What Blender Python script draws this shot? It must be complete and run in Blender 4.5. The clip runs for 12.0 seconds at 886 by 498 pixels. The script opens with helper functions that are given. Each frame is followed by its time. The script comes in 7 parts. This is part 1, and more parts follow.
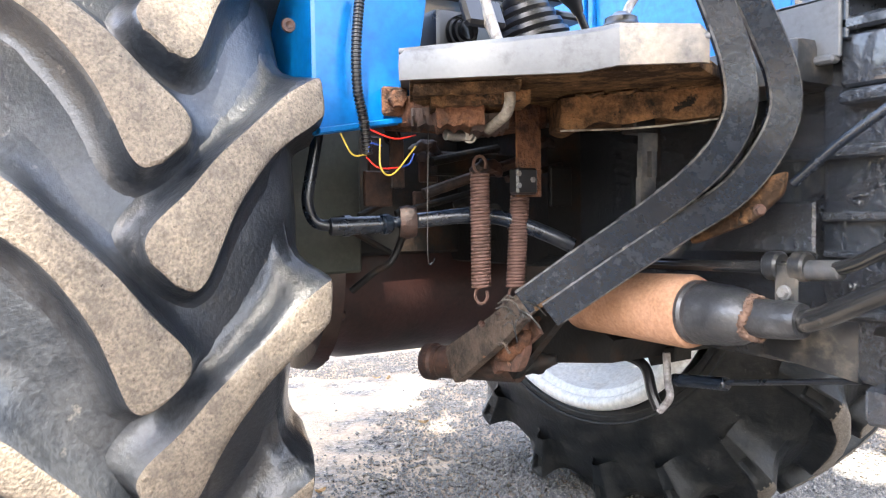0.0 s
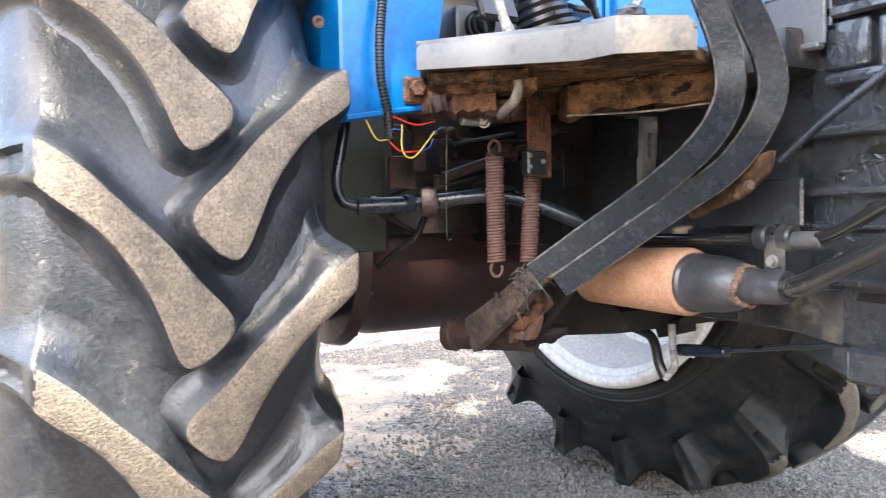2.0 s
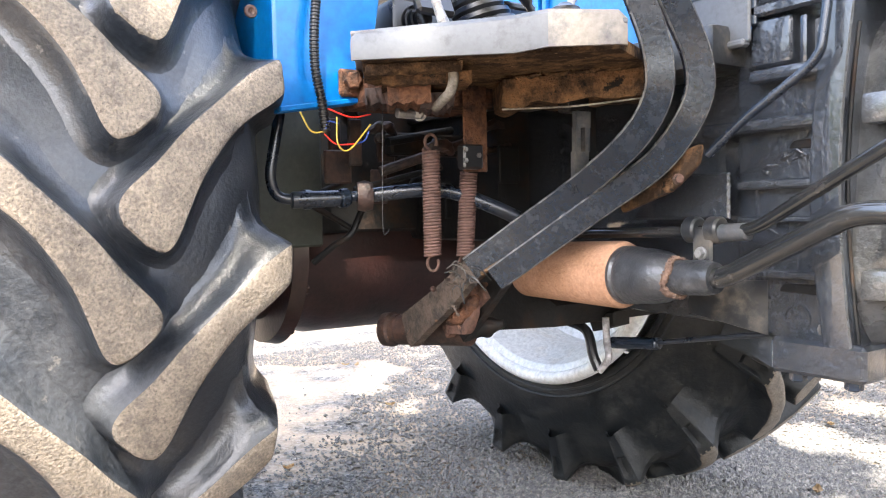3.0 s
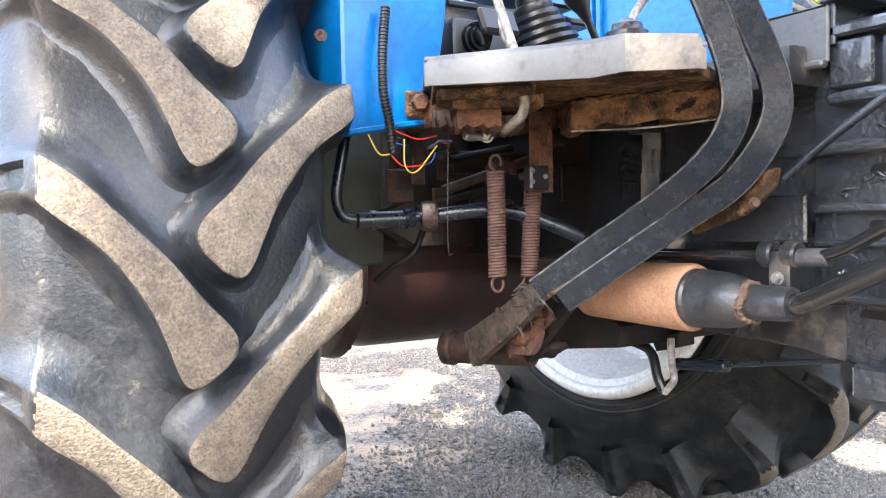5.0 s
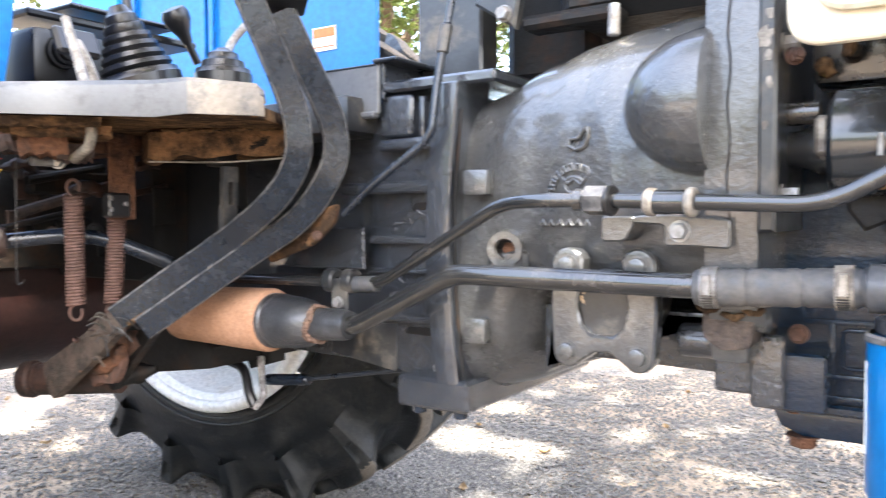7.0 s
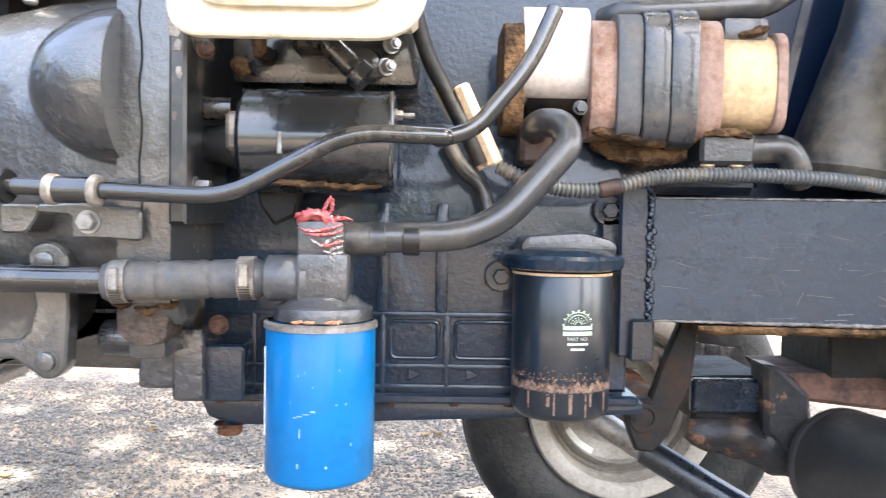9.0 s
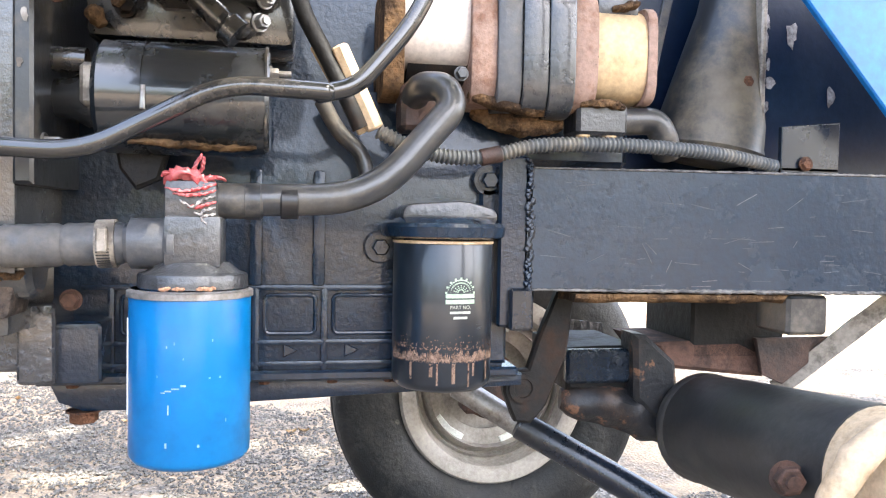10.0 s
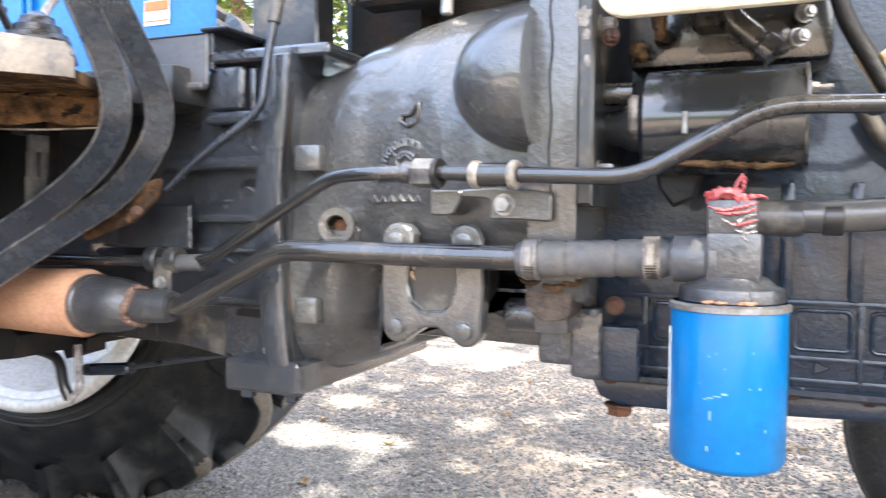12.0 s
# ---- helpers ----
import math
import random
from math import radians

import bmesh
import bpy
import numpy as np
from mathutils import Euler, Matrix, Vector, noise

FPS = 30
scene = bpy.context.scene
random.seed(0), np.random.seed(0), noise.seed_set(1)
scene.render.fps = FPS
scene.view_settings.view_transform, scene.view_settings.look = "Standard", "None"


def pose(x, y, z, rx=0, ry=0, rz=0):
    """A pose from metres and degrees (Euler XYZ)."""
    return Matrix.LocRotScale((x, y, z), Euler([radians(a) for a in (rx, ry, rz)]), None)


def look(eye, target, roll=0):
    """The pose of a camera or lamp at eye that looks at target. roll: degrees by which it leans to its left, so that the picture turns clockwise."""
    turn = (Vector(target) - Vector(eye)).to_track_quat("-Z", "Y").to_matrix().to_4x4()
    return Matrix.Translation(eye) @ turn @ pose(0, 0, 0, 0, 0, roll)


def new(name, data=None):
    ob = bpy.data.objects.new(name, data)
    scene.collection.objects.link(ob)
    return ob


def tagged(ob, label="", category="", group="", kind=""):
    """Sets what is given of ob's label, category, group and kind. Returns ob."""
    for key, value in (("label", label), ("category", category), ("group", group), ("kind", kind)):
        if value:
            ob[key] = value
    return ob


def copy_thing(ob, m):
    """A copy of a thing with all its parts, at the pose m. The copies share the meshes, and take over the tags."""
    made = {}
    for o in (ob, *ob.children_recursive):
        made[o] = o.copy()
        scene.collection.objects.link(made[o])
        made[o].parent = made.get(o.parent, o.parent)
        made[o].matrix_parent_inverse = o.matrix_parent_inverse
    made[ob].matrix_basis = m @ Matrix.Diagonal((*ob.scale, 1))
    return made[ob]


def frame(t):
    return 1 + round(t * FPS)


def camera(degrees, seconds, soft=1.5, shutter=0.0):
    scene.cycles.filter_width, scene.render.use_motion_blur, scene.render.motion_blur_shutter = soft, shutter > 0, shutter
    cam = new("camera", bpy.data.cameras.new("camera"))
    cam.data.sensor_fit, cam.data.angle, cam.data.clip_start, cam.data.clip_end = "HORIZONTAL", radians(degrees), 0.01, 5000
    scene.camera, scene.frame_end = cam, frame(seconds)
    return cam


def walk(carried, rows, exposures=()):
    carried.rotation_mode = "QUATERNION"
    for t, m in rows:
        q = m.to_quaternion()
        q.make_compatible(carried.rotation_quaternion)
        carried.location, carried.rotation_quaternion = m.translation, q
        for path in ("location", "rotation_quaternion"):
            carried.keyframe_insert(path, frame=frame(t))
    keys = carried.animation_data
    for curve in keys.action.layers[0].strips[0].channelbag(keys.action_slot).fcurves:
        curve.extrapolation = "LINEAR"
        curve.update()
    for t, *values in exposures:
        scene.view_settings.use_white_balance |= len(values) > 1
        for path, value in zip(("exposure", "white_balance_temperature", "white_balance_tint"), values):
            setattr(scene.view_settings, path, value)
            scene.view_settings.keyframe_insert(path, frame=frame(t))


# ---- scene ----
# x: forward along the tractor, y: across it and away from the camera's side, z: up
cam = camera(58.98, 12.0, soft=1.1, shutter=0.25)
PATH = [  # seconds, x, y, z, yaw, pitch, roll
    (0.0, -0.1634, -0.9793, 0.7888, 57.959, -2.258, 0.927),
    (0.5, -0.0779, -1.0090, 0.7631, 59.735, -2.388, 1.074),
    (1.0, -0.0905, -1.0515, 0.7964, 62.550, -2.470, 1.283),
    (1.5, -0.0772, -1.0272, 0.7704, 64.682, -2.488, 1.370),
    (2.0, -0.0723, -1.0133, 0.7659, 60.207, -2.611, 1.230),
    (2.5, -0.0683, -1.0067, 0.7587, 56.301, -2.545, 1.114),
    (2.7, -0.0677, -1.0027, 0.7534, 55.917, -2.556, 1.158),
    (4.3, -0.1081, -1.0306, 0.7602, 57.632, -2.199, 1.017),
    (4.5, -0.1050, -1.0319, 0.7692, 58.358, -2.217, 1.072),
    (5.0, -0.0989, -1.0397, 0.7804, 58.532, -2.237, 1.163),
    (5.5, -0.0756, -1.0481, 0.8008, 58.345, -2.218, 1.175),
    (6.0, -0.0604, -1.0366, 0.8082, 55.909, -2.356, 1.070),
    (6.5, -0.0181, -1.0204, 0.8160, 45.601, -2.454, 0.644),
    (7.0, 0.0205, -1.0074, 0.8184, 33.668, -2.421, 0.389),
    (7.5, 0.0570, -0.9924, 0.8176, 23.276, -2.693, 0.221),
    (7.7, 0.0687, -0.9787, 0.8149, 19.522, -2.721, 0.063),
    (9.3, 0.1077, -0.9520, 0.8092, -5.154, -2.289, -1.036),
    (9.5, 0.1019, -0.9460, 0.8026, -7.987, -2.244, -1.042),
    (10.0, 0.0885, -0.9321, 0.7746, -10.890, -2.056, -1.047),
    (10.5, 0.0669, -0.9138, 0.7534, -9.581, -2.047, -0.986),
    (11.0, 0.0625, -0.9163, 0.7522, -2.104, -2.114, -0.753),
    (11.5, 0.0615, -0.9376, 0.7605, 11.284, -2.288, -0.419),
    (12.0, 0.0398, -0.9830, 0.7884, 23.092, -2.402, -0.455),
]
walk(cam, [(t, pose(x, y, z, 90 + pitch, roll, yaw)) for t, x, y, z, yaw, pitch, roll in PATH],
     [(0.0, 3.86), (0.5, 3.74), (1.0, 3.48), (1.5, 3.38), (2.0, 3.70), (2.5, 3.82), (4.5, 3.72), (5.5, 3.78), (6.0, 3.85), (6.5, 3.80), (7.5, 3.76), (9.5, 3.62), (11.5, 3.68), (12.0, 3.72)])

# ---------------------------------------------------------------- world and sun
SUN_EL, SUN_AZ = radians(58), radians(128)  # azimuth of the sun, from +y towards +x
world = bpy.data.worlds.new("sky")
scene.world = world
world.use_nodes = True
wn = world.node_tree.nodes
sky = wn.new("ShaderNodeTexSky")
sky.sky_type = "NISHITA"
sky.sun_disc = False
sky.sun_elevation, sky.sun_rotation = SUN_EL, SUN_AZ
sky.air_density, sky.dust_density = 1.0, 6.2
wn["Background"].inputs["Strength"].default_value = 0.15
world.node_tree.links.new(sky.outputs[0], wn["Background"].inputs["Color"])
sun = new("sun", bpy.data.lights.new("sun", "SUN"))
sun.data.energy, sun.data.angle, sun.data.color = 2.35, radians(0.6), (1.0, 0.93, 0.82)
SUN_WAY = Vector((math.sin(SUN_AZ) * math.cos(SUN_EL), math.cos(SUN_AZ) * math.cos(SUN_EL), math.sin(SUN_EL)))
sun.matrix_world = look(SUN_WAY * 30, (0, 0, 0))


# ---------------------------------------------------------------- materials
def surface(name, base, rough=0.5, metal=0.0, second=None, amount=0.5, scale=8.0, fine=90.0, bump=0.15, third=None, third_scale=25.0, third_at=0.62, rough2=None, coat=0.0, relief=0.0, vary=0.0, spec=0.5, grain=0.18, depth=0.003, coat_rough=0.08):
    """A paint, rubber, metal or earth: base colour with patches of a second and specks of a third, fine bump at two scales."""
    m = bpy.data.materials.new(name)
    m.use_nodes = True
    nt = m.node_tree
    n, l = nt.nodes, nt.links
    b = n["Principled BSDF"]
    b.inputs["Metallic"].default_value = metal
    b.inputs["Coat Weight"].default_value = coat
    b.inputs["Coat Roughness"].default_value = coat_rough
    b.inputs["Specular IOR Level"].default_value = spec
    geo = n.new("ShaderNodeNewGeometry")
    pos = geo.outputs["Position"]

    def noise_tex(s, detail=6.0, rough_=0.6):
        t = n.new("ShaderNodeTexNoise")
        t.inputs["Scale"].default_value, t.inputs["Detail"].default_value, t.inputs["Roughness"].default_value = s, detail, rough_
        l.new(pos, t.inputs["Vector"])
        return t.outputs["Fac"]

    def ramp(x, lo, hi, a=0.0, z=1.0):
        r = n.new("ShaderNodeMapRange")
        r.inputs["From Min"].default_value, r.inputs["From Max"].default_value = lo, hi
        r.inputs["To Min"].default_value, r.inputs["To Max"].default_value = a, z
        l.new(x, r.inputs["Value"])
        return r.outputs["Result"]

    def mix(fac, a, c):
        x = n.new("ShaderNodeMix")
        x.data_type = "RGBA"
        l.new(fac, x.inputs["Factor"])
        for sock, val in ((x.inputs["A"], a), (x.inputs["B"], c)):
            if isinstance(val, tuple):
                sock.default_value = (*val, 1)
            else:
                l.new(val, sock)
        return x.outputs["Result"]

    big, small = noise_tex(scale, 10.0, 0.72), noise_tex(fine, 4.0)
    shade = mix(ramp(small, 0.3, 0.7), tuple(c * (1 - grain) for c in base), tuple(min(1, c * (1 + grain)) for c in base))
    col = shade
    rsock = ramp(big, 0.3, 0.7, rough * 0.85, min(1, rough * 1.18))
    if second:
        fac = ramp(big, 0.62 - amount * 0.35, 0.72 - amount * 0.25)
        col = mix(fac, col, mix(ramp(small, 0.3, 0.7), tuple(c * 0.75 for c in second), tuple(min(1, c * 1.25) for c in second)))
        if rough2 is not None:
            rsock = ramp(fac, 0, 1, rough, rough2)
    if third:
        col = mix(ramp(noise_tex(third_scale, 8.0, 0.7), third_at, third_at + 0.05), col, third)
    if vary:
        info = n.new("ShaderNodeObjectInfo")
        hsv = n.new("ShaderNodeHueSaturation")
        l.new(ramp(info.outputs["Random"], 0, 1, 1 - vary, 1 + vary), hsv.inputs["Value"])
        l.new(col, hsv.inputs["Color"])
        col = hsv.outputs["Color"]
    l.new(col, b.inputs["Base Color"])
    l.new(rsock, b.inputs["Roughness"])
    bp = n.new("ShaderNodeBump")
    bp.inputs["Strength"].default_value, bp.inputs["Distance"].default_value = bump, depth
    l.new(small, bp.inputs["Height"])
    last = bp
    if relief:
        b2 = n.new("ShaderNodeBump")
        b2.inputs["Strength"].default_value, b2.inputs["Distance"].default_value = relief, 0.01
        l.new(big, b2.inputs["Height"])
        l.new(bp.outputs["Normal"], b2.inputs["Normal"])
        last = b2
    l.new(last.outputs["Normal"], b.inputs["Normal"])
    return m


BLACK = surface("black_paint", (0.008, 0.013, 0.022), 0.24, second=(0.022, 0.024, 0.028), amount=0.35, scale=9, fine=120, bump=0.05, rough2=0.42, third=(0.13, 0.105, 0.08), third_scale=55, third_at=0.70, relief=0.08, coat=0.12)
CAST = surface("painted_casting", (0.006, 0.015, 0.031), 0.22, second=(0.008, 0.020, 0.038), amount=0.35, scale=8, fine=140, bump=0.55, depth=0.003, rough2=0.30, coat=0.45, coat_rough=0.08, spec=0.3, third=(0.11, 0.095, 0.075), third_scale=90, third_at=0.73, grain=0.08)
BELL = surface("painted_bell_casting", (0.046, 0.048, 0.050), 0.22, second=(0.057, 0.057, 0.056), amount=0.42, scale=4, fine=120, bump=0.6, depth=0.0035, rough2=0.28, relief=0.10, coat=0.9, coat_rough=0.09, third=(0.13, 0.105, 0.08), third_scale=70, third_at=0.745, grain=0.06)
DUSTY = surface("dusty_black_paint", (0.018, 0.020, 0.023), 0.32, second=(0.085, 0.075, 0.062), amount=0.36, scale=13, fine=110, bump=0.15, rough2=0.75, coat=0.2)
# grime, with the base lowered to hold the deep shade behind the pedals
GRIMESHADE = surface("grimy_shade_black", (0.006, 0.006, 0.006), 0.6, second=(0.03, 0.018, 0.012), amount=0.3, scale=14, fine=90, bump=0.5, rough2=0.9, spec=0.3)
RUBBER = surface("tyre_rubber", (0.014, 0.017, 0.022), 0.31, second=(0.038, 0.041, 0.046), amount=0.46, scale=5, fine=160, bump=0.35, rough2=0.55, relief=0.15, third=(0.10, 0.095, 0.088), third_scale=30, third_at=0.64, coat=0.22, grain=0.3)
# darker copy of the rubber: the far tyre's shade in the colour, also dull sidewalls
FARRUBBER = surface("dull_shaded_tyre_rubber", (0.010, 0.012, 0.014), 0.42, second=(0.030, 0.030, 0.029), amount=0.42, scale=14, fine=80, bump=0.5, rough2=0.65, relief=0.4, third=(0.075, 0.07, 0.063), third_scale=26, third_at=0.66, spec=0.35)
LUGTOP = surface("worn_lug_face", (0.190, 0.160, 0.128), 0.95, second=(0.135, 0.117, 0.097), amount=0.42, scale=40, fine=260, bump=1.0, third=(0.05, 0.045, 0.04), third_scale=150, third_at=0.625, spec=0.2, grain=0.40, relief=0.3)
BLUE = surface("blue_paint", (0.0, 0.125, 0.39), 0.34, second=(0.001, 0.140, 0.42), amount=0.5, scale=3, fine=60, bump=0.02, coat=0.15)
DEEPBLUE = surface("dark_blue_paint", (0.002, 0.009, 0.027), 0.34, second=(0.004, 0.014, 0.034), amount=0.4, scale=9, third=(0.09, 0.10, 0.10), third_scale=30, third_at=0.74, spec=0.35)
FILTERBLUE = surface("blue_filter_enamel", (0.0, 0.130, 0.360), 0.3, second=(0.0, 0.124, 0.345), amount=0.4, scale=6, fine=50, bump=0.02, third=(0.06, 0.19, 0.42), third_scale=60, third_at=0.77, coat=0.15, spec=0.4, grain=0.03)
RUST = surface("rust", (0.135, 0.064, 0.037), 0.9, second=(0.040, 0.026, 0.021), amount=0.55, scale=24, fine=160, bump=1.0, third=(0.25, 0.125, 0.066), third_scale=50, third_at=0.63, spec=0.2, depth=0.005)
DARKRUST = surface("oily_rust", (0.055, 0.026, 0.018), 0.6, second=(0.018, 0.013, 0.012), amount=0.55, scale=14, fine=110, bump=0.6, third=(0.16, 0.07, 0.035), third_scale=30, third_at=0.64)
TAN = surface("dusty_tan_filter", (0.37, 0.205, 0.125), 0.85, second=(0.31, 0.165, 0.095), amount=0.45, scale=16, fine=190, bump=0.6, third=(0.19, 0.095, 0.055), third_scale=42, third_at=0.66)
EARTH = surface("caked_earth", (0.165, 0.098, 0.050), 0.97, second=(0.042, 0.027, 0.018), amount=0.6, scale=26, fine=170, bump=1.0, third=(0.30, 0.20, 0.115), third_scale=60, third_at=0.63, relief=0.4, spec=0.1, depth=0.006)
STEEL = surface("worn_steel", (0.30, 0.30, 0.30), 0.42, 0.7, second=(0.18, 0.16, 0.14), amount=0.45, scale=16, fine=140, bump=0.2, rough2=0.6)
STEPGREY = surface("worn_step_steel", (0.100, 0.105, 0.113), 0.42, 0.1, grain=0.08, second=(0.060, 0.060, 0.062), amount=0.3, scale=11, fine=160, bump=0.05, third=(0.08, 0.07, 0.06), third_scale=22, third_at=0.75)
ALU = surface("bare_aluminium", (0.50, 0.455, 0.41), 0.45, 0.35, second=(0.44, 0.38, 0.32), amount=0.35, scale=5, fine=160, bump=0.06)
BRASS = surface("dusty_aluminium", (0.46, 0.34, 0.20), 0.55, 0.25, second=(0.36, 0.25, 0.13), amount=0.4, scale=8, fine=150, bump=0.15)
RIMWHITE = surface("rim_enamel", (0.82, 0.82, 0.80), 0.35, second=(0.74, 0.71, 0.66), amount=0.35, scale=10, fine=90, bump=0.06, third=(0.34, 0.22, 0.13), third_scale=16, third_at=0.72)
RIMGREY = surface("dusty_grey_rim", (0.36, 0.335, 0.30), 0.5, second=(0.25, 0.23, 0.20), amount=0.4, scale=12, fine=120, bump=0.2, third=(0.16, 0.11, 0.08), third_scale=18, third_at=0.66)
HOSE = surface("dusty_rubber_hose", (0.046, 0.050, 0.057), 0.4, second=(0.105, 0.098, 0.09), amount=0.42, scale=10, fine=120, bump=0.2, rough2=0.9)
PIPE = surface("black_pipe", (0.016, 0.017, 0.018), 0.17, second=(0.04, 0.037, 0.034), amount=0.3, scale=15, fine=120, bump=0.03, rough2=0.28, third=(0.20, 0.135, 0.09), third_scale=26, third_at=0.74, coat=0.8)
PLASTIC = surface("black_plastic", (0.010, 0.010, 0.011), 0.3, fine=120, bump=0.04)
CONDUIT = surface("grey_conduit", (0.075, 0.080, 0.082), 0.5, second=(0.14, 0.125, 0.10), amount=0.35, scale=14, fine=120, bump=0.1)
CREAM = surface("cream_enamel", (0.72, 0.66, 0.52), 0.45, second=(0.64, 0.55, 0.40), amount=0.35, scale=6, fine=80, bump=0.05)
CARD = surface("tan_tape_and_sunlit_tan", (0.55, 0.42, 0.28), 0.8, second=(0.46, 0.33, 0.2), amount=0.4, scale=20, fine=150, bump=0.3)
RED = surface("red_plastic_wrap", (0.33, 0.05, 0.055), 0.5, second=(0.45, 0.14, 0.14), amount=0.45, scale=70, fine=160, bump=0.4)
WRAP = surface("grey_plastic_wrap", (0.28, 0.27, 0.27), 0.4, second=(0.12, 0.11, 0.11), amount=0.5, scale=60, fine=200, bump=0.5)
STARTER = surface("dusty_black_enamel", (0.013, 0.016, 0.019), 0.2, second=(0.034, 0.037, 0.039), amount=0.36, scale=11, fine=150, bump=0.12, rough2=0.38, third=(0.15, 0.12, 0.085), third_scale=60, third_at=0.70, coat=0.8)
PRINT = surface("dull_white_print", (0.42, 0.45, 0.41), 0.6, second=(0.30, 0.33, 0.30), amount=0.4, scale=120, fine=300, bump=0.05)
WHITE = surface("white_print_and_slot_light", (0.72, 0.75, 0.72), 0.6, fine=200, bump=0.05)
PALEGREEN = surface("pale_green_print", (0.32, 0.42, 0.32), 0.6, fine=200, bump=0.05)
ORANGE = surface("orange_print", (0.75, 0.16, 0.04), 0.5, fine=100, bump=0.03)
YELLOW_WIRE = surface("yellow_insulation", (0.50, 0.36, 0.05), 0.45, fine=100, bump=0.03)
RED_WIRE = surface("red_insulation", (0.6, 0.03, 0.02), 0.45, fine=100, bump=0.03)
BLUE_WIRE = surface("blue_insulation", (0.02, 0.06, 0.3), 0.45, fine=100, bump=0.03)
BROWNRUST = surface("brown_rust", (0.115, 0.058, 0.040), 0.85, second=(0.045, 0.028, 0.022), amount=0.5, scale=20, fine=140, bump=0.7, third=(0.22, 0.12, 0.075), third_scale=34, third_at=0.66)
CHIPBLUE = surface("scuffed_blue", (0.13, 0.27, 0.44), 0.6, second=(0.26, 0.36, 0.44), amount=0.4, scale=90, fine=300)
# scuffed paint, kept pale to hold the highlight along bevelled edges
EDGE = surface("scuffed_edge_highlight", (0.13, 0.125, 0.12), 0.45, second=(0.03, 0.031, 0.034), amount=0.5, scale=40, fine=200, third=(0.26, 0.23, 0.19), third_scale=60, third_at=0.62)
DULLPIPE = surface("satin_dusty_pipe", (0.028, 0.030, 0.033), 0.3, second=(0.06, 0.056, 0.05), amount=0.36, scale=14, fine=120, bump=0.08, rough2=0.5, third=(0.20, 0.15, 0.10), third_scale=30, third_at=0.74, coat=0.3)
GEAR = surface("gloss_black_gear_casting", (0.020, 0.024, 0.031), 0.18, second=(0.028, 0.031, 0.037), amount=0.36, scale=6, fine=125, bump=0.75, depth=0.004, rough2=0.26, coat=1.0, coat_rough=0.07, third=(0.13, 0.10, 0.075), third_scale=85, third_at=0.725, grain=0.08)
STRING = surface("frayed_string", (0.17, 0.105, 0.075), 0.95, second=(0.09, 0.055, 0.04), amount=0.5, scale=60, fine=240, bump=0.6)
WORN = surface("worn_bare_edge", (0.30, 0.27, 0.23), 0.5, 0.2, second=(0.10, 0.085, 0.07), amount=0.5, scale=30, fine=150, bump=0.1)
RUSTTAN = surface("tan_rust_sheet", (0.185, 0.10, 0.048), 0.95, second=(0.045, 0.028, 0.018), amount=0.62, scale=20, fine=170, bump=1.0, third=(0.014, 0.012, 0.011), third_scale=34, third_at=0.57, spec=0.15, depth=0.006)
CHIPPED = surface("rust_blistered_black", (0.016, 0.017, 0.019), 0.4, second=(0.045, 0.030, 0.022), amount=0.4, scale=14, fine=90, bump=0.5, third=(0.135, 0.070, 0.042), third_scale=34, third_at=0.575, relief=0.2, spec=0.3)
TUBEBLACK = surface("dull_black_tube", (0.022, 0.023, 0.024), 0.45, second=(0.045, 0.044, 0.042), amount=0.4, scale=8, fine=100, bump=0.12, rough2=0.6)
ARMBLACK = surface("worn_black_enamel", (0.006, 0.011, 0.019), 0.22, second=(0.010, 0.016, 0.025), amount=0.38, scale=30, fine=150, bump=0.3, rough2=0.34, third=(0.10, 0.075, 0.055), third_scale=75, third_at=0.685, spec=0.35, coat=0.2)
DUSTBROWN = surface("dust_caked_iron", (0.085, 0.062, 0.047), 0.8, second=(0.030, 0.023, 0.020), amount=0.5, scale=30, fine=170, bump=1.0, third=(0.17, 0.09, 0.05), third_scale=50, third_at=0.62, depth=0.005)
HEADGREY = surface("dusty_cast_filter_head", (0.030, 0.032, 0.036), 0.28, second=(0.060, 0.062, 0.066), amount=0.36, scale=22, fine=150, bump=0.5, rough2=0.5, coat=0.4, third=(0.16, 0.13, 0.10), third_scale=60, third_at=0.70, grain=0.15)
OILY = surface("oily_dusty_black", (0.020, 0.021, 0.022), 0.24, second=(0.06, 0.048, 0.034), amount=0.34, scale=16, fine=120, bump=0.12, rough2=0.5, third=(0.16, 0.12, 0.07), third_scale=42, third_at=0.70, coat=0.7)



# ---------------------------------------------------------------- mesh helpers
def smooth(me, limit=35):
    me.polygons.foreach_set("use_smooth", [True] * len(me.polygons))
    me.set_sharp_from_angle(angle=radians(limit))


def part(name, bm, material, parent=None, label="", limit=35):
    """Links a bmesh as ONE mesh object under a thing or a part; materials may be one or a list."""
    bmesh.ops.recalc_face_normals(bm, faces=bm.faces)
    me = bpy.data.meshes.new(name)
    bm.to_mesh(me)
    bm.free()
    for m in material if isinstance(material, (list, tuple)) else [material]:
        me.materials.append(m)
    smooth(me, limit)
    ob = new(name, me)
    ob.parent = parent
    if label:
        ob["label"] = label
    return ob


def place(bm, verts, m):
    bmesh.ops.transform(bm, matrix=m, verts=verts)


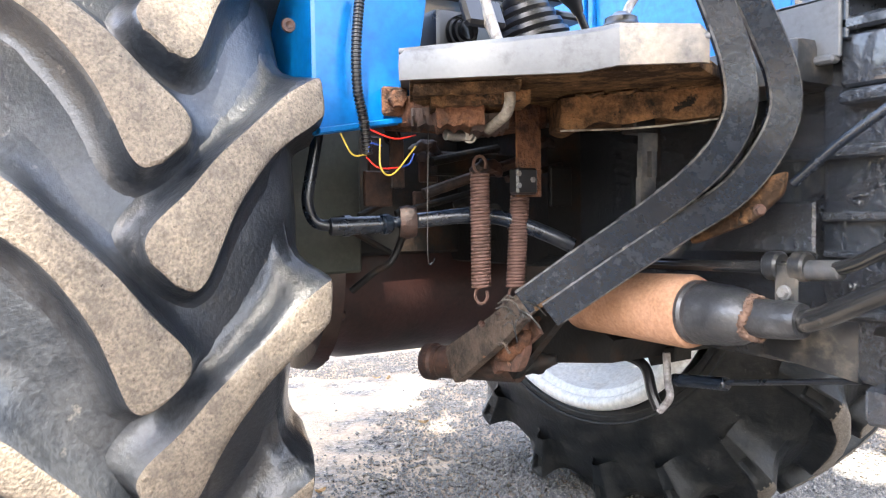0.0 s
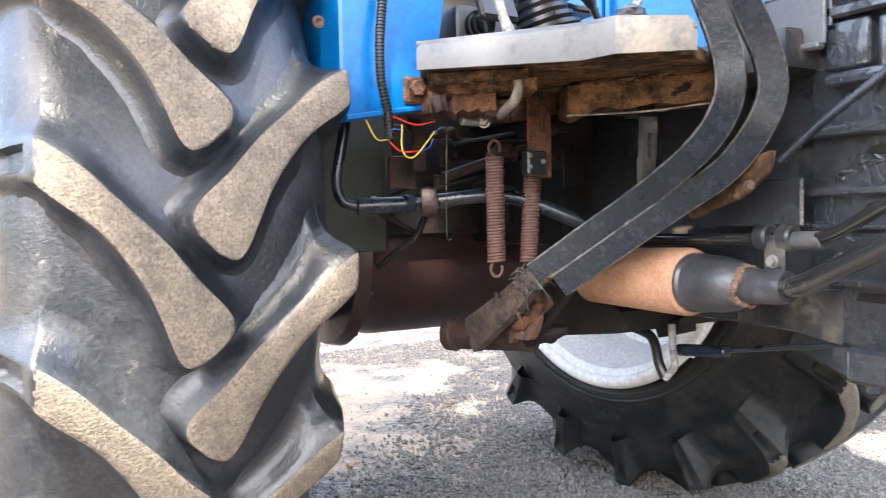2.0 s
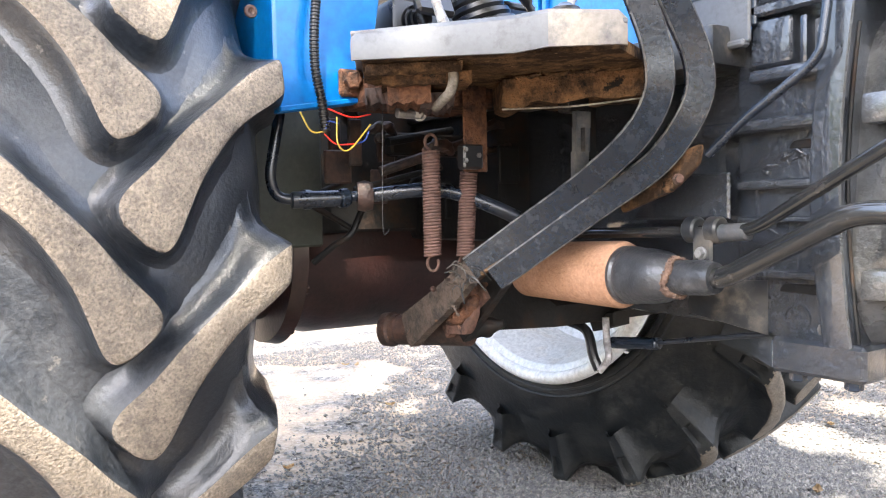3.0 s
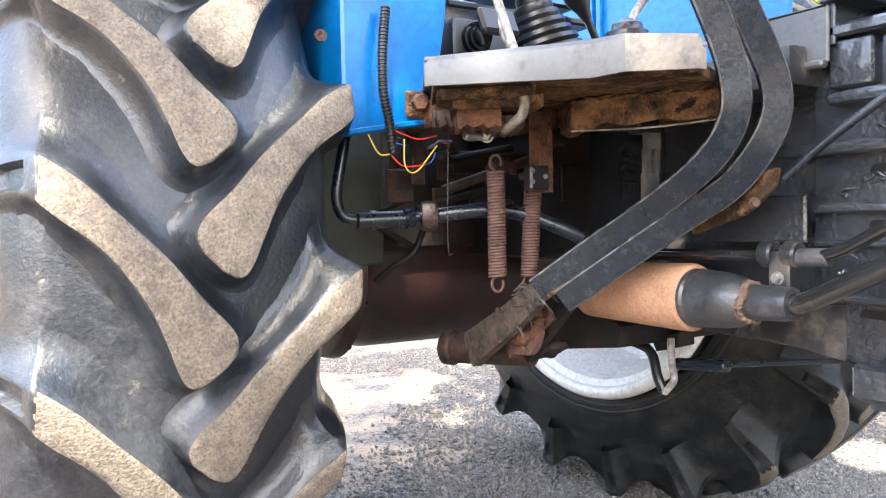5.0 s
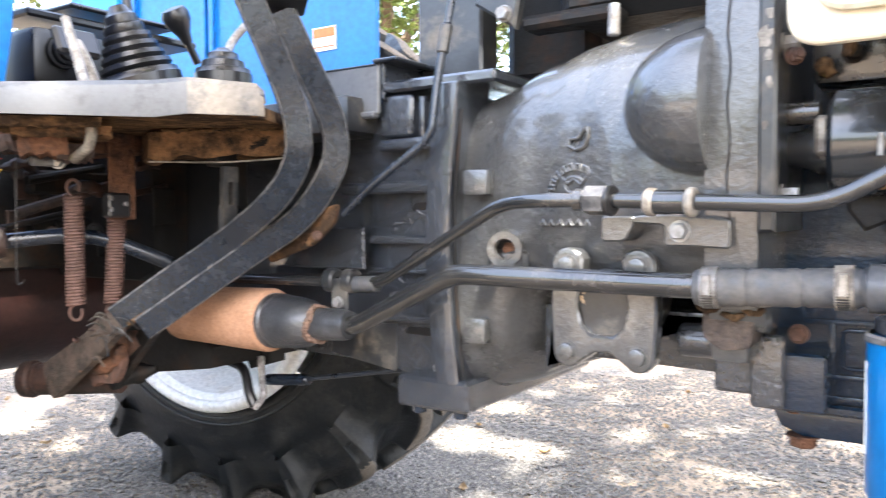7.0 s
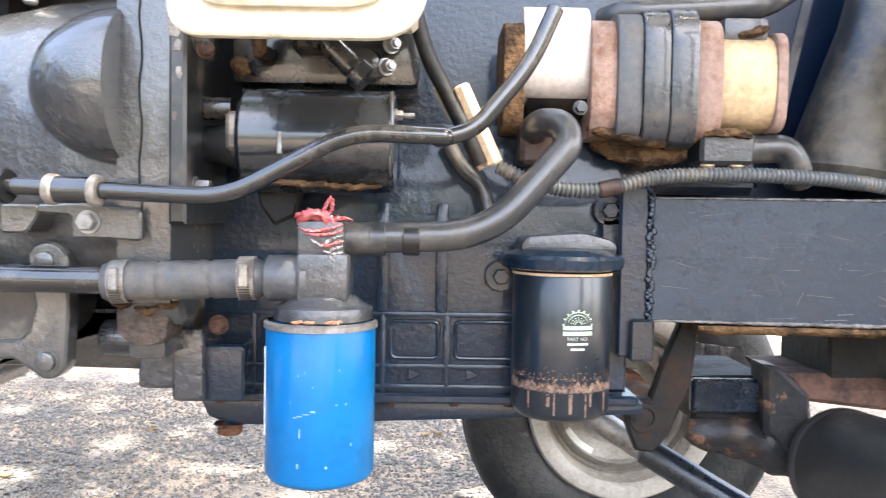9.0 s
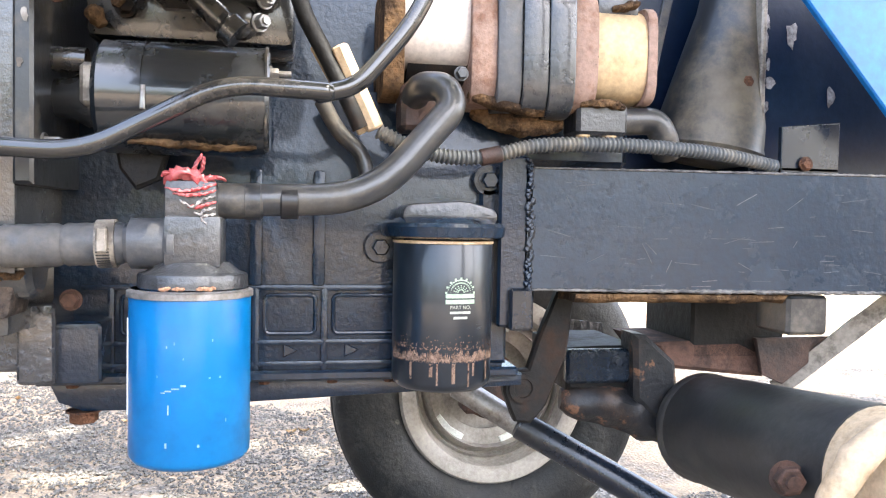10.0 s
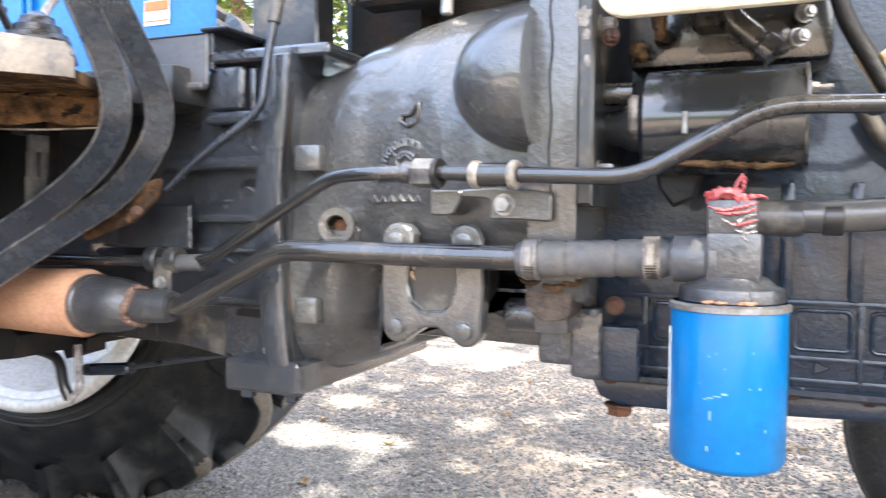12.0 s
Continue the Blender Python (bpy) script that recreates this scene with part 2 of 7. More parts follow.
def box(bm, lo, hi, bevel=0.003, m=None, seg=1, slot=0):
    """A bevelled block between two corners."""
    c = [(a + b) / 2 for a, b in zip(lo, hi)]
    s = [abs(b - a) for a, b in zip(lo, hi)]
    made = bmesh.ops.create_cube(bm, size=1.0, matrix=Matrix.Translation(c) @ Matrix.Diagonal((*s, 1)))["verts"]
    if bevel:
        edges = list({e for v in made for e in v.link_edges})
        made = bmesh.ops.bevel(bm, geom=edges, offset=min(bevel, min(s) * 0.45), segments=seg, affect="EDGES", profile=0.6)["verts"]
    if m is not None:
        place(bm, list(set(made)), m)
    if slot:
        for f in {f for v in made for f in v.link_faces}:
            f.material_index = slot
    return made


def prism(bm, outline, lo, hi, axis="y", bevel=0.003, seg=1):
    """An outline of two coordinates, drawn out along an axis from lo to hi."""
    def at(a, b, d):
        return {"x": (d, a, b), "y": (a, d, b), "z": (a, b, d)}[axis]
    low = [bm.verts.new(at(a, b, lo)) for a, b in outline]
    high = [bm.verts.new(at(a, b, hi)) for a, b in outline]
    faces = [bm.faces.new(low), bm.faces.new(high[::-1])]
    n = len(outline)
    for i in range(n):
        faces.append(bm.faces.new((low[i], low[(i + 1) % n], high[(i + 1) % n], high[i])))
    bmesh.ops.recalc_face_normals(bm, faces=faces)
    if bevel:
        edges = [e for f in faces[:2] for e in f.edges]
        bmesh.ops.bevel(bm, geom=edges, offset=bevel, segments=seg, affect="EDGES", profile=0.6)


def ease(a, b, x):
    f = min(1.0, max(0.0, (x - a) / (b - a)))
    return f * f * (3 - 2 * f)


def lathe(bm, profile, a, b, seg=32, slot_from=None, turn=0.0):
    """A profile of (distance along, radius) turned round the line from a to b; the distance is in metres from a."""
    a, b = Vector(a), Vector(b)
    w = (b - a).normalized()
    u = w.orthogonal().normalized()
    v = w.cross(u)
    rings = []
    for d, r in profile:
        if r < 1e-5:
            rings.append([bm.verts.new(a + w * d)])
        else:
            rings.append([bm.verts.new(a + w * d + (u * math.cos(2 * math.pi * i / seg + turn) + v * math.sin(2 * math.pi * i / seg + turn)) * r) for i in range(seg)])
    for k in range(len(rings) - 1):
        p, q = rings[k], rings[k + 1]
        for i in range(seg):
            j = (i + 1) % seg
            if len(p) == 1 and len(q) == 1:
                continue
            f = bm.faces.new([p[0], q[i], q[j]] if len(p) == 1 else [p[i], p[j], q[0]] if len(q) == 1 else [p[i], p[j], q[j], q[i]])
            if slot_from is not None and k >= slot_from:
                f.material_index = 1
    return rings


def rod(bm, a, b, r, bevel=0.0015, seg=20):
    n = (Vector(b) - Vector(a)).length
    c = min(bevel, r * 0.4, n * 0.4)
    lathe(bm, [(0, 0), (0, r - c), (c, r), (n - c, r), (n, r - c), (n, 0)], a, b, seg)


def curve_points(pts, steps=8):
    """A smooth line through the points (Catmull-Rom)."""
    p = [Vector(q) for q in pts]
    p = [2 * p[0] - p[1]] + p + [2 * p[-1] - p[-2]]
    out = []
    for i in range(1, len(p) - 2):
        for k in range(steps):
            t = k / steps
            a, b, c, d = p[i - 1:i + 3]
            out.append(0.5 * ((2 * b) + (c - a) * t + (2 * a - 5 * b + 4 * c - d) * t * t + (3 * b - a - 3 * c + d) * t ** 3))
    out.append(p[-2])
    return out


def bent(pts, fillet=0.03, steps=6):
    """A line of straight runs with rounded corners, as a bent pipe has."""
    p = [Vector(q) for q in pts]
    out = [p[0]]
    for i in range(1, len(p) - 1):
        a, b, c = p[i - 1], p[i], p[i + 1]
        f = min(fillet, (a - b).length * 0.48, (c - b).length * 0.48)
        s, e = b + (a - b).normalized() * f, b + (c - b).normalized() * f
        for k in range(steps + 1):
            t = k / steps
            out.append(s * (1 - t) ** 2 + b * 2 * t * (1 - t) + e * t * t)
    return out + [p[-1]]


def sweep(bm, line, section, closed=True):
    """A closed section of (side, up) offsets carried along a line; section may be a function of the index."""
    t0 = (line[1] - line[0]).normalized()
    u = t0.cross(Vector((0, 0, 1)))
    u = (t0.orthogonal() if u.length < 0.05 else u).normalized()
    rings = []
    for i, p in enumerate(line):
        t = (line[min(i + 1, len(line) - 1)] - line[max(i - 1, 0)]).normalized()
        u = (u - t * u.dot(t)).normalized()
        v = u.cross(t)
        rings.append([bm.verts.new(p + u * a + v * b) for a, b in (section(i) if callable(section) else section)])
    n = len(rings[0])
    for p, q in zip(rings, rings[1:]):
        for i in range(n):
            bm.faces.new((p[i], p[(i + 1) % n], q[(i + 1) % n], q[i]))
    bm.faces.new(rings[0][::-1])
    bm.faces.new(rings[-1])


def circle(r, n=14):
    return [(r * math.cos(2 * math.pi * i / n), r * math.sin(2 * math.pi * i / n)) for i in range(n)]


def tube(bm, line, r, n=14):
    if callable(r):
        sweep(bm, line, lambda i: circle(r(i), n))
    else:
        sweep(bm, line, circle(r, n))


def resample(line, step):
    out, left = [line[0]], step
    for a, b in zip(line, line[1:]):
        d = (b - a).length
        while left < d:
            out.append(a.lerp(b, left / d))
            left += step
        left -= d
    return out


def corrugated(bm, pts, r, pitch=0.006, n=12):
    line = resample(curve_points(pts, 12), pitch / 4)
    tube(bm, line, lambda i: r * (1.0 if i % 4 in (1, 2) else 0.80), n)


def bolt(bm, at, way, af=0.019, high=0.009, washer=True, stud=0.0):
    """A hexagon head with a washer, standing off the surface at a point."""
    at, way = Vector(at), Vector(way).normalized()
    r = af / math.sqrt(3)
    if washer:
        lathe(bm, [(0, af * 0.72), (0.002, af * 0.72), (0.002, 0)], at, at + way, 16)
    z = 0.002 if washer else 0.0
    lathe(bm, [(z, r), (z + high - 0.0015, r), (z + high, r * 0.86), (z + high, 0)], at, at + way, 6, turn=0.3)
    if stud:
        lathe(bm, [(z + high, af * 0.3), (z + high + stud, af * 0.3), (z + high + stud, 0)], at, at + way, 10)


def loft(bm, rings, caps=True):
    """Rings of equally many points joined into a skin."""
    vs = [[bm.verts.new(p) for p in ring] for ring in rings]
    n = len(vs[0])
    for p, q in zip(vs, vs[1:]):
        for i in range(n):
            bm.faces.new((p[i], p[(i + 1) % n], q[(i + 1) % n], q[i]))
    if caps:
        bm.faces.new(vs[0][::-1])
        bm.faces.new(vs[-1])
    return vs


def superellipse(yc, zc, a, b, e=3.0, n=40):
    out = []
    for i in range(n):
        t = 2 * math.pi * i / n
        c, s = math.cos(t), math.sin(t)
        out.append((yc + a * math.copysign(abs(c) ** (2 / e), c), zc + b * math.copysign(abs(s) ** (2 / e), s)))
    return out


def flake(bm, x, y, z, wide, high, seed, thick=0.0008):
    """An uneven chip of paint on a plane that faces -y."""
    out = []
    for k in range(14):
        a = 2 * math.pi * k / 14
        f = 1 + 0.7 * noise.noise((math.cos(a) * 1.7, math.sin(a) * 1.7, seed))
        out.append((x + wide * f * math.cos(a), z + high * f * math.sin(a)))
    prism(bm, out, y - thick, y, "y", 0)


def rounded(points, r, steps=6):
    """An outline with its corners rounded; r is one radius or one for each corner."""
    out, n = [], len(points)
    for i, p in enumerate(points):
        p = Vector(p)
        a, b = Vector(points[i - 1]) - p, Vector(points[(i + 1) % n]) - p
        q = r[i] if isinstance(r, (list, tuple)) else r
        da, db = a.normalized() * min(q, a.length * 0.49), b.normalized() * min(q, b.length * 0.49)
        for k in range(steps + 1):
            t = k / steps
            out.append(tuple((p + da) * (1 - t) ** 2 + p * 2 * t * (1 - t) + (p + db) * t ** 2))
    return out


def bm_new():
    return bmesh.new()


def lumpy(bm, line, r, seed, amp=0.5, n=12, scale=60.0, flat=1.0):
    """A tube with a knobbly skin, for caked dirt, rust and rags."""
    rings = []
    line = resample(curve_points(line, 10), r * 0.35)
    k = len(line)
    u = Vector((0, 0, 1)).cross((line[1] - line[0]).normalized())
    u = u.normalized() if u.length > 0.05 else Vector((1, 0, 0))
    for i, p in enumerate(line):
        t = (line[min(i + 1, k - 1)] - line[max(i - 1, 0)]).normalized()
        u = (u - t * u.dot(t)).normalized()
        v = u.cross(t)
        end = math.sin(math.pi * min(max((i + 0.5) / k, 0.02), 0.98)) ** 0.3
        ring = []
        for j in range(n):
            a = 2 * math.pi * j / n
            d = u * math.cos(a) + v * math.sin(a) * flat
            q = p + d * r
            ring.append(p + d * r * end * (1 + amp * noise.noise(q * scale + Vector((seed, 0, 0))) + 0.5 * amp * noise.noise(q * scale * 2.7 + Vector((0, seed, 0)))))
        rings.append(ring)
    loft(bm, rings)


def rough_bar(bm, p, q, wide, high, seed, amp=0.004, n=22, side=Vector((-0.87, 0.5, 0))):
    """A bar of eaten, caked sheet from p to q: its section hangs down by high and goes back by wide."""
    p, q = Vector(p), Vector(q)
    rings = []
    for i in range(n + 1):
        f = i / n
        o = p.lerp(q, f)
        j = [amp * noise.noise((f * 9 + k * 3.1, seed, k)) for k in range(6)]
        h = high * (1 + 0.25 * noise.noise((f * 6, seed, 9)))
        rings.append([o + Vector((j[0], j[0], 0)), o + Vector((j[1], -j[1], -h * 0.5)), o + side * 0.006 + Vector((j[2], j[2], -h + j[3])), o + side * wide * 0.5 + Vector((0, 0, -h * 0.9 + j[4])), o + side * wide + Vector((0, 0, -h + j[5])), o + side * wide])
    loft(bm, rings)


# ---------------------------------------------------------------- the tractor and its wheels
tractor = tagged(new("tractor"), "blue and black farm tractor parked on sandy gravel under trees", "tractor")
TURN = 2 * math.pi
AXLE_X, AXLE_Z, TYRE_R = -1.735, 0.72, 0.74
LUGS = 18
# depth of the carcass under the lug faces, from the middle out to the bead
CARCASS = [(0.0, 0.044), (0.06, 0.047), (0.10, 0.052), (0.13, 0.062), (0.15, 0.075), (0.165, 0.093), (0.178, 0.118), (0.195, 0.155), (0.212, 0.195), (0.228, 0.235), (0.237, 0.27), (0.236, 0.30)]


# the outer side of the near tyre stands fuller
FULLER = [(0.0, 0.044), (0.06, 0.045), (0.10, 0.048), (0.13, 0.051), (0.16, 0.056), (0.18, 0.062), (0.20, 0.075), (0.215, 0.095), (0.228, 0.125), (0.242, 0.160), (0.257, 0.20), (0.272, 0.245), (0.278, 0.28), (0.268, 0.309)]
BEAD = 0.312


def face_drop(u):
    """How far the lug faces fall below the crown at u from the middle."""
    return 0.024 * min(abs(u) / 0.212, 1.2) ** 2.4


def carcass_drop(u, form=CARCASS):
    u = abs(u)
    for (a, p), (b, q) in zip(form, form[1:]):
        if u <= b:
            return p + (q - p) * (u - a) / (b - a)
    return 0.27


def carcass_near(u, drop, form):
    """The point of the carcass that lies closest under a point of a lug: across and drop."""
    if abs(u) < 0.12:
        return u, carcass_drop(u, form)
    best = None
    for (a, p), (b, q) in zip(form, form[1:]):
        f = ((u - a) * (b - a) + (drop - p) * (q - p)) / ((b - a) ** 2 + (q - p) ** 2)
        f = min(1.0, max(0.0, f))
        x, y = a + (b - a) * f, p + (q - p) * f
        d = (x - u) ** 2 + (y - drop) ** 2
        if best is None or d < best[0]:
            best = (d, x, y)
    f = ease(0.12, 0.15, abs(u))
    return u + (best[1] - u) * f, carcass_drop(u, form) * (1 - f) + best[2] * f


def rear_tyre_mesh(outer_form):
    def half(form):
        form = [q for q in form if q[1] < BEAD - 0.001] + [(0.222, BEAD), (0.19, BEAD + 0.01)]
        return [(p.x, p.y) for p in curve_points([(u, TYRE_R - d, 0) for u, d in form], 3)]

    prof = [(-y, r) for y, r in half(outer_form)[::-1]] + half(CARCASS)[1:]
    bm = bm_new()
    lathe(bm, prof + [prof[0]], (0, 0, 0), (0, 1, 0), 144)
    for f in bm.faces:
        c = f.calc_center_median()
        if math.hypot(c.x, c.z) < TYRE_R - 0.16:
            f.material_index = 1
    return bm


# upper and lower edge of a lug's face from its nose to the shoulder: across, round, across, round
LUG_EDGES = [(-0.019, -0.102, 0.006, -0.126), (-0.0245, -0.088, 0.024, -0.1325), (-0.023, -0.073, 0.036, -0.124), (-0.010, -0.055, 0.045, -0.106), (0.018, -0.027, 0.056, -0.078), (0.050, 0.012, 0.072, -0.042),
             (0.080, 0.042, 0.095, -0.006), (0.112, 0.073, 0.117, 0.022), (0.140, 0.101, 0.140, 0.043), (0.166, 0.121, 0.165, 0.062), (0.181, 0.131, 0.183, 0.078)]
# over the shoulder: across, drop of the face, upper and lower edge round
LUG_END = [(0.1895, 0.020, 0.135, 0.086), (0.196, 0.036, 0.137, 0.090), (0.2035, 0.060, 0.139, 0.093), (0.209, 0.085, 0.139, 0.094), (0.214, 0.112, 0.136, 0.096), (0.222, 0.150, 0.132, 0.100)]


def lug_mesh(side, form=CARCASS):
    """One bar of the tread, from its blunt nose out over the shoulder, where it ends in a hollow frame; side -1 or 1. It stands at the front of the wheel."""
    bm = bm_new()
    cols = 8

    def at(u, v, drop):
        r = TYRE_R - drop
        return bm.verts.new((r * math.cos(v / TYRE_R), side * u, r * math.sin(v / TYRE_R)))

    ends = []
    for u, drop, va, vb in LUG_END:
        wide = u + (0.030 * ease(0.02, 0.15, drop) if form is FULLER else 0.0)
        ends.append((wide, drop, va, vb))
    up = curve_points([(a, b, face_drop(a)) for a, b, _, _ in LUG_EDGES] + [(u, a, d) for u, d, a, _ in ends], 3)
    low = curve_points([(a, b, face_drop(a)) for _, _, a, b in LUG_EDGES] + [(u, b, d) for u, d, _, b in ends], 3)
    n = len(up)
    tread = 3 * (len(LUG_EDGES) - 1) + 1
    flat = []
    for k in range(n):
        row = []
        for c in range(cols + 1):
            f = c / cols
            q = up[k].lerp(low[k], f)
            worn = 0.003 * abs(2 * f - 1) ** 5 + 0.0012 * noise.noise((q.x * 60, q.y * 60, 4.0 + side)) + (0.003 if k == 0 else 0.0)
            deep = 0.010 if 2 <= c <= cols - 2 and tread + 5 < k < tread + 12 else 0.0
            row.append((q.x - deep, q.y, (face_drop(q.x) if k < tread else q.z) + worn + deep * 0.5))
        flat.append(row)
    grid = [[at(*q) for q in row] for row in flat]
    for k in range(n - 1):
        for c in range(cols):
            f = bm.faces.new((grid[k][c], grid[k][c + 1], grid[k + 1][c + 1], grid[k + 1][c]))
            f.material_index = 1 if k < tread + (0 if form is FULLER else 2) + (c % 3 == 1) else 0
    # flanks: from the rim of the face down to the carcass, in a hollow curve
    loop = [(k, 0) for k in range(n - 1, -1, -1)] + [(0, c) for c in range(1, cols)] + [(k, cols) for k in range(n)]
    m = len(loop)
    steps = ((0.0035, 0.22), (0.008, 0.52), (0.014, 0.76), (0.022, 0.90), (0.033, 0.97), (0.046, 1.0))
    rings = [[grid[k][c] for k, c in loop]] + [[] for _ in steps]
    for i, (k, c) in enumerate(loop):
        u, v, d = flat[k][c]
        a, b = loop[max(i - 2, 0)], loop[min(i + 2, m - 1)]
        p, q = flat[a[0]][a[1]], flat[b[0]][b[1]]
        t = Vector((math.copysign(math.hypot(q[0] - p[0], q[2] - p[2]), q[0] - p[0]), q[1] - p[1]))
        out = Vector((-t.y, t.x)).normalized()
        if k > 3 and out.y * (1 if c == 0 else -1) < 0:
            out = -out
        elif k <= 3 and out.dot(Vector((u, v)) - Vector((0.05, -0.06))) < 0:
            out = -out
        out = out.lerp(Vector((0, 1 if c == 0 else -1)), ease(tread - 6, tread + 1, k)).normalized()
        soft = 1.1 + 1.0 * ease(0.09, 0.18, u) if out.y > 0 else 0.85
        for ring, (go, deep) in zip(rings[1:], steps):
            go *= soft
            uu = u + out.x * go
            fu, fd = carcass_near(uu, d, form)
            ring.append(at(uu + (fu - uu) * deep, v + out.y * go, d + (fd + 0.002 - d) * deep))
    for p, q in zip(rings, rings[1:]):
        for i in range(m - 1):
            bm.faces.new((p[i], p[i + 1], q[i + 1], q[i]))
    return bm


def rim_mesh(outer, wide, seat, disc_at, hub, thick=0.012):
    """A wheel rim with lips, a well and a dished disc."""
    bm = bm_new()
    h = wide / 2
    prof = [(-h, outer - 0.035), (-h - 0.012, outer - 0.02), (-h - 0.012, outer), (-h - 0.003, outer + 0.006), (-h + 0.008, outer - 0.004), (-h + 0.012, seat), (-h + 0.05, seat - 0.006),
            (-h + 0.09, seat - 0.035), (h - 0.09, seat - 0.035), (h - 0.05, seat - 0.006), (h - 0.012, seat), (h - 0.008, outer - 0.004), (h + 0.003, outer + 0.006), (h + 0.012, outer), (h + 0.012, outer - 0.02), (h, outer - 0.035),
            (h - 0.045, seat - 0.028), (h - 0.09, seat - 0.055), (-h + 0.09, seat - 0.055), (-h + 0.045, seat - 0.028), (-h, outer - 0.035)]
    lathe(bm, prof, (0, 0, 0), (0, 1, 0), 96)
    d = disc_at
    lathe(bm, [(d, seat - 0.05), (d + 0.015, seat - 0.09), (d + 0.05, seat * 0.62), (d + 0.055, hub), (d + 0.055 + thick, hub), (d + 0.05 + thick, seat * 0.62), (d + 0.015 + thick, seat - 0.085), (d + thick, seat - 0.045)], (0, 0, 0), (0, 1, 0), 96)
    return bm


LUG_DATA = {}


def rear_wheel(y, shift, label, form=CARCASS, rubber=RUBBER, lean=0.0, toe=0.0):
    tyre = part("rear_tyre", rear_tyre_mesh(form), [rubber, FARRUBBER], tractor, label, 50)
    tyre.location = (AXLE_X, y, AXLE_Z)
    tyre.rotation_euler = (lean, 0, toe)
    for side in (-1, 1):
        for k in range(LUGS):
            a = shift + (k + (0.0 if side < 0 else 0.5)) * TURN / LUGS
            if (side, rubber) not in LUG_DATA:
                ob = part("lug", lug_mesh(side, form if side < 0 else CARCASS), [rubber, LUGTOP], tyre, "worn dusty tread lug", 50)
                LUG_DATA[side, rubber] = ob.data
            else:
                ob = new("lug", LUG_DATA[side, rubber])
                ob.parent = tyre
                ob["label"] = "worn dusty tread lug"
            ob.matrix_basis = Matrix.Rotation(-a, 4, "Y")
    return tyre


NEAR_Y, FAR_Y = -0.791, 0.655
LUG_SHIFT = 0.0
near_tyre = rear_wheel(NEAR_Y, LUG_SHIFT, "big black rear tyre with sand-dusted chevron lugs", FULLER, lean=-0.042)
far_tyre = rear_wheel(FAR_Y, radians(3), "big black rear tyre of the far wheel, standing on gravel", CARCASS, FARRUBBER, toe=0.12)
for r_, y_ in ((0.452, -0.2365), (0.470, -0.2375)):
    bm = bm_new()
    lathe(bm, [(y_ + 0.004, r_ - 0.004), (y_ - 0.004, r_ - 0.002), (y_ - 0.005, r_ + 0.002), (y_ + 0.004, r_ + 0.005)], (0, 0, 0), (0, 1, 0), 96)
    part("sidewall_ridge", bm, FARRUBBER, far_tyre)
# thin moulded ridges on the carcass between the lugs
bm = bm_new()
line = []
for i in range(6):
    u_, v_ = -0.056 + 0.038 * i / 5, -0.094 + 0.056 * i / 5
    a_, rr = v_ / TYRE_R, TYRE_R - carcass_drop(u_) + 0.0004
    line.append(Vector((rr * math.cos(a_), u_, rr * math.sin(a_))))
tube(bm, line, lambda i: 0.0026 if 0 < i < 5 else 0.0010, 6)
ridge = part("tread_ridge", bm, RUBBER, near_tyre)
for k in range(LUGS):
    if k:
        ridge = new("tread_ridge", ridge.data)
        ridge.parent = near_tyre
    ridge.matrix_basis = Matrix.Rotation(-(LUG_SHIFT + (k + 0.5) * TURN / LUGS), 4, "Y")
for y, d, lean in ((NEAR_Y - 0.121, 0.08, -0.042), (FAR_Y, 0.02, 0.0)):
    wide_ = 0.355 if d > 0.05 else 0.465
    rim = part("rear_rim", rim_mesh(0.422, wide_, 0.402, d - 0.05, 0.1), RIMWHITE, tractor, "white-painted steel rear rim with scuffed lip", 40)
    rim.location = (AXLE_X, y, AXLE_Z)
    rim.rotation_euler = (lean, 0, 0.0 if lean else 0.06)
    h_ = -wide_ / 2 - 0.010
    bm = bm_new()
    lathe(bm, [(h_ + 0.018 * math.sin(q), 0.422 + 0.018 * math.cos(q)) for q in [TURN * i / 14 for i in range(15)]], (0, 0, 0), (0, 1, 0), 96)
    part("rim_lip", bm, RIMWHITE, rim, "thick rolled white lip", 60)
    bm = bm_new()
    lathe(bm, [(h_ + 0.02, 0.404), (h_ + 0.024, 0.399), (h_ + 0.032, 0.399), (h_ + 0.036, 0.394)], (0, 0, 0), (0, 1, 0), 96)
    part("rim_bead_seat", bm, RIMGREY, rim, "grey dusty bead seat")
    for k in range(8):
        bm = bm_new()
        a = k * TURN / 8
        bolt(bm, (0.14 * math.cos(a), d + 0.05, 0.14 * math.sin(a)), (0, -1, 0), 0.027, 0.014)
        part("wheel_nut", bm, STEEL, rim)

# far front wheel
FW = Vector((0.565, 0.93, 0.375))


def front_tyre_mesh():
    bm = bm_new()
    R = 0.385
    half = [(0, R), (0.022, R - 0.001), (0.026, R - 0.010), (0.034, R - 0.010), (0.038, R - 0.004), (0.062, R - 0.012), (0.078, R - 0.035), (0.085, R - 0.075), (0.082, R - 0.115), (0.07, R - 0.145), (0.058, 0.225), (0.05, 0.215)]
    prof = [(-y, r) for y, r in half[::-1]] + half[1:]
    lathe(bm, prof + [prof[0]], (0, 0, 0), (0, 1, 0), 96)
    return bm


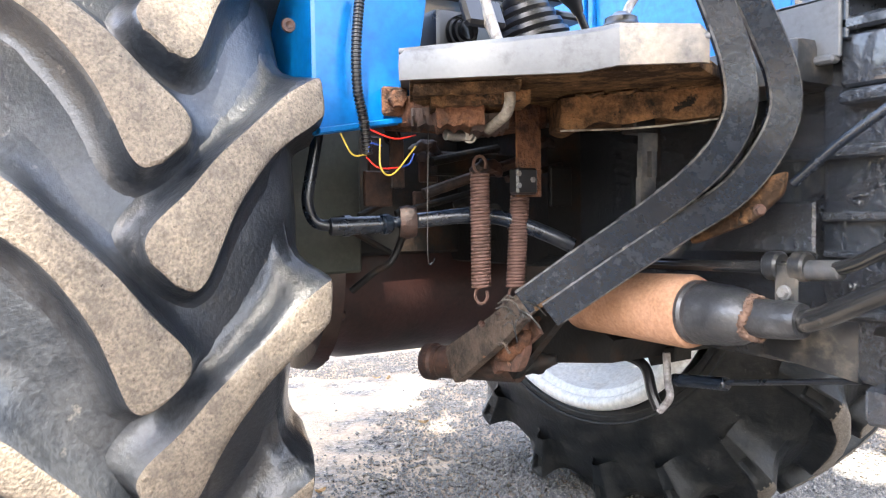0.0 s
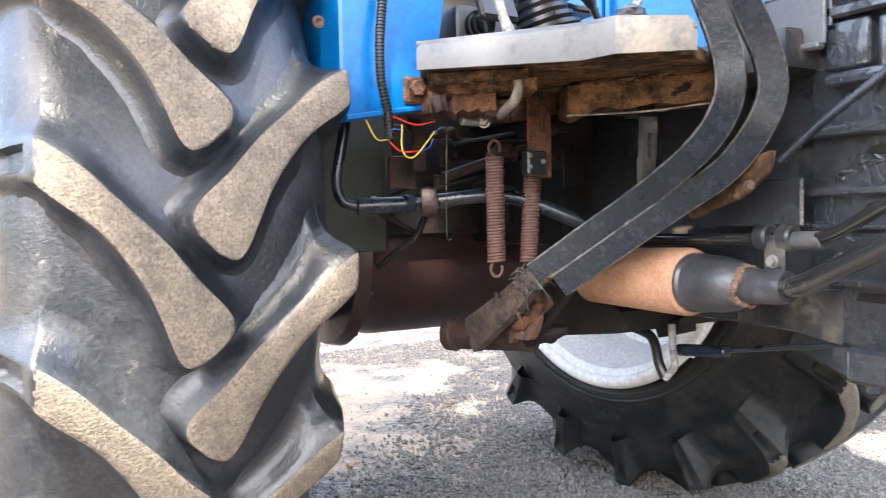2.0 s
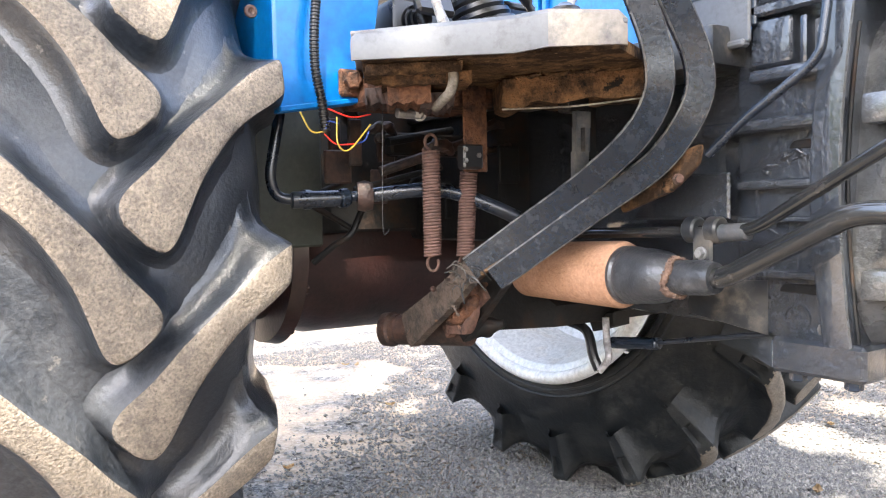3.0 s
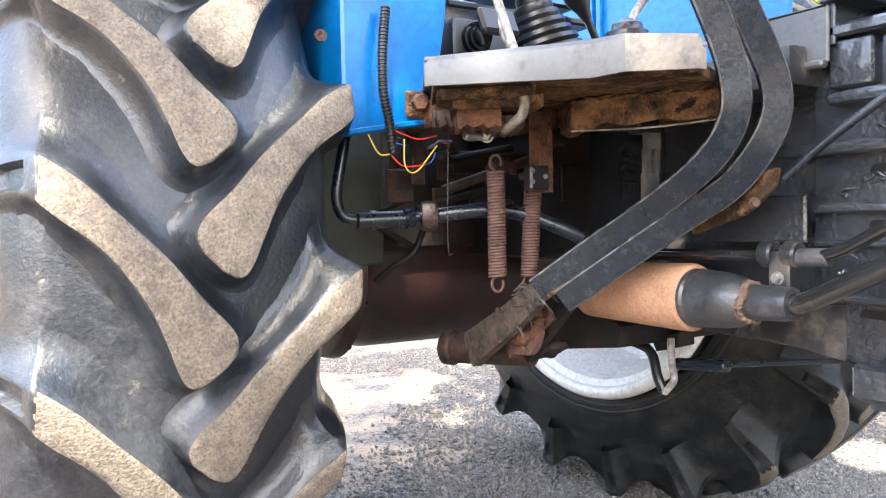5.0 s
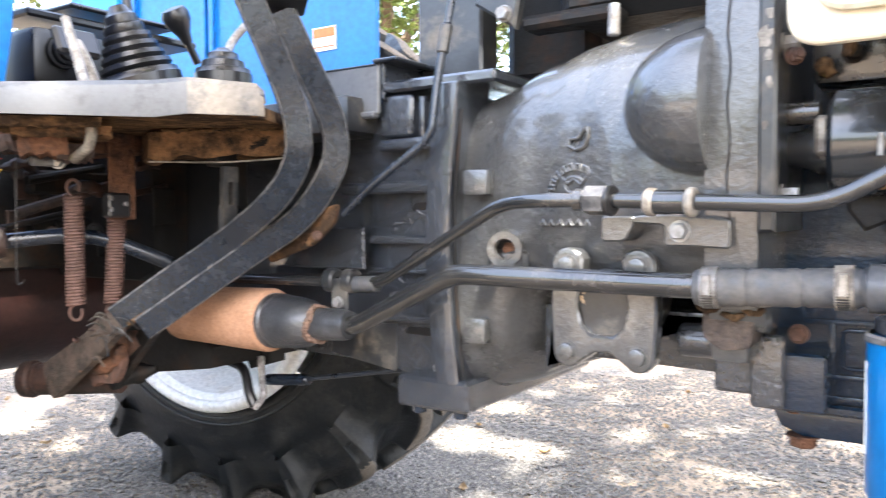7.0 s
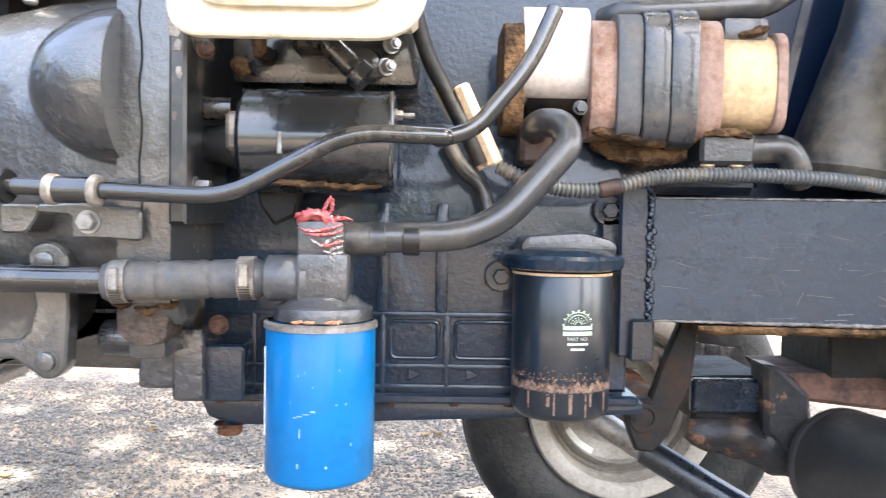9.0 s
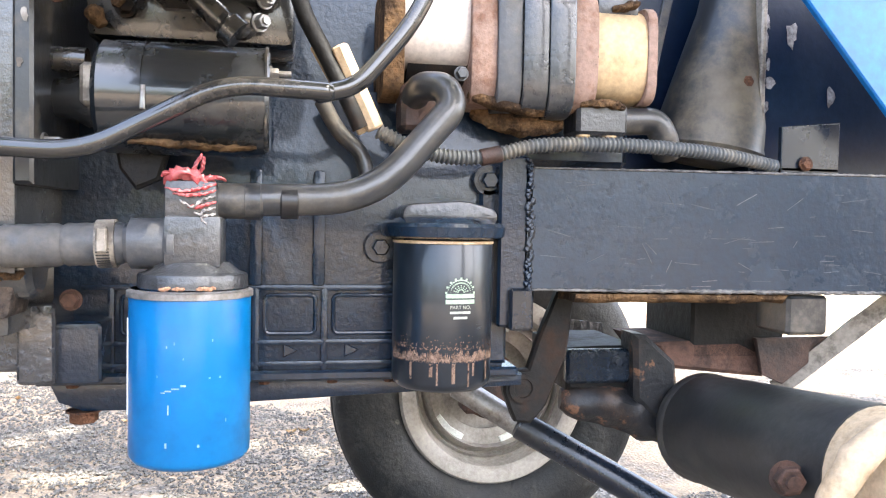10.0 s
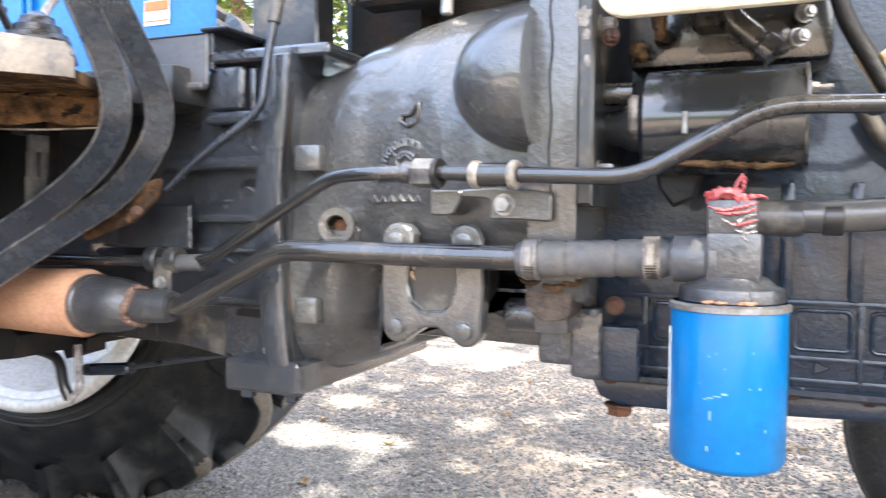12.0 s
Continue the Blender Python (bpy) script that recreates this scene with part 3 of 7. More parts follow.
tyre = part("front_tyre", front_tyre_mesh(), FARRUBBER, tractor, "black ribbed front tyre of the far wheel", 40)
tyre.location = FW
rim = part("front_rim", rim_mesh(0.222, 0.12, 0.205, 0.0, 0.06), RIMGREY, tractor, "dusty grey steel front rim with slots", 40)
rim.location = FW
for k in range(5):
    a = radians(-95 + 72 * k)
    bm = bm_new()
    bolt(bm, (0.078 * math.cos(a), 0.052, 0.078 * math.sin(a)), (0, -1, 0), 0.018, 0.01)
    part("wheel_nut", bm, STEEL, rim)
    bm = bm_new()
    a0 = a + radians(36)
    # no hole: a white block paints the bright background seen through the slot
    ring = [(0.148 + dr, a0 + da) for dr, da in ((-0.011, -0.30), (-0.011, 0.0), (-0.011, 0.30), (0.011, 0.28), (0.011, 0.0), (0.011, -0.28))]
    prism(bm, [(r * math.cos(q), r * math.sin(q)) for r, q in ring], 0.0, 0.02, bevel=0.002)
    part("rim_slot", bm, WHITE, rim, "white block with the brightness seen through a rim slot in its colour")
bm = bm_new()
lathe(bm, [(-0.10, 0), (-0.10, 0.035), (-0.06, 0.05), (-0.05, 0.075), (0.0, 0.08), (0.03, 0.06), (0.03, 0)], (0, 0, 0), (0, 1, 0), 32)
part("front_hub", bm, RUST, rim, "rusty hub")


# ---------------------------------------------------------------- gearbox, bell housing and rear axle
YC = 0.10  # middle of the drive train


def ring_x(x, near, top, bottom, e=3.2, n=44):
    a, b = YC - near, (top - bottom) / 2
    return [(x, y, z) for y, z in superellipse(YC, (top + bottom) / 2, a, b, e, n)]


# bell housing: a cast barrel that widens towards the engine
BELL_FORM = [(-0.592, -0.102, 0.985, 0.556, 6.0), (-0.555, -0.102, 0.988, 0.560, 5.5), (-0.51, -0.102, 1.000, 0.572, 4.6), (-0.44, -0.114, 1.032, 0.600, 3.6), (-0.38, -0.130, 1.054, 0.622, 3.1), (-0.32, -0.148, 1.066, 0.640, 2.8), (-0.26, -0.160, 1.072, 0.65, 2.7), (-0.195, -0.166, 1.074, 0.655, 2.7)]


def bell_ring(x):
    """Section of the housing: a hollow behind the flange, and a lower part that turns in towards the middle."""
    for p, q in zip(BELL_FORM, BELL_FORM[1:]):
        if x <= q[0] + 1e-6:
            f = ease(p[0], q[0], x) * 0.4 + 0.6 * (x - p[0]) / (q[0] - p[0])
            near, top, bottom, e = (a + (b - a) * f for a, b in zip(p[1:], q[1:]))
            break
    out = []
    for x_, y, z in ring_x(x, near, top, bottom, e, 72):
        if y < YC:
            share = min(1.0, (YC - y) / 0.15)
            y += share * 0.115 * ease(0.755, 0.70, z) * ease(-0.50, -0.40, x)
            y += share * 0.024 * ease(0.70, 0.80, z) * (1 - ease(-0.57, -0.47, x))
            y += share * 0.05 * ease(0.665, 0.56, z) * ease(-0.60, -0.45, x)
        out.append((x_, y, z))
    return out


bm = bm_new()
loft(bm, [bell_ring(-0.592 + 0.397 * k / 36) for k in range(37)])
bell = part("bell_housing", bm, BELL, tractor, "black-painted cast bell housing with raised emblem", 50)

# flywheel bulge next to the engine plate: a round-ended barrel along the shaft
bm = bm_new()
rings = []
for k in range(13):
    t = k / 12 * math.pi / 2
    c, s = math.cos(t), math.sin(t)
    rings.append([(-0.200 - 0.100 * s, -0.150 + 0.080 * max(c, 0.02) * math.cos(q), 0.936 + 0.080 * max(c, 0.02) * math.sin(q)) for q in [TURN * i / 48 for i in range(48)]])
loft(bm, rings)
part("starter_bulge", bm, BELL, bell, "rounded cast bulge", 60)

# rear flange of the bell housing with its bolts, and the vertical seam
bm = bm_new()
bow = [(0.022 * math.sin(math.pi * k / 12), 0.556 + 0.444 * k / 12) for k in range(13)]
prism(bm, [(-0.582 - a, z) for a, z in bow] + [(-0.547 - a * 0.8, z) for a, z in bow[::-1]], -0.1175, -0.03, "y", 0.005, 3)
part("flange", bm, GEAR, bell, "vertical flange seam")
bm = bm_new()
tube(bm, [Vector((-0.5455 - a * 0.8, -0.1035, z)) for a, z in bow[1:-1]], 0.0022, 6)
part("gasket_line", bm, GRIMESHADE, bell, "dark gasket line")
for z in (0.604, 0.690, 0.879, 0.965):
    bm = bm_new()
    bolt(bm, (-0.593, -0.092, z), (-0.6, -1, 0), 0.0125, 0.009)
    part("flange_bolt", bm, STEEL, bell, "bright bolt head")
for z0, w in ((0.845, 0.05), (0.645, 0.045)):
    bm = bm_new()
    box(bm, (-0.545, -0.1135, z0), (-0.545 + w * 0.8, -0.08, z0 + 0.036), 0.007, seg=2)
    part("boss", bm, BELL, bell)
# bottom plate under the flange
bm = bm_new()
box(bm, (-0.655, -0.118, 0.548), (-0.535, 0.30, 0.592), 0.005)
part("bottom_plate", bm, GEAR, bell, "black bottom plate")
for x in (-0.63, -0.56):
    bm = bm_new()
    bolt(bm, (x, -0.095, 0.549), (0, 0, -1), 0.018, 0.011)
    part("plate_bolt", bm, CAST, bell)
# raised emblem: a toothed half ring over a bar, with a leaf above it
EX, EZ = -0.372, 0.836


def emblem_stroke(points, name="emblem_stroke", r=0.0030):
    bm = bm_new()
    tube(bm, [Vector((EX + a, -0.1325 - 0.20 * a + 0.9 * max(0, b - 0.07) ** 2, EZ + b)) for a, b in points], r, 8)
    part(name, bm, BELL, bell, "", 60)


emblem_stroke([(-0.042, -0.003), (0.042, -0.003)])
for k in range(10):
    a, b = radians(9 + 18 * k - 5), radians(9 + 18 * k + 5)
    emblem_stroke([(0.030 * math.cos(a), 0.030 * math.sin(a) + 0.006), (0.038 * math.cos(a), 0.038 * math.sin(a) + 0.006), (0.038 * math.cos(b), 0.038 * math.sin(b) + 0.006), (0.030 * math.cos(b), 0.030 * math.sin(b) + 0.006)], "emblem_tooth", 0.0025)
emblem_stroke([(0.014 * math.cos(radians(t)), 0.018 + 0.010 * math.sin(radians(t))) for t in range(20, 330, 30)])
emblem_stroke([(-0.018, 0.028), (-0.008, 0.020), (0.0, 0.026), (0.010, 0.018), (0.018, 0.027)])
emblem_stroke([(-0.008, 0.066), (0.002, 0.060), (0.016, 0.064), (0.020, 0.078), (0.018, 0.086)])
emblem_stroke([(-0.008, 0.066), (-0.006, 0.074), (0.006, 0.074), (0.016, 0.086)])
for k in range(7):
    emblem_stroke([(-0.05 + 0.013 * k, -0.030), (-0.046 + 0.013 * k, -0.024), (-0.042 + 0.013 * k, -0.031)], "cast_letter", 0.0024)
# lifting eye
bm = bm_new()
c = Vector((-0.471, -0.125, 0.775))
lathe(bm, [(0, 0.012), (-0.006, 0.014), (-0.006, 0.023), (0.03, 0.028)], c, c + Vector((-0.25, 1, 0)), 28)
box(bm, (c.x - 0.028, c.y + 0.004, c.z - 0.045), (c.x + 0.028, c.y + 0.04, c.z), 0.006)
part("lifting_eye", bm, BELL, bell, "cast eye with a bolt hole")
bm = bm_new()
bolt(bm, (c.x, c.y + 0.012, c.z), (0.2, -1, 0), 0.017, 0.006, False)
part("eye_bolt", bm, RUST, bell)
# H-shaped bracket low on the side
XA, XB, ZB_, ZT_ = -0.366, -0.281, 0.659, 0.760  # centres of the four lobes


def arc(x, z, r, a0, a1, n=8):
    return [(x + r * math.cos(radians(a0 + (a1 - a0) * k / n)), z + r * math.sin(radians(a0 + (a1 - a0) * k / n))) for k in range(n + 1)]


bm = bm_new()
prism(bm, arc(XA, ZT_, 0.021, 200, 20) + [(XA + 0.016, 0.735), (XA + 0.012, 0.715), (XA + 0.018, 0.690), (XA + 0.030, 0.680), (XB - 0.030, 0.680), (XB - 0.018, 0.690), (XB - 0.012, 0.715), (XB - 0.016, 0.735)]
      + arc(XB, ZT_, 0.021, 160, -20) + [(XB + 0.022, 0.71)] + arc(XB, ZB_, 0.019, 0, -140) + [(XB - 0.034, 0.6605), (XA + 0.034, 0.6595)] + arc(XA, ZB_, 0.019, -40, -180) + [(XA - 0.022, 0.71)], -0.166, -0.140, "y", 0.006, 3)
mount = part("side_bracket", bm, BELL, tractor, "cast mounting bracket with four rounded lobes")
for x in (XA, XB):
    for z in (ZB_, ZT_):
        bm = bm_new()
        lathe(bm, [(0, 0.0125), (0.002, 0.0125), (0.002, 0.0105), (0.007, 0.0095), (0.008, 0.007), (0.008, 0)], (x, -0.166, z), (x, -1, z), 20)
        part("bracket_boss", bm, BELL, mount)
bm = bm_new()
lathe(bm, [(0, 0.0), (0, 0.036), (0.010, 0.044), (0.10, 0.046), (0.10, 0)], ((XA + XB) / 2, -0.157, 0.712), ((XA + XB) / 2, 1, 0.712), 32)
part("bracket_block", bm, DUSTY, mount, "dusty round boss inside the bracket")
for z0, z1 in ((0.74, 0.705), (0.70, 0.675)):
    bm = bm_new()
    lumpy(bm, [(XA + 0.016, -0.152, z0), (XA + 0.015, -0.154, (z0 + z1) / 2), (XA + 0.018, -0.152, z1)], 0.004, 31 + z0, 0.7, 9, 160)
    part("dried_mud", bm, CARD, mount, "dried mud in the corner", 60)
# ribs and clips low behind the bracket
bm = bm_new()
prism(bm, [(-0.450, 0.604), (-0.440, 0.612), (-0.430, 0.690), (-0.405, 0.690), (-0.395, 0.632), (-0.37, 0.632), (-0.20, 0.628), (-0.20, 0.70), (-0.45, 0.70)], -0.055, 0.25, "y", 0.006, 2)
part("inner_web", bm, GEAR, bell, "dark web behind the bracket")
bm = bm_new()
rod(bm, (-0.255, -0.09, 0.672), (-0.205, -0.09, 0.672), 0.020, 0.003, 24)
part("drain_stub", bm, GEAR, bell)

# stepped foot of the housing between bracket and engine
for x0, x1, z0, z1, y_ in ((-0.215, -0.168, 0.617, 0.70, -0.100), (-0.174, -0.138, 0.606, 0.688, -0.112)):
    bm = bm_new()
    box(bm, (x0, y_, z0), (x1, 0.25, z1), 0.007, seg=3)
    part("housing_foot", bm, GEAR, bell, "stepped cast foot")

# gearbox behind the flange: cast box with soft ledges, dark slabs for pockets and a raised corner block
bm = bm_new()
prism(bm, [(-1.25, 0.60), (-0.74, 0.585), (-0.74, 0.975), (-1.25, 0.95)], -0.045, 0.27, "y", 0.012, 2)
prism(bm, [(-0.735, 0.59), (-0.565, 0.572), (-0.565, 0.99), (-0.735, 0.99)], -0.072, 0.27, "y", 0.010, 3)
gear = part("gearbox", bm, GEAR, tractor, "black-painted ribbed cast gearbox")
for z, x0, x1, h, y_ in ((0.851, -0.775, -0.575, 0.018, -0.096), (0.777, -0.725, -0.575, 0.013, -0.090), (0.734, -0.725, -0.575, 0.008, -0.086), (0.913, -0.700, -0.575, 0.018, -0.098), (0.662, -0.70, -0.575, 0.010, -0.086)):
    bm = bm_new()
    box(bm, (x0, y_, z), (x1, -0.04, z + h), 0.007, seg=3)
    part("rib", bm, GEAR, gear)
# slots are not cut: near-black slabs paint the shade inside them
for x0, x1, z0, z1 in ((-0.657, -0.60, 0.826, 0.838), (-0.671, -0.606, 0.642, 0.655), (-0.66, -0.605, 0.757, 0.768)):
    bm = bm_new()
    prism(bm, rounded([(x0, z0 + 0.002), (x1, z0), (x1, z1), (x0 + 0.006, z1)], 0.004, 3), -0.0735, -0.06, "y", 0.001)
    part("slot", bm, GRIMESHADE, gear, "dark slab with a cast slot's shade in its colour")
bm = bm_new()
box(bm, (-0.701, -0.092, 0.933), (-0.641, -0.03, 0.996), 0.009, seg=3)
part("corner_block", bm, GEAR, gear, "raised cast corner block")
bm = bm_new()
box(bm, (-0.632, -0.090, 0.930), (-0.622, -0.03, 0.990), 0.004, seg=2)
part("corner_web", bm, GEAR, gear)
bm = bm_new()
lathe(bm, [(0, 0.019), (0.0025, 0.0185), (0.0025, 0.0155), (0, 0.0145)], (-0.646, -0.072, 0.611), (-0.646, -1, 0.611), 28)
part("cast_ring", bm, GEAR, gear, "raised cast ring")
random.seed(61)
for k in range(16):
    bm = bm_new()
    x_, z_ = random.uniform(-0.70, -0.60), random.choice((0.700, 0.795, 0.880)) + random.uniform(0, 0.03)
    lumpy(bm, [(x_, -0.0725, z_), (x_ + random.uniform(0.003, 0.012), -0.0735, z_ + random.uniform(-0.008, 0.008)), (x_ + random.uniform(0.008, 0.02), -0.0725, z_ + random.uniform(-0.01, 0.01))], random.uniform(0.0012, 0.003), 120 + k, 0.6, 8, 180)
    part("casting_scar", bm, GEAR, gear, "", 60)
bm = bm_new()
box(bm, (-0.70, -0.10, 0.997), (-0.50, 0.05, 1.014), 0.004)
part("top_plate", bm, GEAR, gear, "black plate on the gearbox")
# smooth side cover under the suction pipe
bm = bm_new()
prism(bm, [(-0.817, 0.651), (-0.817, 0.601), (-0.685, 0.582), (-0.685, 0.660)], -0.075, -0.03, "y", 0.01, 2)
part("side_cover", bm, DUSTY, gear)
# plate behind the pipe clamp
bm = bm_new()
prism(bm, [(-0.892, 0.739), (-0.723, 0.739), (-0.723, 0.802), (-0.843, 0.803)], -0.105, -0.098, "y", 0.003)
part("cover_plate", bm, GEAR, gear, "dull sheet plate")

# rear axle housing with its brown drum end, belly of the gearbox
AXLERED = surface("oily_red_brown_primer", (0.034, 0.014, 0.012), 0.36, second=(0.016, 0.009, 0.008), amount=0.5, scale=9, fine=90, bump=0.3, third=(0.07, 0.028, 0.02), third_scale=24, third_at=0.66, coat=0.15)
bm = bm_new()
lathe(bm, [(0, 0.0), (0, 0.15), (0.04, 0.16), (0.20, 0.155), (0.205, 0.205), (0.235, 0.212), (0.24, 0.19), (0.27, 0.185), (0.30, 0.192), (0.80, 0.196), (0.82, 0.178), (1.05, 0.17), (1.08, 0.14), (1.30, 0.14), (1.30, 0)], (-1.70, -0.60, 0.690), (-1.70, 0.60, 0.690), 56)
axle = part("rear_axle_housing", bm, AXLERED, tractor, "dark red-brown rear axle housing")
for k in range(10):
    a_ = TURN * k / 10 + 0.2
    bm = bm_new()
    bolt(bm, (-1.70 + 0.198 * math.cos(a_), -0.366, 0.690 + 0.198 * math.sin(a_)), (0, 1, 0), 0.017, 0.010)
    part("axle_bolt", bm, DARKRUST, axle)
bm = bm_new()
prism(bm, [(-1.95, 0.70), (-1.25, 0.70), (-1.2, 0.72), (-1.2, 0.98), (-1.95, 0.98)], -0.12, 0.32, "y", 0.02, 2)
part("differential_case", bm, GRIMESHADE, tractor, "grimy dark differential case")
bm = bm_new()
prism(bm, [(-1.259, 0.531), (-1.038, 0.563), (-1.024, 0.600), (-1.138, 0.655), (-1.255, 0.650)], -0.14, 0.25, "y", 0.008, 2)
part("gearbox_belly", bm, GRIMESHADE, tractor, "oily black gearbox belly")


# ---------------------------------------------------------------- engine
FACE = -0.045
# plate between bell housing and engine
bm = bm_new()
prism(bm, [(-0.205, 0.72), (-0.15, 0.72), (-0.150, 1.10), (-0.205, 1.10)], -0.185, 0.38, "y", 0.006, 2)
plate = part("engine_plate", bm, BELL, tractor, "thick black engine mounting plate")
bm = bm_new()
prism(bm, [(-0.150, 0.80), (-0.133, 0.80), (-0.133, 1.10), (-0.150, 1.10)], -0.195, 0.38, "y", 0.003)
spacer = part("spacer_plate", bm, DUSTY, plate, "plate edge with chipped paint")
for k, (z, w, h) in enumerate(((1.035, 0.006, 0.007), (1.012, 0.004, 0.005), (0.992, 0.006, 0.009), (0.972, 0.004, 0.006), (0.945, 0.003, 0.006), (0.905, 0.003, 0.004))):
    bm = bm_new()
    flake(bm, -0.1415 + 0.002 * math.sin(k * 2.1), -0.1952, z, w, h, k + 0.5)
    part("paint_chip", bm, WORN, plate, "bare pale chip")
bm = bm_new()
tube(bm, curve_points([(-0.180 + 0.0015 * math.sin(k * 1.7), -0.1853, 0.80 + 0.02 * k) for k in range(14)], 3), 0.0011, 5)
part("casting_seam", bm, GRIMESHADE, plate, "cracked casting seam")
for z in (0.835, 0.985):
    bm = bm_new()
    bolt(bm, (-0.133, -0.165, z), (1, 0, 0), 0.018, 0.014)
    part("plate_bolt", bm, STEEL, plate)
bm = bm_new()
lathe(bm, [(0, 0.03), (0.055, 0.03), (0.06, 0.024), (0.06, 0)], (-0.20, -0.15, 0.725), (0, -0.15, 0.725), 24)
box(bm, (-0.205, -0.155, 0.66), (-0.165, -0.05, 0.80), 0.008, seg=2)
part("lower_lug", bm, BELL, plate)

# cylinder block with ribs, rail and sump
bm = bm_new()
prism(bm, [(-0.16, 0.60), (0.335, 0.60), (0.335, 0.86), (0.30, 0.92), (-0.16, 0.92)], FACE, 0.32, "y", 0.008, 2)
box(bm, (-0.16, 0.03, 0.845), (0.52, 0.30, 1.30), 0.01)
block = part("engine_block", bm, CAST, tractor, "black-painted cast engine block")
for x in (0.050, 0.118):
    bm = bm_new()
    box(bm, (x - 0.007, FACE - 0.012, 0.70), (x + 0.007, FACE + 0.01, 0.828), 0.005, seg=2)
    part("upright_rib", bm, CAST, block)
for z, x0, x1 in ((0.694, -0.13, 0.335), (0.633, -0.13, 0.335), (0.609, -0.13, 0.335)):
    bm = bm_new()
    box(bm, (x0, FACE - 0.006, z), (x1, FACE + 0.01, z + 0.007), 0.003, seg=2)
    part("level_rib", bm, CAST, block)
for x in (-0.10, -0.04, 0.05, 0.125, 0.225):
    bm = bm_new()
    box(bm, (x - 0.004, FACE - 0.006, 0.605), (x + 0.004, FACE + 0.01, 0.70), 0.003, seg=2)
    part("upright_rib", bm, CAST, block)
for x0, x1 in ((0.060, 0.115), (0.135, 0.215), (0.235, 0.32), (-0.09, -0.05), (-0.03, 0.04)):
    bm = bm_new()
    rim_ = [Vector((a_, FACE - 0.001, b_)) for a_, b_ in rounded([(x0, 0.646), (x1, 0.646), (x1, 0.689), (x0, 0.689)], 0.007, 4)]
    tube(bm, rim_ + [rim_[0]], 0.0024, 8)
    part("panel_rim", bm, CAST, block, "rounded cast rim of a panel")
for x in (0.088, 0.156):
    bm = bm_new()
    prism(bm, [(x - 0.008, 0.619), (x + 0.009, 0.627), (x - 0.008, 0.635)], FACE - 0.003, FACE + 0.005, "y", 0.001)
    part("triangle_mark", bm, CAST, block, "raised cast triangle")
for x, z in ((0.186, 0.744), (0.31, 0.822)):
    bm = bm_new()
    lathe(bm, [(0, 0.019), (0.010, 0.017), (0.010, 0)], (x, FACE, z), (x, -1, z), 28)
    bolt(bm, (x, FACE - 0.010, z), (0, -1, 0), 0.017, 0.009)
    part("block_bolt", bm, CAST, block)
bm = bm_new()
box(bm, (-0.175, FACE - 0.012, 0.594), (0.35, 0.33, 0.606), 0.003)
part("sump_rail", bm, CAST, block)
bm = bm_new()
prism(bm, [(-0.165, 0.594), (0.36, 0.594), (0.36, 0.58), (0.0, 0.566), (-0.02, 0.562), (-0.13, 0.562), (-0.155, 0.572)], FACE + 0.004, 0.31, "y", 0.006, 2)
sump = part("oil_sump", bm, CAST, tractor, "black pressed-steel oil sump")
bm = bm_new()
c = Vector((-0.131, -0.030, 0.560))
bolt(bm, (c.x, c.y, 0.563), (0, 0, -1), 0.026, 0.012)
part("drain_plug", bm, RUST, sump, "rusty drain plug")
for x in (-0.14, 0.06, 0.135, 0.2):
    bm = bm_new()
    bolt(bm, (x, FACE + 0.004, 0.594), (0, 0, -1), 0.012, 0.005, False)
    part("sump_bolt", bm, RUST, sump)
# box of the block's rear corner
bm = bm_new()
box(bm, (-0.150, -0.100, 0.603), (-0.098, FACE, 0.668), 0.007, seg=3)
part("rear_corner", bm, CAST, block)
bm = bm_new()
bolt(bm, (-0.125, -0.105, 0.690), (0, -1, 0), 0.015, 0.009)
part("corner_bolt", bm, BROWNRUST, block)

# starter motor
SY = -0.125
s0, s1 = (-0.093, -0.125, 0.900), (0.066, -0.125, 0.893)
bm = bm_new()
L = s1[0] - s0[0]
lathe(bm, [(0, 0), (0, 0.046), (0.006, 0.054), (L * 0.28, 0.054), (L * 0.28, 0.0525), (L * 0.30, 0.0525), (L * 0.30, 0.054), (L - 0.004, 0.054), (L, 0.050), (L, 0)], (s0[0], SY, 0.888), (s1[0], SY, 0.888), 48)
starter = part("starter_motor", bm, STARTER, tractor, "black cylindrical starter motor with oily dust")
bm = bm_new()
prism(bm, rounded([(SY - 0.052, 0.837), (SY + 0.05, 0.837), (SY + 0.05, 0.940), (SY - 0.05, 0.940)], 0.034), s1[0] - 0.005, s1[0] - 0.001, "x", 0.001)
part("end_plate", bm, OILY, starter, "dirt-edged end plate")
bm = bm_new()
prism(bm, [(s0[0] + L * 0.28, 0.871), (s0[0] + L * 0.31, 0.871), (s0[0] + L * 0.31, 0.893), (s0[0] + L * 0.285, 0.893)], SY - 0.0565, SY - 0.05, "y", 0.001)
part("band_clasp", bm, STEEL, starter, "bright band clasp")
bm = bm_new()
lumpy(bm, [(s0[0] + 0.03, SY - 0.030, 0.843), (s0[0] + 0.07, SY - 0.034, 0.842), (s0[0] + 0.11, SY - 0.03, 0.840), (s1[0] - 0.01, SY - 0.03, 0.842)], 0.006, 8, 0.9, 10, 120, 0.6)
part("oily_dirt", bm, EARTH, starter, "oily dirt along the bottom", 60)
bm = bm_new()
lathe(bm, [(0, 0.018), (0.02, 0.02), (0.035, 0.028), (0.045, 0.028)], (s0[0] - 0.045, SY, 0.885), (s0[0], SY, 0.885), 24)
lathe(bm, [(0, 0.012), (0.03, 0.012)], (s0[0] - 0.04, SY - 0.01, 0.92), (s0[0], SY - 0.01, 0.92), 16)
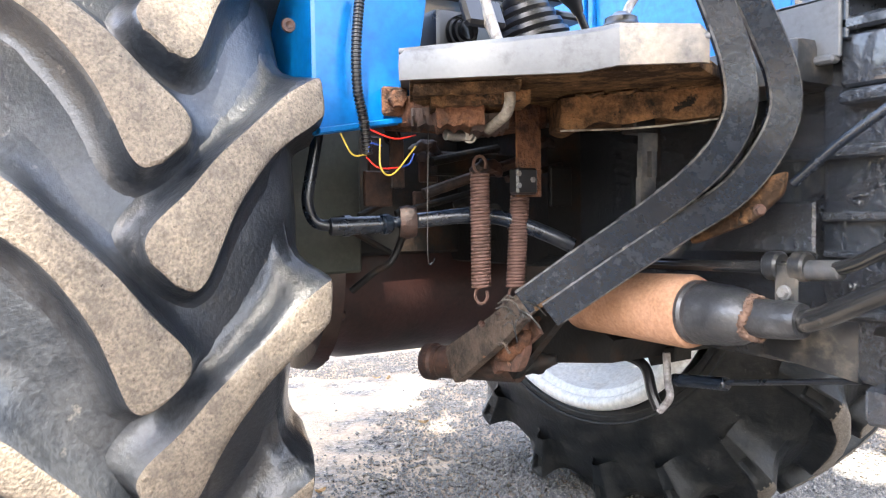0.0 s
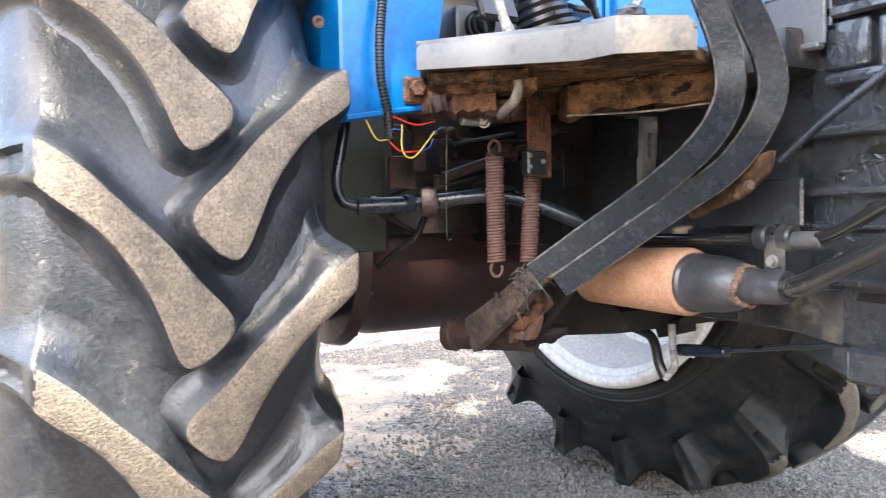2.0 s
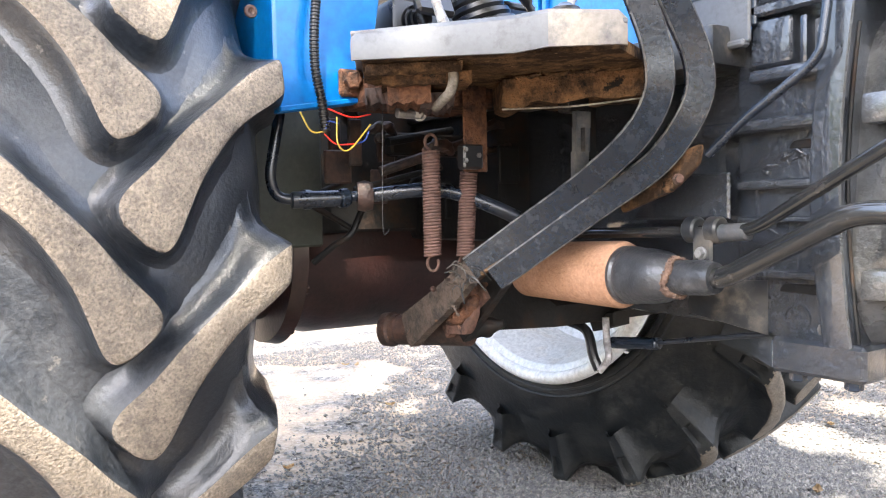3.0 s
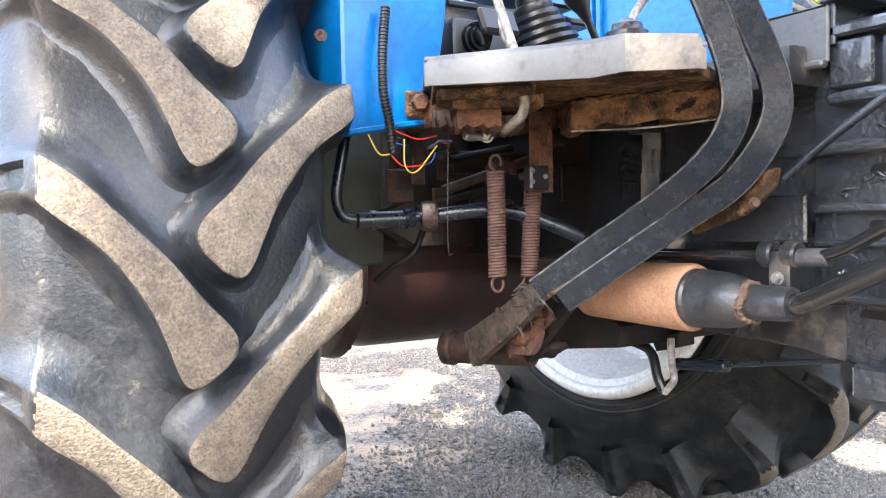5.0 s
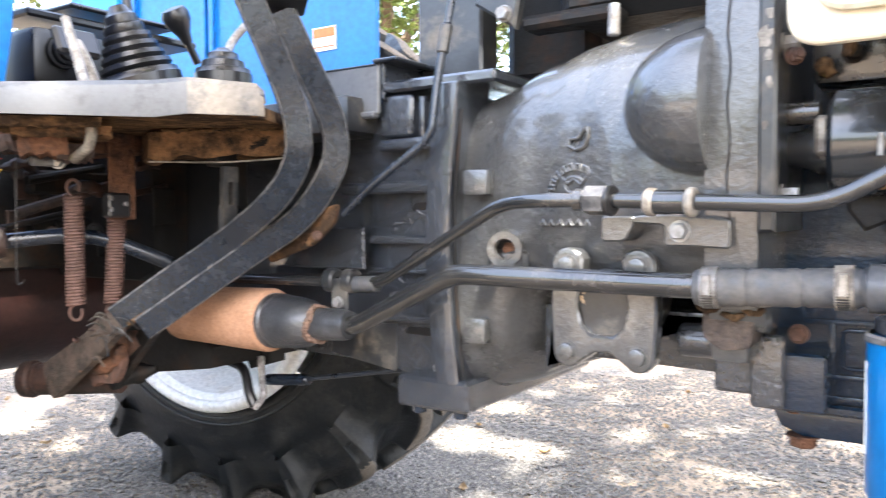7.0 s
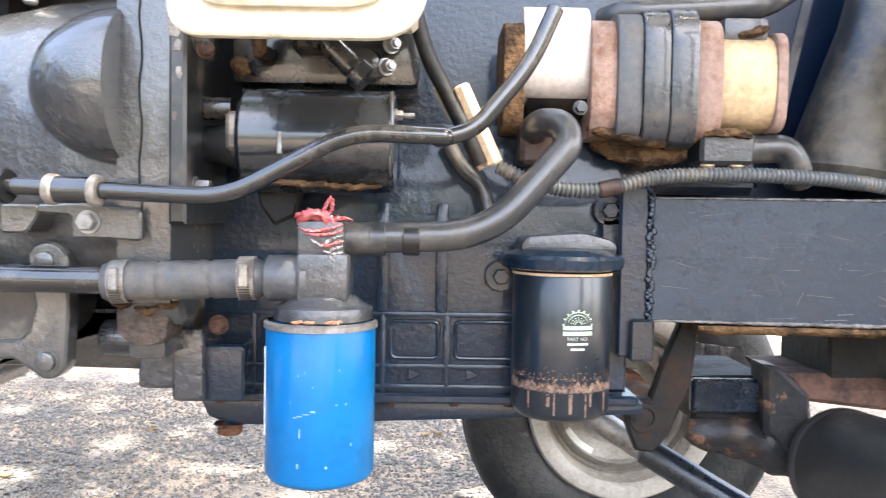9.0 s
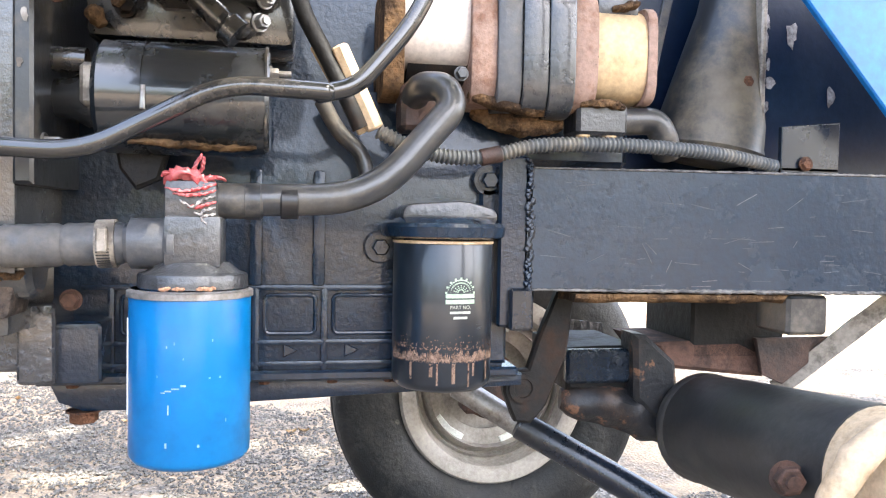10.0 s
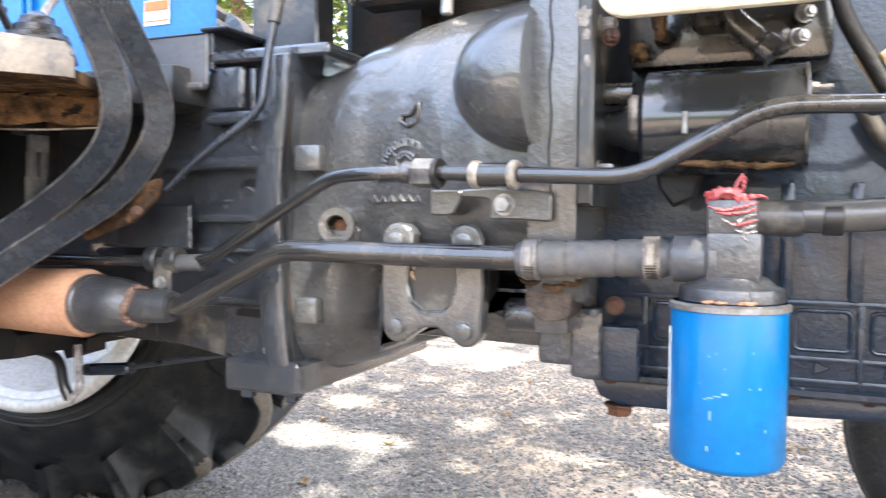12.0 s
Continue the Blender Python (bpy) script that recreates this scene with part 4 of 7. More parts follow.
part("drive_end", bm, OILY, starter)
for z in (0.915,):
    bm = bm_new()
    bolt(bm, (s1[0], SY - 0.02, z), (1, 0, 0), 0.010, 0.006, True, 0.012)
    part("terminal", bm, STEEL, starter, "bright terminal nut")
bm = bm_new()
box(bm, (s0[0] - 0.012, SY - 0.035, 0.875), (s0[0] + 0.002, SY + 0.02, 0.915), 0.004)
part("end_bracket", bm, WORN, starter)
bm = bm_new()
prism(bm, [(s0[0] + 0.01, 0.845), (s0[0] + 0.06, 0.835), (s0[0] + 0.052, 0.81), (s0[0] + 0.03, 0.80), (s0[0] + 0.015, 0.82)], -0.12, -0.10, "y", 0.003)
part("starter_foot", bm, GRIMESHADE, starter, "oily bracket foot")

# blue hydraulic filter with its head
FX, FY = 0.0, -0.20
bm = bm_new()
lathe(bm, [(0, 0), (0, 0.044), (0.003, 0.0495), (0.008, 0.0525), (0.146, 0.0525), (0.150, 0.0515), (0.150, 0)], (FX, FY, 0.557), (FX, FY, 1), 64)
blue_filter = part("hydraulic_filter", bm, FILTERBLUE, tractor, "bright blue spin-on filter canister with chipped paint")
bm = bm_new()
lathe(bm, [(0, 0.050), (0.001, 0.0545), (0.006, 0.0545), (0.008, 0.051)], (FX, FY, 0.703), (FX, FY, 1), 64)
part("filter_seam", bm, STEEL, blue_filter, "crimped metal seam")
for z0, z1 in ((0.60, 0.685),):
    for x in (-1,):
        bm = bm_new()
        a = radians(184)
        for lo, hi in (((-0.0006, -0.0015, z0), (0.0006, 0.0015, z1)),):
            box(bm, lo, hi, 0, Matrix.Translation((FX, FY, 0)) @ Matrix.Rotation(a + radians(8), 4, "Z") @ Matrix.Translation((0.0528, 0, 0)))
        part("label_edge", bm, WHITE, blue_filter, "thin white printed line")
bm = bm_new()
lathe(bm, [(0, 0.0), (0, 0.044), (0.002, 0.0475), (0.012, 0.0475), (0.014, 0.0465), (0.016, 0.040), (0.024, 0.031), (0.024, 0)], (FX + 0.002, FY, 0.710), (FX + 0.002, FY, 1), 40)
box(bm, (-0.020, FY - 0.028, 0.730), (0.028, FY + 0.028, 0.775), 0.004, seg=2)
box(bm, (-0.020, FY - 0.025, 0.770), (0.024, FY + 0.025, 0.806), 0.005, seg=2)

head = part("filter_head", bm, HEADGREY, tractor, "dusty black filter head")
for k, a_ in enumerate((248, 262, 285, 292)):
    bm = bm_new()
    q_ = Vector((FX + 0.002 + 0.0485 * math.cos(radians(a_)), FY + 0.0485 * math.sin(radians(a_)), 0.713))
    lumpy(bm, [q_ + Vector((-0.005, 0, 0.0)), q_, q_ + Vector((0.006, 0, 0.001))], 0.0019, 70 + k, 0.9, 9, 260)
    part("dried_sealant", bm, TAN, head, "dried cream sealant", 60)
bm = bm_new()
lathe(bm, [(0, 0), (0, 0.0225), (0.030, 0.0225), (0.034, 0.026), (0.040, 0.026), (0.040, 0)], (-0.050, FY - 0.002, 0.750), (0.0, FY - 0.004, 0.750), 28)
part("inlet_port", bm, HOSE, head, "dusty inlet neck")
bm = bm_new()
lathe(bm, [(0, 0.016), (0.03, 0.016)], (0.02, FY, 0.789), (0.06, FY, 0.789), 24)
part("outlet_port", bm, DUSTY, head)
bm = bm_new()
lumpy(bm, [(-0.020, FY - 0.016, 0.803), (-0.006, FY - 0.022, 0.812), (0.010, FY - 0.018, 0.806), (0.024, FY - 0.02, 0.800)], 0.0078, 2, 0.95, 18, 210, 0.7)
rag = part("red_rag", bm, RED, head, "torn red plastic wrapping", 120)
for k, pts in enumerate((((-0.004, FY - 0.016, 0.808), (0.004, FY - 0.014, 0.818), (0.010, FY - 0.012, 0.830)), ((0.004, FY - 0.014, 0.808), (0.010, FY - 0.012, 0.817), (0.012, FY - 0.014, 0.828)), ((-0.010, FY - 0.02, 0.808), (-0.018, FY - 0.024, 0.812), (-0.022, FY - 0.022, 0.809)), ((0.012, FY - 0.02, 0.804), (0.022, FY - 0.024, 0.809), (0.032, FY - 0.02, 0.806)))):
    bm = bm_new()
    lumpy(bm, pts, 0.0034, k + 3, 0.9, 10, 300, 0.5)
    part("rag_strip", bm, RED, head, "", 60)
for k in range(6):
    bm = bm_new()
    zf = 0.800 - 0.0052 * k
    lumpy(bm, [(-0.019 + 0.006 * k, FY - 0.0255, zf - 0.001), (-0.004 + 0.004 * k, FY - 0.0270, zf - 0.004 + 0.003 * math.sin(k * 2.3)), (0.012, FY - 0.0265, zf - 0.001), (0.0235, FY - 0.0245, zf + 0.003)], 0.0021, 7 + k, 0.95, 9, 330, 0.7)
    part("wrap_fold", bm, RED if k in (0, 1, 3) else WRAP, head, "crumpled grey plastic" if k in (2, 4, 5) else "", 60)

# black oil filter
BX, BY = 0.252, -0.085
bm = bm_new()
lathe(bm, [(0, 0), (0, 0.046), (0.004, 0.052), (0.010, 0.0545), (0.155, 0.0545), (0.158, 0.053), (0.158, 0)], (BX, BY, 0.594), (BX, BY, 1), 64)
oil = part("oil_filter", bm, surface("black_enamel", (0.008, 0.013, 0.020), 0.3, fine=80, bump=0.03, coat=0.3), tractor, "glossy black spin-on oil filter with rust bands")
bm = bm_new()
lathe(bm, [(0, 0.0555), (0.003, 0.0555)], (BX, BY, 0.7505), (BX, BY, 1), 64)
part("gasket", bm, CARD, oil, "pale paper gasket")
bm = bm_new()
lathe(bm, [(0, 0.0), (0, 0.062), (0.002, 0.067), (0.012, 0.069), (0.016, 0.066), (0.018, 0.058), (0.022, 0.050), (0.023, 0)], (BX, BY, 0.756), (BX, BY, 1), 48)
part("oil_filter_head", bm, CAST, oil, "cast filter head")
bm = bm_new()
prism(bm, rounded([(BX - 0.050, 0.772), (BX + 0.058, 0.772), (BX + 0.056, 0.788), (BX + 0.02, 0.797), (BX - 0.046, 0.792)], 0.010), BY - 0.02, FACE + 0.01, "y", 0.006, 2)
part("head_casting", bm, HEADGREY, oil, "dusty grey casting behind the filter head")


def wrap_patch(bm, cx, cy, r, a0, a1, z0, z1, n=10, slot=0):
    """A thin printed patch on an upright cylinder, between two angles."""
    for k in range(n):
        p, q = radians(a0 + (a1 - a0) * k / n), radians(a0 + (a1 - a0) * (k + 1) / n)
        f = bm.faces.new([bm.verts.new((cx + r * math.cos(a), cy + r * math.sin(a), z)) for a, z in ((p, z0), (q, z0), (q, z1), (p, z1))])
        f.material_index = slot


PINKRUST_BAND = surface("flaking_rust", (0.19, 0.125, 0.090), 0.9, second=(0.09, 0.055, 0.04), amount=0.5, scale=120, fine=300, bump=0.4, third=(0.014, 0.015, 0.018), third_scale=210, third_at=0.56)
bm = bm_new()
random.seed(8)
for k in range(330):
    a_ = 187 + k * 0.5
    wave = 0.0022 * math.sin(k * 0.11) + 0.0016 * math.sin(k * 0.37 + 1)
    wrap_patch(bm, BX, BY, 0.05475, a_, a_ + 0.5, 0.6275 + random.uniform(-0.0016, 0.0012), 0.6365 + wave + random.uniform(-0.003, 0.0025), 1)
for k in range(260):
    a_ = random.uniform(188, 352)
    z_ = 0.640 + random.expovariate(260)
    wrap_patch(bm, BX, BY, 0.05475, a_, a_ + random.uniform(0.4, 2.0), z_, z_ + random.uniform(0.0005, 0.0016), 1)
part("rust_band", bm, PINKRUST_BAND, oil, "band of flaking rust")
for a, wide_a, low_z in ((222, 3, 0.608), (246, 4, 0.612), (254, 2, 0.603), (271, 4, 0.605), (290, 2, 0.601), (296, 3, 0.612), (318, 4, 0.606)):
    bm = bm_new()
    wrap_patch(bm, BX, BY, 0.0548, a, a + wide_a, low_z, 0.626, 2)
    part("rust_run", bm, PINKRUST_BAND, oil)
A0 = 280
bm = bm_new()
wrap_patch(bm, BX, BY, 0.0551, A0 - 17, A0 + 17, 0.6945, 0.6990, 8)
wrap_patch(bm, BX, BY, 0.0551, A0 - 17, A0 + 17, 0.6885, 0.6930, 8)
part("printed_emblem_bar", bm, PALEGREEN, oil)
bm = bm_new()
for k in range(18):  # half ring
    p_, q_ = radians(180 * k / 18), radians(180 * (k + 1) / 18)
    for r_ in (0.78, 1.0):
        wrap_patch(bm, BX, BY, 0.0551, A0 + 15 * r_ * math.cos(q_), A0 + 15 * r_ * math.cos(p_), 0.7000 + 0.0135 * r_ * math.sin((p_ + q_) / 2) - 0.0006, 0.7000 + 0.0135 * r_ * math.sin((p_ + q_) / 2) + 0.0006, 1)
for k in range(9):  # teeth
    a_ = radians(180 * k / 8)
    wrap_patch(bm, BX, BY, 0.0551, A0 + 16.5 * math.cos(a_) - 1.1, A0 + 16.5 * math.cos(a_) + 1.1, 0.7000 + 0.0150 * math.sin(a_) - 0.0008, 0.7000 + 0.0150 * math.sin(a_) + 0.0012, 1)
for k in range(7):  # spokes of the wheel
    a_ = radians(15 + 25 * k)
    for r_ in (0.25, 0.40, 0.55):
        wrap_patch(bm, BX, BY, 0.0551, A0 + 15 * r_ * math.cos(a_) - 0.6, A0 + 15 * r_ * math.cos(a_) + 0.6, 0.7000 + 0.0135 * r_ * math.sin(a_) - 0.0005, 0.7000 + 0.0135 * r_ * math.sin(a_) + 0.0008, 1)
part("printed_emblem", bm, PALEGREEN, oil, "pale printed wheel emblem")
bm = bm_new()
for wd, z in ((12, 0.6795), (8, 0.6740)):
    wrap_patch(bm, BX, BY, 0.0551, A0 - wd, A0 + wd, z - 0.0013, z + 0.0013, 6)
part("printed_number", bm, PRINT, oil, "unreadable printed number")


def on_cylinder(text, size, cx, cy, r, deg, z):
    """A word printed round an upright cylinder."""
    cu = bpy.data.curves.new("word", "FONT")
    cu.body, cu.size, cu.align_x, cu.align_y = text, size, "CENTER", "CENTER"
    ob = bpy.data.objects.new("word", cu)
    scene.collection.objects.link(ob)
    me = bpy.data.meshes.new_from_object(ob.evaluated_get(bpy.context.evaluated_depsgraph_get()))
    bpy.data.objects.remove(ob)
    for v in me.vertices:
        a = radians(deg) + v.co.x / r
        v.co = (cx + r * math.cos(a), cy + r * math.sin(a), z + v.co.y)
    return me


me = on_cylinder("PART NO.", 0.0052, BX, BY, 0.0552, A0, 0.6848)
me.materials.append(PRINT)
word = new("printed_word", me)
word.parent = oil
word["label"] = "white printed words PART NO."

# chips and scratches on the blue canister
for a0, a1, z, h in ((250, 254, 0.6265, 0.0005), (254, 260, 0.6280, 0.0006), (260, 267, 0.6300, 0.0006), (268, 273, 0.6325, 0.0009), (293, 295, 0.638, 0.0008), (303, 305, 0.638, 0.0010), (256.5, 257.8, 0.612, 0.0042), (254, 256, 0.582, 0.0022), (283, 285, 0.581, 0.0012), (262, 263, 0.668, 0.0012), (296, 297, 0.670, 0.0012), (255, 256, 0.665, 0.0010), (270, 271, 0.655, 0.0008), (246, 247, 0.640, 0.001), (310, 311, 0.60, 0.0016)):
    bm = bm_new()
    wrap_patch(bm, FX, FY, 0.0527, a0, a1, z - h, z + h, 3)
    part("paint_chip", bm, CHIPBLUE, blue_filter)

# pipes ---------------------------------------------------------------------
bm = bm_new()
tube(bm, bent([(-1.035, -0.120, 0.717), (-0.732, -0.150, 0.724), (-0.719, -0.150, 0.720), (-0.653, -0.155, 0.726), (-0.435, -0.200, 0.832), (-0.386, -0.215, 0.835), (-0.296, -0.225, 0.834), (-0.081, -0.245, 0.826), (0.031, -0.245, 0.887), (0.120, -0.245, 0.884), (0.108, -0.240, 0.882), (0.143, -0.235, 0.891), (0.195, -0.225, 0.954), (0.218, -0.220, 1.007)], 0.03, 7), 0.0082, 16)
pipe_a = part("pressure_pipe", bm, PIPE, tractor, "bent black steel hydraulic pipe")
c0, c1 = Vector((-0.317, -0.223, 0.834)), Vector((-0.282, -0.228, 0.833))
for x0, x1, r, seg, m in ((-0.002, 0.012, 0.0125, 24, PIPE), (0.012, 0.038, 0.0160, 6, EDGE), (0.038, 0.044, 0.0165, 24, PLASTIC)):
    bm = bm_new()
    w = (c1 - c0).normalized()
    rod(bm, c0 + w * (x0 - 0.012), c0 + w * (x1 - 0.012), r, 0.0015, seg)
    part("union_nut", bm, m, pipe_a)
c0, c1 = Vector((-0.248, -0.230, 0.831)), Vector((-0.199, -0.235, 0.830))
for a, b, r, m in ((0, 1, 0.0125, PIPE), (-0.02, 0.18, 0.0145, WORN), (0.85, 1.02, 0.0150, WORN)):
    bm = bm_new()
    rod(bm, c0.lerp(c1, a), c0.lerp(c1, b), r, 0.002, 20)
    part("pipe_sleeve", bm, m, pipe_a)
bm = bm_new()
c = Vector((-0.224, -0.205, 0.801))
prism(bm, rounded([(c.x - 0.017, c.z - 0.016), (c.x + 0.014, c.z - 0.016), (c.x + 0.05, c.z - 0.018), (c.x + 0.05, c.z + 0.012), (c.x - 0.012, c.z + 0.018), (c.x - 0.05, c.z + 0.016), (c.x - 0.052, c.z + 0.008), (c.x - 0.017, c.z + 0.006)], 0.004, 3), -0.200, -0.192, "y", 0.002)
prism(bm, rounded([(c.x - 0.088, c.z + 0.016), (c.x - 0.088, c.z - 0.012), (c.x - 0.062, c.z - 0.012), (c.x - 0.050, c.z + 0.006), (c.x - 0.050, c.z + 0.016)], 0.005, 3), -0.196, -0.15, "y", 0.002)
clampb = part("pipe_bracket", bm, BELL, tractor, "black bracket under the pipe")
bm = bm_new()
bolt(bm, (c.x, -0.200, c.z), (0, -1, 0), 0.016, 0.009)
part("bracket_bolt", bm, STEEL, clampb)
# hose clamp where the pipe leaves the gearbox
c = Vector((-0.732, -0.150, 0.726))
bm = bm_new()
for dx in (-0.022, 0.012):
    rod(bm, (c.x + dx, c.y, c.z), (c.x + dx + 0.020, c.y, c.z), 0.0175, 0.003, 24)
box(bm, (c.x - 0.006, c.y - 0.012, c.z - 0.050), (c.x + 0.024, c.y - 0.006, c.z + 0.004), 0.003)
pc = part("pipe_clamp", bm, DUSTY, tractor, "dusty two-ring pipe clamp")
bm = bm_new()
bolt(bm, (c.x + 0.009, c.y - 0.012, c.z - 0.030), (0, -1, 0), 0.012, 0.006)
part("clamp_bolt", bm, STEEL, pc)
bm = bm_new()
a, b = Vector((-0.710, -0.150, 0.722)), Vector((-0.659, -0.152, 0.724))
rod(bm, a, b, 0.0115, 0.002, 18)
part("dusty_end", bm, HOSE, pipe_a)

bm = bm_new()
tube(bm, bent([(-0.748, -0.170, 0.659), (-0.687, -0.170, 0.665), (-0.512, -0.185, 0.746), (-0.461, -0.190, 0.746), (-0.202, -0.205, 0.745), (-0.10, -0.205, 0.748)], 0.05, 8), 0.0132, 18)
pipe_b = part("suction_pipe", bm, PIPE, tractor, "thick black suction pipe")
h0, h1 = Vector((-0.206, -0.205, 0.744)), Vector((-0.052, FY, 0.750))
bm = bm_new()
n = 40
line = [h0.lerp(h1, i / n) for i in range(n + 1)]
tube(bm, line, lambda i: 0.0188 + 0.0003 * math.sin(i * 1.9) - (0.0015 if i % 13 == 0 else 0), 24)
hose = part("suction_hose", bm, HOSE, tractor, "dusty wrapped rubber hose")
for f in (0.10, 0.88):
    bm = bm_new()
    c = h0.lerp(h1, f)
    w = (h1 - h0).normalized()
    lathe(bm, [(-0.008, 0.019), (-0.008, 0.0212), (0.008, 0.0212), (0.008, 0.019)], c, c + w, 32)
    box(bm, (-0.0045, -0.004, -0.010), (0.0045, 0.004, 0.012), 0.0015, Matrix.Translation(c + Vector((0, -0.0225, 0.003))))
    part("hose_clip", bm, STEEL if f < 0.5 else WORN, hose, "worm-drive hose clip")
    for k in range(8):
        bm = bm_new()
        box(bm, (-0.0055, -0.0222, -0.0006), (0.0055, -0.0205, 0.0006), 0, Matrix.Translation(c) @ Matrix.Rotation(radians(10 + 8 * k), 4, "X"))
        part("clip_thread", bm, DUSTY, hose)

bm = bm_new()
prism(bm, rounded([(-0.208, 0.728), (-0.208, 0.690), (-0.190, 0.676), (-0.160, 0.680), (-0.152, 0.728)], 0.006, 3), -0.175, -0.12, "y", 0.003, 2)
lug_ = part("dusty_lug", bm, DUSTBROWN, plate, "dust-caked lug under the hose")
for k, (x_, z_) in enumerate(((-0.20, 0.722), (-0.175, 0.716), (-0.155, 0.722))):
    bm = bm_new()
    lumpy(bm, [(x_ - 0.012, -0.178, z_), (x_, -0.180, z_ - 0.004), (x_ + 0.012, -0.178, z_ + 0.001)], 0.005, 140 + k, 0.7, 10, 130, 0.7)
    part("dust_cake", bm, EARTH, plate, "tan dust cake", 60)

# pipe from the filter head to the pump
bm = bm_new()
tube(bm, bent([(0.045, FY, 0.789), (0.052, -0.200, 0.790), (0.162, -0.195, 0.794), (0.242, -0.175, 0.885), (0.237, -0.165, 0.907), (0.215, -0.140, 0.912), (0.213, -0.105, 0.901)], 0.05, 9), 0.0148, 18)
pipe_c = part("pump_pipe", bm, DULLPIPE, tractor, "thick black bent pump pipe")
bm = bm_new()
rod(bm, (0.044, FY, 0.789), (0.063, FY, 0.789), 0.0165, 0.003, 24)
part("pipe_collar", bm, DUSTY, pipe_c)
bm = bm_new()
rod(bm, (0.078, FY + 0.0005, 0.789), (0.094, FY + 0.0005, 0.789), 0.0154, 0.001, 24)
part("tape_band", bm, PLASTIC, pipe_c, "black tape band")
bm = bm_new()
c = Vector((0.211, -0.100, 0.899))
box(bm, (c.x - 0.012, c.y - 0.02, c.z - 0.03), (c.x + 0.03, c.y + 0.03, c.z + 0.02), 0.005)
part("pump_port", bm, DARKRUST, pipe_c)
# thin pipe behind it
bm = bm_new()
tube(bm, curve_points([(0.118, -0.080, 0.901), (0.136, -0.080, 0.870), (0.161, -0.080, 0.844), (0.170, -0.085, 0.808)]), 0.0085, 12)
part("breather_hose", bm, DUSTY, tractor, "thin black rubber hose")

# conduit with its taped end
bm = bm_new()
corrugated(bm, [(0.175, -0.115, 0.867), (0.206, -0.115, 0.853), (0.249, -0.110, 0.843), (0.296, -0.110, 0.845), (0.349, -0.110, 0.858), (0.421, -0.110, 0.862), (0.495, -0.110, 0.861), (0.574, -0.105, 0.856), (0.672, -0.090, 0.842)], 0.0085, 0.0052)
conduit = part("wiring_conduit", bm, CONDUIT, tractor, "grey corrugated wiring conduit")
bm = bm_new()
a, b = Vector((0.286, -0.110, 0.843)), Vector((0.309, -0.110, 0.848))
rod(bm, a, b, 0.0092, 0.001, 16)
part("tape_band", bm, DARKRUST, conduit, "brown tape band")
bm = bm_new()
a, b = Vector((0.133, -0.120, 0.951)), Vector((0.172, -0.118, 0.868))
w = (b - a).normalized()
rod(bm, a, b, 0.0095, 0.002, 8)
part("tape_sleeve", bm, CARD, conduit, "tan taped sleeve")
bm = bm_new()
rod(bm, (0.109, -0.110, 0.952), (0.160, -0.112, 0.864), 0.0055, 0.001, 8)
part("tape_edge", bm, CARD, conduit)
bm = bm_new()
tube(bm, curve_points([(0.070, -0.110, 1.075), (0.084, -0.112, 1.03), (0.098, -0.115, 0.984), (0.121, -0.118, 0.940), (0.144, -0.121, 0.895), (0.157, -0.120, 0.868)]), 0.0088, 12)
part("harness", bm, GRIMESHADE, conduit, "dark cloth-wrapped harness")

# tandem hydraulic pump: alternating sections on one axis
PA = Vector((0.209, -0.055, 0.966))
PB = Vector((0.520, -0.055, 0.966))
PUMP_L = PB.x - PA.x
pump = part("hydraulic_pump", (lambda b: (lathe(b, [(0, 0), (0, 0.040), (PUMP_L * 0.9, 0.040), (PUMP_L * 0.9, 0)], PA, PB, 32), b)[1])(bm_new()), GRIMESHADE, tractor, "tandem gear pump with aluminium and rusty iron sections")


def pump_section(f0, f1, h, m, name, e=5.0, label="", up=0.0):
    bm = bm_new()
    x0, x1 = PA.x + PUMP_L * f0, PA.x + PUMP_L * f1
    rings = []
    for x, k in ((x0, 0.985), (x0 + 0.0015, 1.0), (x1 - 0.0015, 1.0), (x1, 0.985)):
        rings.append([(x, y, z) for y, z in superellipse(PA.y, PA.z + up, h * 0.88 * k, h * k, e, 36)])
    loft(bm, rings)
    return part(name, bm, m, pump, label)


pump_section(-0.09, -0.02, 0.060, EARTH, "pump_flange", 6, "dirt-covered pump flange")
pump_section(-0.02, 0.212, 0.055, ALU, "pump_body", 3.2, "bare aluminium pump body", 0.027)
PUMPBLACK = surface("oily_worn_black_iron", (0.019, 0.022, 0.027), 0.27, second=(0.05, 0.050, 0.048), amount=0.34, scale=13, fine=130, bump=0.3, rough2=0.5, third=(0.20, 0.11, 0.06), third_scale=32, third_at=0.69, coat=0.4)
PINKRUST = surface("pink_rust", (0.25, 0.165, 0.130), 0.75, second=(0.17, 0.090, 0.058), amount=0.42, scale=30, fine=150, bump=0.5, third=(0.08, 0.055, 0.042), third_scale=55, third_at=0.66)
pump_section(0.212, 0.300, 0.066, PINKRUST, "pump_plate", 4, "rusty iron plate")
pump_section(0.300, 0.386, 0.071, HOSE, "pump_plate", 5.5, "black iron section")
pump_section(0.388, 0.479, 0.075, PUMPBLACK, "pump_plate", 5, "black iron section")
pump_section(0.481, 0.574, 0.077, PUMPBLACK, "pump_plate", 5, "black iron section")
pump_section(0.574, 0.667, 0.068, PINKRUST, "pump_plate", 4, "rusty iron plate")
pump_section(0.667, 0.871, 0.054, BRASS, "pump_body", 3.0, "dusty aluminium pump body")
pump_section(0.871, 0.906, 0.056, PINKRUST, "pump_cover", 5, "dull end cover")
bm = bm_new()
